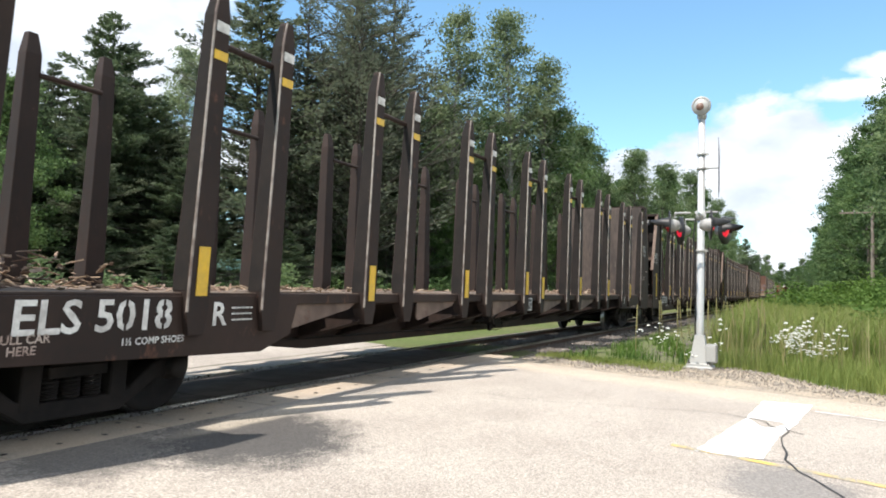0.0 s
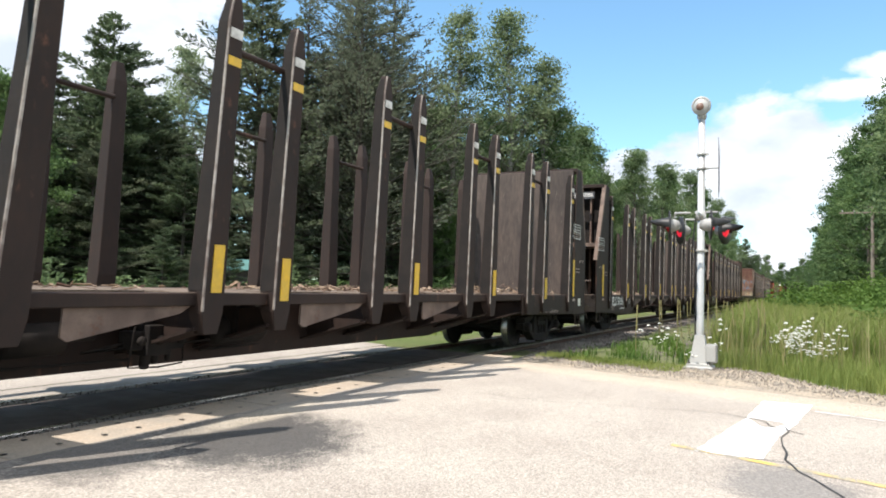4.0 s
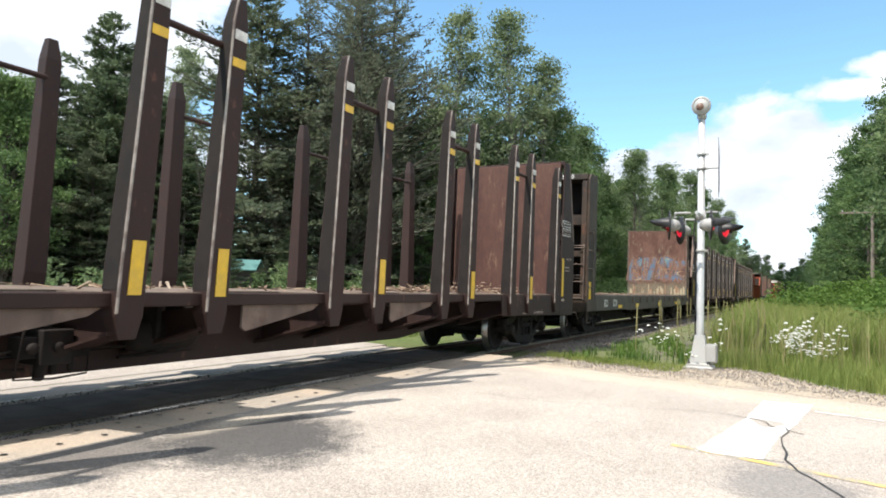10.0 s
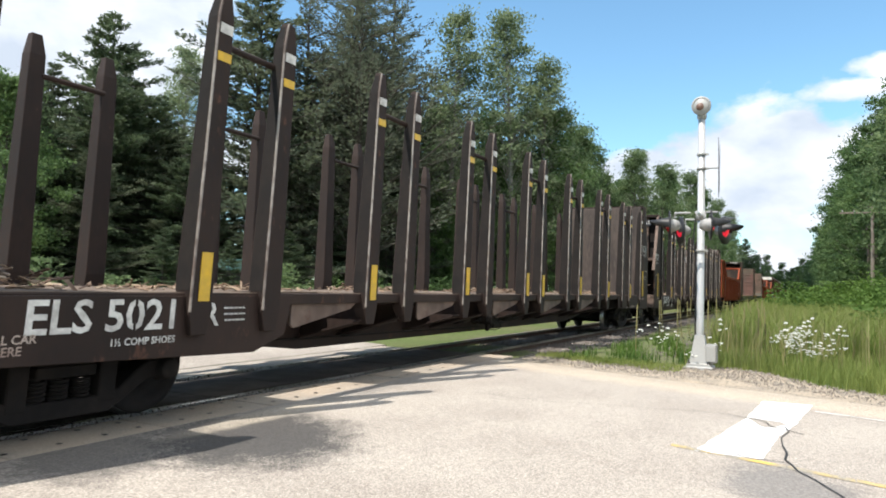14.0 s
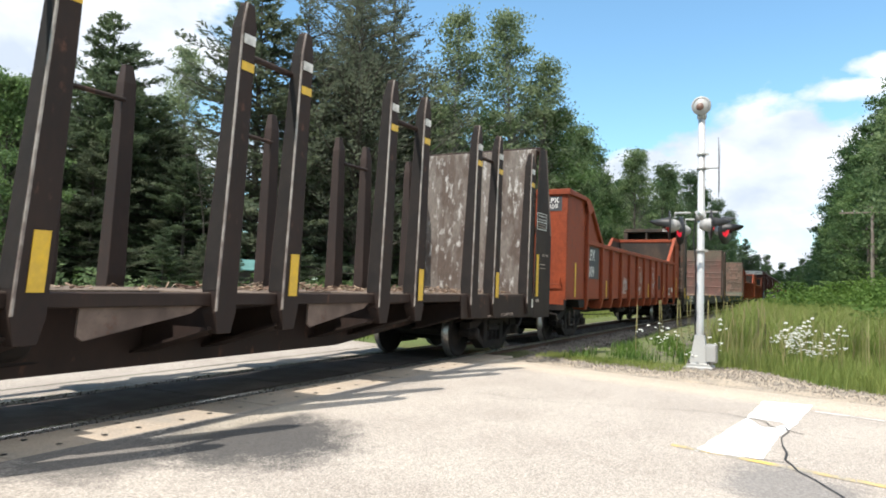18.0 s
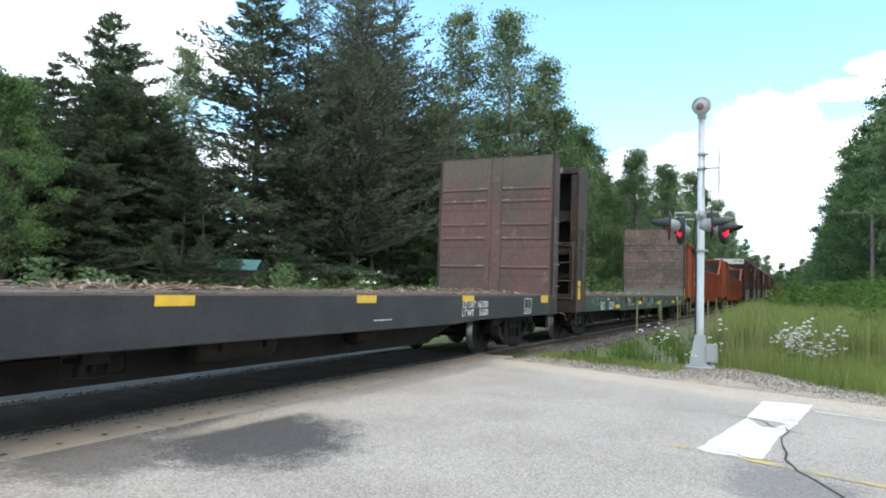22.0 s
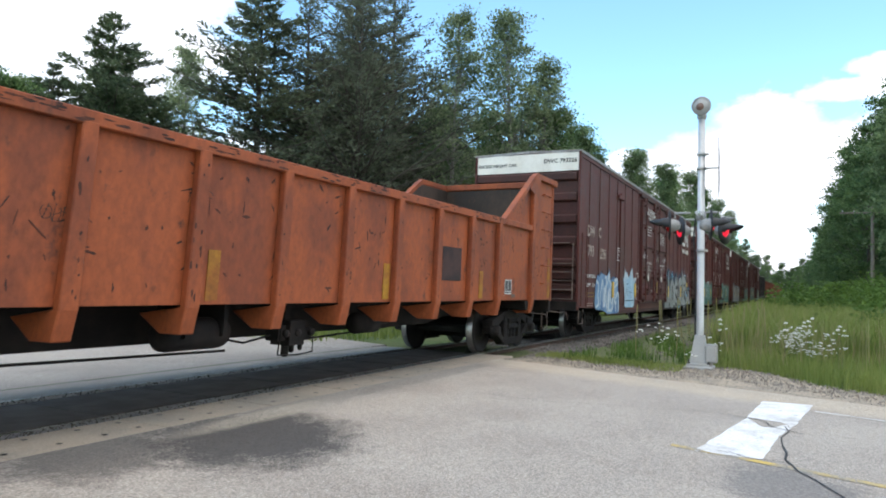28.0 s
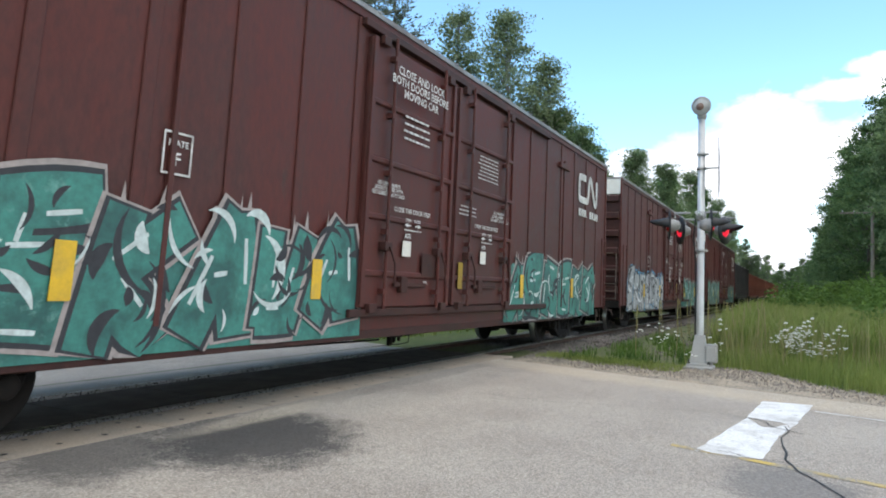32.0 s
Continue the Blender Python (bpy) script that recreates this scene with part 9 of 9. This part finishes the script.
for k, (x, y, a) in enumerate(((26.0, 27.0, 0), (31.0, 26.5, 70), (36.5, 23.6, 140), (41.0, 22.8, 220), (38.8, 24.0, 300))):
    if k < 4:
        dead[k].matrix_basis = pose(x, y, -0.15, 0, 0, a)
        tagged(dead[k], "thin bare dead tree among the conifers", "tree", "dead trees")
    else:
        tagged(copy_thing(dead[k % 4], pose(x, y, -0.15, 0, 0, a)), "thin bare dead tree among the conifers", "tree", "dead trees")


def thicket(name, spots, mat, seed, leaf, per, label):
    """A belt of leafy undergrowth, too dense to count."""
    r = np.random.default_rng(seed)
    cs, al, sd = [], [], []
    for x, y, rad, h in spots:
        m = int(per * rad * rad * (0.5 + h))
        p = np.stack([x + r.normal(size=m) * rad * 0.5, y + r.normal(size=m) * rad * 0.5, -0.12 + h * r.uniform(0, 1, m) ** 0.7], 1)
        p[:, 2] *= np.clip(1.15 - ((p[:, 0] - x) ** 2 + (p[:, 1] - y) ** 2) / (1.6 * rad * rad), 0.15, 1)
        dirs = any_dir(r, m)
        dirs[:, 2] = np.abs(dirs[:, 2]) * 0.7
        side = np.cross(dirs, r.normal(size=(m, 3)))
        side /= np.linalg.norm(side, axis=1, keepdims=True) + 1e-6
        size = leaf * r.uniform(0.5, 1.4, m)
        cs.append(p), al.append(dirs * size[:, None]), sd.append(side * (size * 0.5)[:, None])
    o = new(name, quads(np.concatenate(cs), np.concatenate(al), np.concatenate(sd), name, mat))
    return tagged(o, label, "undergrowth", kind="stuff")


rng = random.Random(31)
spots = [(24 + i * 1.3, -2.0 - 0.055 * i - rng.uniform(0, 3.5), rng.uniform(1.0, 2.0), rng.uniform(0.9, 2.0)) for i in range(30)]
spots += [(36 + i * 1.7, -3.2 - 0.02 * i - rng.uniform(0, 3.5), rng.uniform(1.1, 2.2), rng.uniform(1.4, 3.2)) for i in range(46)]
spots += [(40 + i * 2.0, 1.0 - rng.uniform(0, 5.0), rng.uniform(1.0, 1.9), rng.uniform(1.0, 2.4)) for i in range(56)]
spots += [(26 + i * 1.8, -0.2 - rng.uniform(0, 1.8), rng.uniform(0.7, 1.2), rng.uniform(0.5, 1.0)) for i in range(16)]
spots += [(48 + i * 1.9, -1.2 - rng.uniform(0, 2.0), rng.uniform(0.9, 1.6), rng.uniform(0.7, 1.4)) for i in range(50)]
thicket("undergrowth", spots, M["brush"], 41, 0.11, 95, "bright green brush along the wood's edge")
spots = [(20 + i * 0.9, 27 - i * 0.30 + rng.uniform(-1.5, 1.5), rng.uniform(0.9, 1.8), rng.uniform(0.9, 2.0)) for i in range(36)]
spots += [(46 + i * 2.4, 15.6 + rng.uniform(-1.2, 1.5), rng.uniform(1.2, 2.2), rng.uniform(1.2, 2.8)) for i in range(50)]
spots += [(14 + i * 1.5, 24 + rng.uniform(-2, 3), rng.uniform(0.8, 1.4), rng.uniform(0.5, 1.2)) for i in range(14)]
thicket("undergrowth", [(25.3, 21.4, 1.0, 2.3), (25.9, 21.9, 0.8, 1.9), (31.4, 21.3, 0.7, 2.2), (32.0, 22.0, 0.8, 1.6), (15.6, 21.4, 0.9, 1.7), (17.0, 22.0, 1.0, 1.5), (13.4, 21.0, 0.9, 2.0), (28.4, 22.4, 1.0, 1.3), (34.8, 20.6, 0.9, 1.5)],
         M["leaves_mid"], 43, 0.10, 210, "green shrubs beyond the track")
thicket("undergrowth", spots, M["leaves"], 42, 0.13, 70, "dark green brush under the trees")


def blades(name, count, box, mat, seed, hmin, hmax, keep, label, width=0.012):
    """Standing grass blades, each a thin bent triangle pair."""
    r = np.random.default_rng(seed)
    x = r.uniform(box[0], box[1], count)
    y = r.uniform(box[2], box[3], count)
    ok = keep(x, y)
    x, y = x[ok], y[ok]
    n = len(x)
    h = r.uniform(hmin, hmax, n)
    z0 = np.where(x > 12, -0.12 - 0.10 * np.clip((x - 12) / 6, 0, 1), -0.12)
    a = r.uniform(0, 6.283, n)
    lean = h * r.uniform(0.05, 0.75, n) ** 1.3
    dx, dy = np.cos(a), np.sin(a)
    wv = width * r.uniform(0.6, 1.5, n)
    base = np.stack([x, y, z0], 1)
    mid = base + np.stack([dx * lean * 0.3, dy * lean * 0.3, h * 0.6], 1)
    tip = base + np.stack([dx * lean, dy * lean, h], 1)
    sd = np.stack([-dy * wv, dx * wv, 0 * x], 1)
    v = np.stack([base - sd, base + sd, mid + sd * 0.8, mid - sd * 0.8, tip], 1).reshape(-1, 3)
    me = bpy.data.meshes.new(name)
    me.vertices.add(5 * n)
    me.vertices.foreach_set("co", v.astype(np.float32).ravel())
    k = (np.arange(n) * 5)[:, None]
    loops = np.concatenate([k + np.array([[0, 1, 2, 3]]), k + np.array([[3, 2, 4]])], 1).ravel()
    me.loops.add(len(loops))
    me.loops.foreach_set("vertex_index", loops.astype(np.int32))
    me.polygons.add(2 * n)
    starts = (np.arange(n) * 7)[:, None] + np.array([[0, 4]])
    me.polygons.foreach_set("loop_start", starts.ravel().astype(np.int32))
    me.update(calc_edges=True)
    me.materials.append(mat)
    return tagged(new(name, me), label, "grass", kind="stuff")


def near_edge(x, y):
    return (x > SKEW * y + 12.1 + 1.6 * np.exp(-((y - 0.95) / 1.05) ** 2) + 0.10 * np.sin(y * 5.1) + 0.14 * np.sin(y * 13.7 + x * 9)) & (y < 1.85 + np.clip((x - 16) * 0.045, 0, 2.0) + 0.14 * np.sin(x * 2.3) + 0.10 * np.sin(x * 7.1))


blades("grass", 52000, (9.6, 20, -7, 4.3), M["grass"], 51, 0.08, 0.46, near_edge, "tall green roadside grass", 0.0048)
blades("grass", 46000, (18, 46, -7, 4.2), M["grass"], 52, 0.35, 1.25, near_edge, "tall green roadside grass", 0.012)
blades("grass", 9000, (44, 110, -5, 3.6), M["grass"], 53, 0.7, 1.4, near_edge, "tall green roadside grass", 0.03)
blades("grass", 16000, (12.0, 14.9, 1.6, 4.8), M["grass"], 54, 0.04, 0.20, lambda x, y: (x > SKEW * y + 12.0 + 0.1 * np.sin(y * 5)) & (y > 1.9) & (x < SKEW * y + 13.1), "short green grass by the gravel", 0.006)
blades("grass", 14000, (12.4, 60, 9.6, 16), M["grass"], 55, 0.2, 0.6, lambda x, y: y > 9.4, "green grass beyond the track", 0.016)
blades("weeds", 4600, (13.6, 24, 1.9, 4.3), M["brush"], 57, 0.06, 0.34, lambda x, y: np.sin(x * 3.1 + y * 2.2) + np.sin(y * 4.7 - x * 1.3) > 0.1, "low dark weeds on the ballast shoulder", 0.010)
blades("dry_grass", 2600, (14, 34, -4, 3.9), M["dry"], 56, 0.6, 1.35, near_edge, "dry seeding grass stalks", 0.006)


def make_flower(seed):
    """A wild carrot: branching stem with flat white flower heads."""
    r = random.Random(seed)
    plant_ob = new("wild_carrot")
    h = r.uniform(0.62, 0.85)
    st = Shape().tube([(0, 0, -0.05), (0.02, 0.01, h * 0.6), (0.0, 0.02, h)], 0.006, 5, -0.002)
    heads = [(0, 0.02, h, 0.036)]
    for _ in range(r.randint(2, 4)):
        a, ln = r.uniform(0, 6.28), r.uniform(0.10, 0.24)
        p = (math.cos(a) * ln, math.sin(a) * ln, h * r.uniform(0.75, 1.0))
        st.tube([(0.015, 0.01, h * 0.5), (p[0] * 0.6, p[1] * 0.6, h * 0.7), p], 0.004, 4, -0.002)
        heads.append((*p, r.uniform(0.016, 0.034)))
    part("stem", st, M["brush"], plant_ob)
    for hx, hy, hz, rad in heads:
        s = Shape()
        for k in range(22):
            a, d = k * 2.4, rad * math.sqrt(k / 22)
            c = Vector((hx + d * math.cos(a), hy + d * math.sin(a), hz - 0.35 * d * d / rad + 0.2 * d * math.sin(a + hx * 40) + r.uniform(-0.006, 0.006)))
            q = rad * r.uniform(0.20, 0.27)
            s.lathe([(q * 0.5, -0.006), (q, 0.0), (q * 0.75, 0.007), (0.0, 0.010)], 5, "z", c)
        part("flower_head", s, M["petal"], plant_ob, "flat white flower head")
    return plant_ob


rng = random.Random(61)
FLOWER = "wild carrot with flat white flower heads"
protos = [tagged(make_flower(70 + k), FLOWER, "wildflower", "roadside wildflowers") for k in range(4)]
spots = [(rng.uniform(14.0, 18.6), rng.gauss(-0.10, 0.36)) for _ in range(35)] + [(rng.uniform(14.4, 16.2), rng.uniform(2.2, 3.2)) for _ in range(5)] + [(rng.uniform(13.6, 14.6), rng.uniform(0.9, 1.9)) for _ in range(4)]
spots += [(rng.uniform(15, 19), rng.uniform(-0.9, 1.0)) for _ in range(5)]
for i, (x, y) in enumerate(spots):
    m = pose(x, y, -0.16, 0, 0, rng.uniform(0, 360)) @ Matrix.Diagonal((1, 1, rng.uniform(0.52, 1.30), 1))
    if i < 4:
        protos[i].matrix_basis = m
    else:
        c = copy_thing(protos[i % 4], Matrix.Identity(4))
        c.matrix_basis = m


def make_mullein(seed):
    r = random.Random(seed)
    ob = new("mullein_stalk")
    h = r.uniform(1.15, 1.6)
    s = Shape()
    s.tube([(0, 0, -0.05), (0.02, 0.0, h * 0.5), (0.0, 0.01, h)], 0.010, 6, 0.006)
    part("stem", s, M["dry"], ob)
    s = Shape()
    prof = []
    for k in range(9):
        u = k / 8
        prof.append((0.011 + 0.008 * (k % 2), h * (0.55 + 0.46 * u)))
    s.lathe(prof + [(0.0, h * 1.03)], 7)
    part("flower_spike", s, M["dry"], ob, "dry yellow-green flower spike")
    s = Shape()
    for k in range(9):
        a, z = k * 2.4, h * (0.04 + 0.05 * k)
        ln = 0.20 * (1 - k / 13)
        d = Vector((math.cos(a), math.sin(a), 0))
        n = Vector((-d.y, d.x, 0)) * ln * 0.22
        p = Vector((0, 0, z))
        s.add([p, p + d * ln * 0.5 + n + Vector((0, 0, 0.08 * ln)), p + d * ln, p + d * ln * 0.5 - n + Vector((0, 0, 0.08 * ln))], [(0, 1, 2, 3)])
    part("leaves", s, M["brush"], ob)
    return ob


mull = [tagged(make_mullein(90 + k), "tall mullein stalk gone to seed", "weed", "mullein stalks") for k in range(3)]
for i in range(22):
    x, y = rng.uniform(15.5, 30), rng.uniform(0.6, 3.8)
    m = pose(x, y, -0.18, rng.uniform(-4, 4), rng.uniform(-4, 4), rng.uniform(0, 360))
    if i < 3:
        mull[i].matrix_basis = m
    else:
        copy_thing(mull[i % 3], m)

# ---- utility pole and the shed behind the trees ----
pole = tagged(new("utility_pole"), "weathered wooden utility pole with a crossarm", "utility pole")
pole.matrix_basis = pose(62, -4.9, -0.2)
part("pole", Shape().tube([(0, 0, -0.3), (0, 0, 8.55)], 0.16, 10, 0.11), M["pole_wood"], pole)
part("crossarm", Shape().box(-0.06, 0.06, -2.2, 2.2, 8.02, 8.15), M["pole_wood"], pole, "", 0.01)
for y in (-2.0, -1.2, 1.2, 2.0):
    part("insulator", Shape().lathe([(0.0, 8.15), (0.05, 8.16), (0.06, 8.24), (0.03, 8.32), (0.0, 8.33)], 8, "z", (0, y, 0)), M["cast_grey"], pole)

shed = tagged(new("shed"), "small dark shed with a teal metal roof behind trees", "shed")
shed.matrix_basis = pose(27.3, 26.0, -0.15, 0, 0, -62)
part("shed_body", Shape().box(-0.9, 0.9, -0.8, 0.8, 0, 2.05), M["plank_wall"], shed)
part("roof", Shape().prism([(-1.0, 2.02), (0, 2.55), (1.0, 2.02), (1.0, 1.96), (0, 2.48), (-1.0, 1.96)], "x", -1.05, 1.05), M["teal"], shed, "teal sheet metal roof")


# ---- a cloud that drifts before the sun ----
def cloud_mat():
    """Dense in the middle, thinning out towards the rim."""
    m = bpy.data.materials.new("cloud_vapour")
    m.use_nodes = True
    n, l = m.node_tree.nodes, m.node_tree.links
    tc, sep = n.new("ShaderNodeTexCoord"), n.new("ShaderNodeSeparateXYZ")
    l.new(tc.outputs["Object"], sep.inputs[0])
    thick = []
    for axis, half, rim in (("X", CLOUD_LONG, 25.0), ("Y", CLOUD_WIDE, 46.0)):
        away = n.new("ShaderNodeMath")
        away.operation = 'ABSOLUTE'
        l.new(sep.outputs[axis], away.inputs[0])
        mr = n.new("ShaderNodeMapRange")
        for k, q in zip(("From Min", "From Max", "To Min", "To Max"), (half - 2, half - 2 - rim, 0.0, 1.0)):
            mr.inputs[k].default_value = q
        l.new(away.outputs[0], mr.inputs["Value"])
        thick.append(mr.outputs[0])
    dense = n.new("ShaderNodeMath")
    dense.operation = 'MULTIPLY'
    for k in range(2):
        l.new(thick[k], dense.inputs[k])
    mr = n.new("ShaderNodeMapRange")
    mr.inputs["To Max"].default_value = 0.96
    l.new(dense.outputs[0], mr.inputs["Value"])
    b = n.new("ShaderNodeBsdfTranslucent")
    b.inputs["Color"].default_value = (0.62, 0.62, 0.62, 1)
    tr, ms = n.new("ShaderNodeBsdfTransparent"), n.new("ShaderNodeMixShader")
    l.new(mr.outputs[0], ms.inputs[0])
    l.new(tr.outputs[0], ms.inputs[1])
    l.new(b.outputs[0], ms.inputs[2])
    l.new(ms.outputs[0], n["Material Output"].inputs["Surface"])
    return m


CLOUD_LONG, CLOUD_WIDE, CLOUD_AWAY, CLOUD_SPEED = 500.0, 400.0, 620.0, -28.0
v, f = [], []
steps = 40
for j in range(steps + 1):
    for i in range(steps + 1):
        u, w = 2 * i / steps - 1, 2 * j / steps - 1
        x, y = CLOUD_LONG * u, CLOUD_WIDE * w
        z = 70 * (1 - u ** 4) * (1 - w ** 4)
        v.append((x, y, z * (1 + 0.25 * noise.noise((x / 90, y / 90, z / 90))) + 14 * noise.noise((x / 40, y / 40, 3))))
for j in range(steps):
    for i in range(steps):
        f.append((j * (steps + 1) + i, j * (steps + 1) + i + 1, (j + 1) * (steps + 1) + i + 1, (j + 1) * (steps + 1) + i))
cloud = tagged(part("cloud", Shape().add(v, f, True), cloud_mat()), "white cumulus cloud drifting before the sun", "cloud")


# ---- movement ----
def sway(tree, lean, most):
    """A tree leans in the gusts about its foot: rows of seconds and share of the most degrees."""
    base = tree.matrix_basis.copy()
    turn = base.to_quaternion().to_matrix().to_4x4()
    walk(tree, [(t, Matrix.Translation(base.translation) @ Matrix.Rotation(radians(most * k), 4, Vector((0.887, 0.459, 0))) @ turn) for t, k in lean])


GUSTS = ((0, 0.1), (2, 0.05), (3.5, 0.4), (5.5, 0.75), (7.5, 1.0), (9, 0.75), (10, 0.45), (11.5, 0.85), (13, 0.3), (14.5, 0.1), (16.5, 0.4), (17.7, 0.1),
         (19.3, 0.4), (20.7, 0.9), (22.5, 0.45), (23.7, 0.3), (25.2, 0.6), (27.5, 0.4), (28.7, 0.0), (30, 0.1), (32, 0.0))


def motions():
    """The whole train rolls by, and its wheels turn with it; the tall trees sway."""
    for tree, most in ((poplar, 1.0), (birch, 0.55), (fir, 0.35), (pine, 0.4), (ash, 0.3)):
        sway(tree, GUSTS, most)
    mid = SUN_TO * CLOUD_AWAY
    walk(cloud, [(t, pose(mid.x - 9 + CLOUD_LONG + CLOUD_SPEED * (t - 21.2), mid.y + 84 - CLOUD_WIDE, mid.z)) for t in range(0, 33, 4)])
    for car, s_mid in cars:
        walk(car, [(t, pose(s_mid - rolled(t), TRACK_Y, 0)) for t in range(33)])
        if s_mid > 340:
            continue
        for o, dx in wheels_of(car):
            walk(o, [(k / 15, pose(dx, 0, WHEEL_R, 0, -math.degrees(rolled(k / 15) / WHEEL_R), 0)) for k in range(481)])


motions()
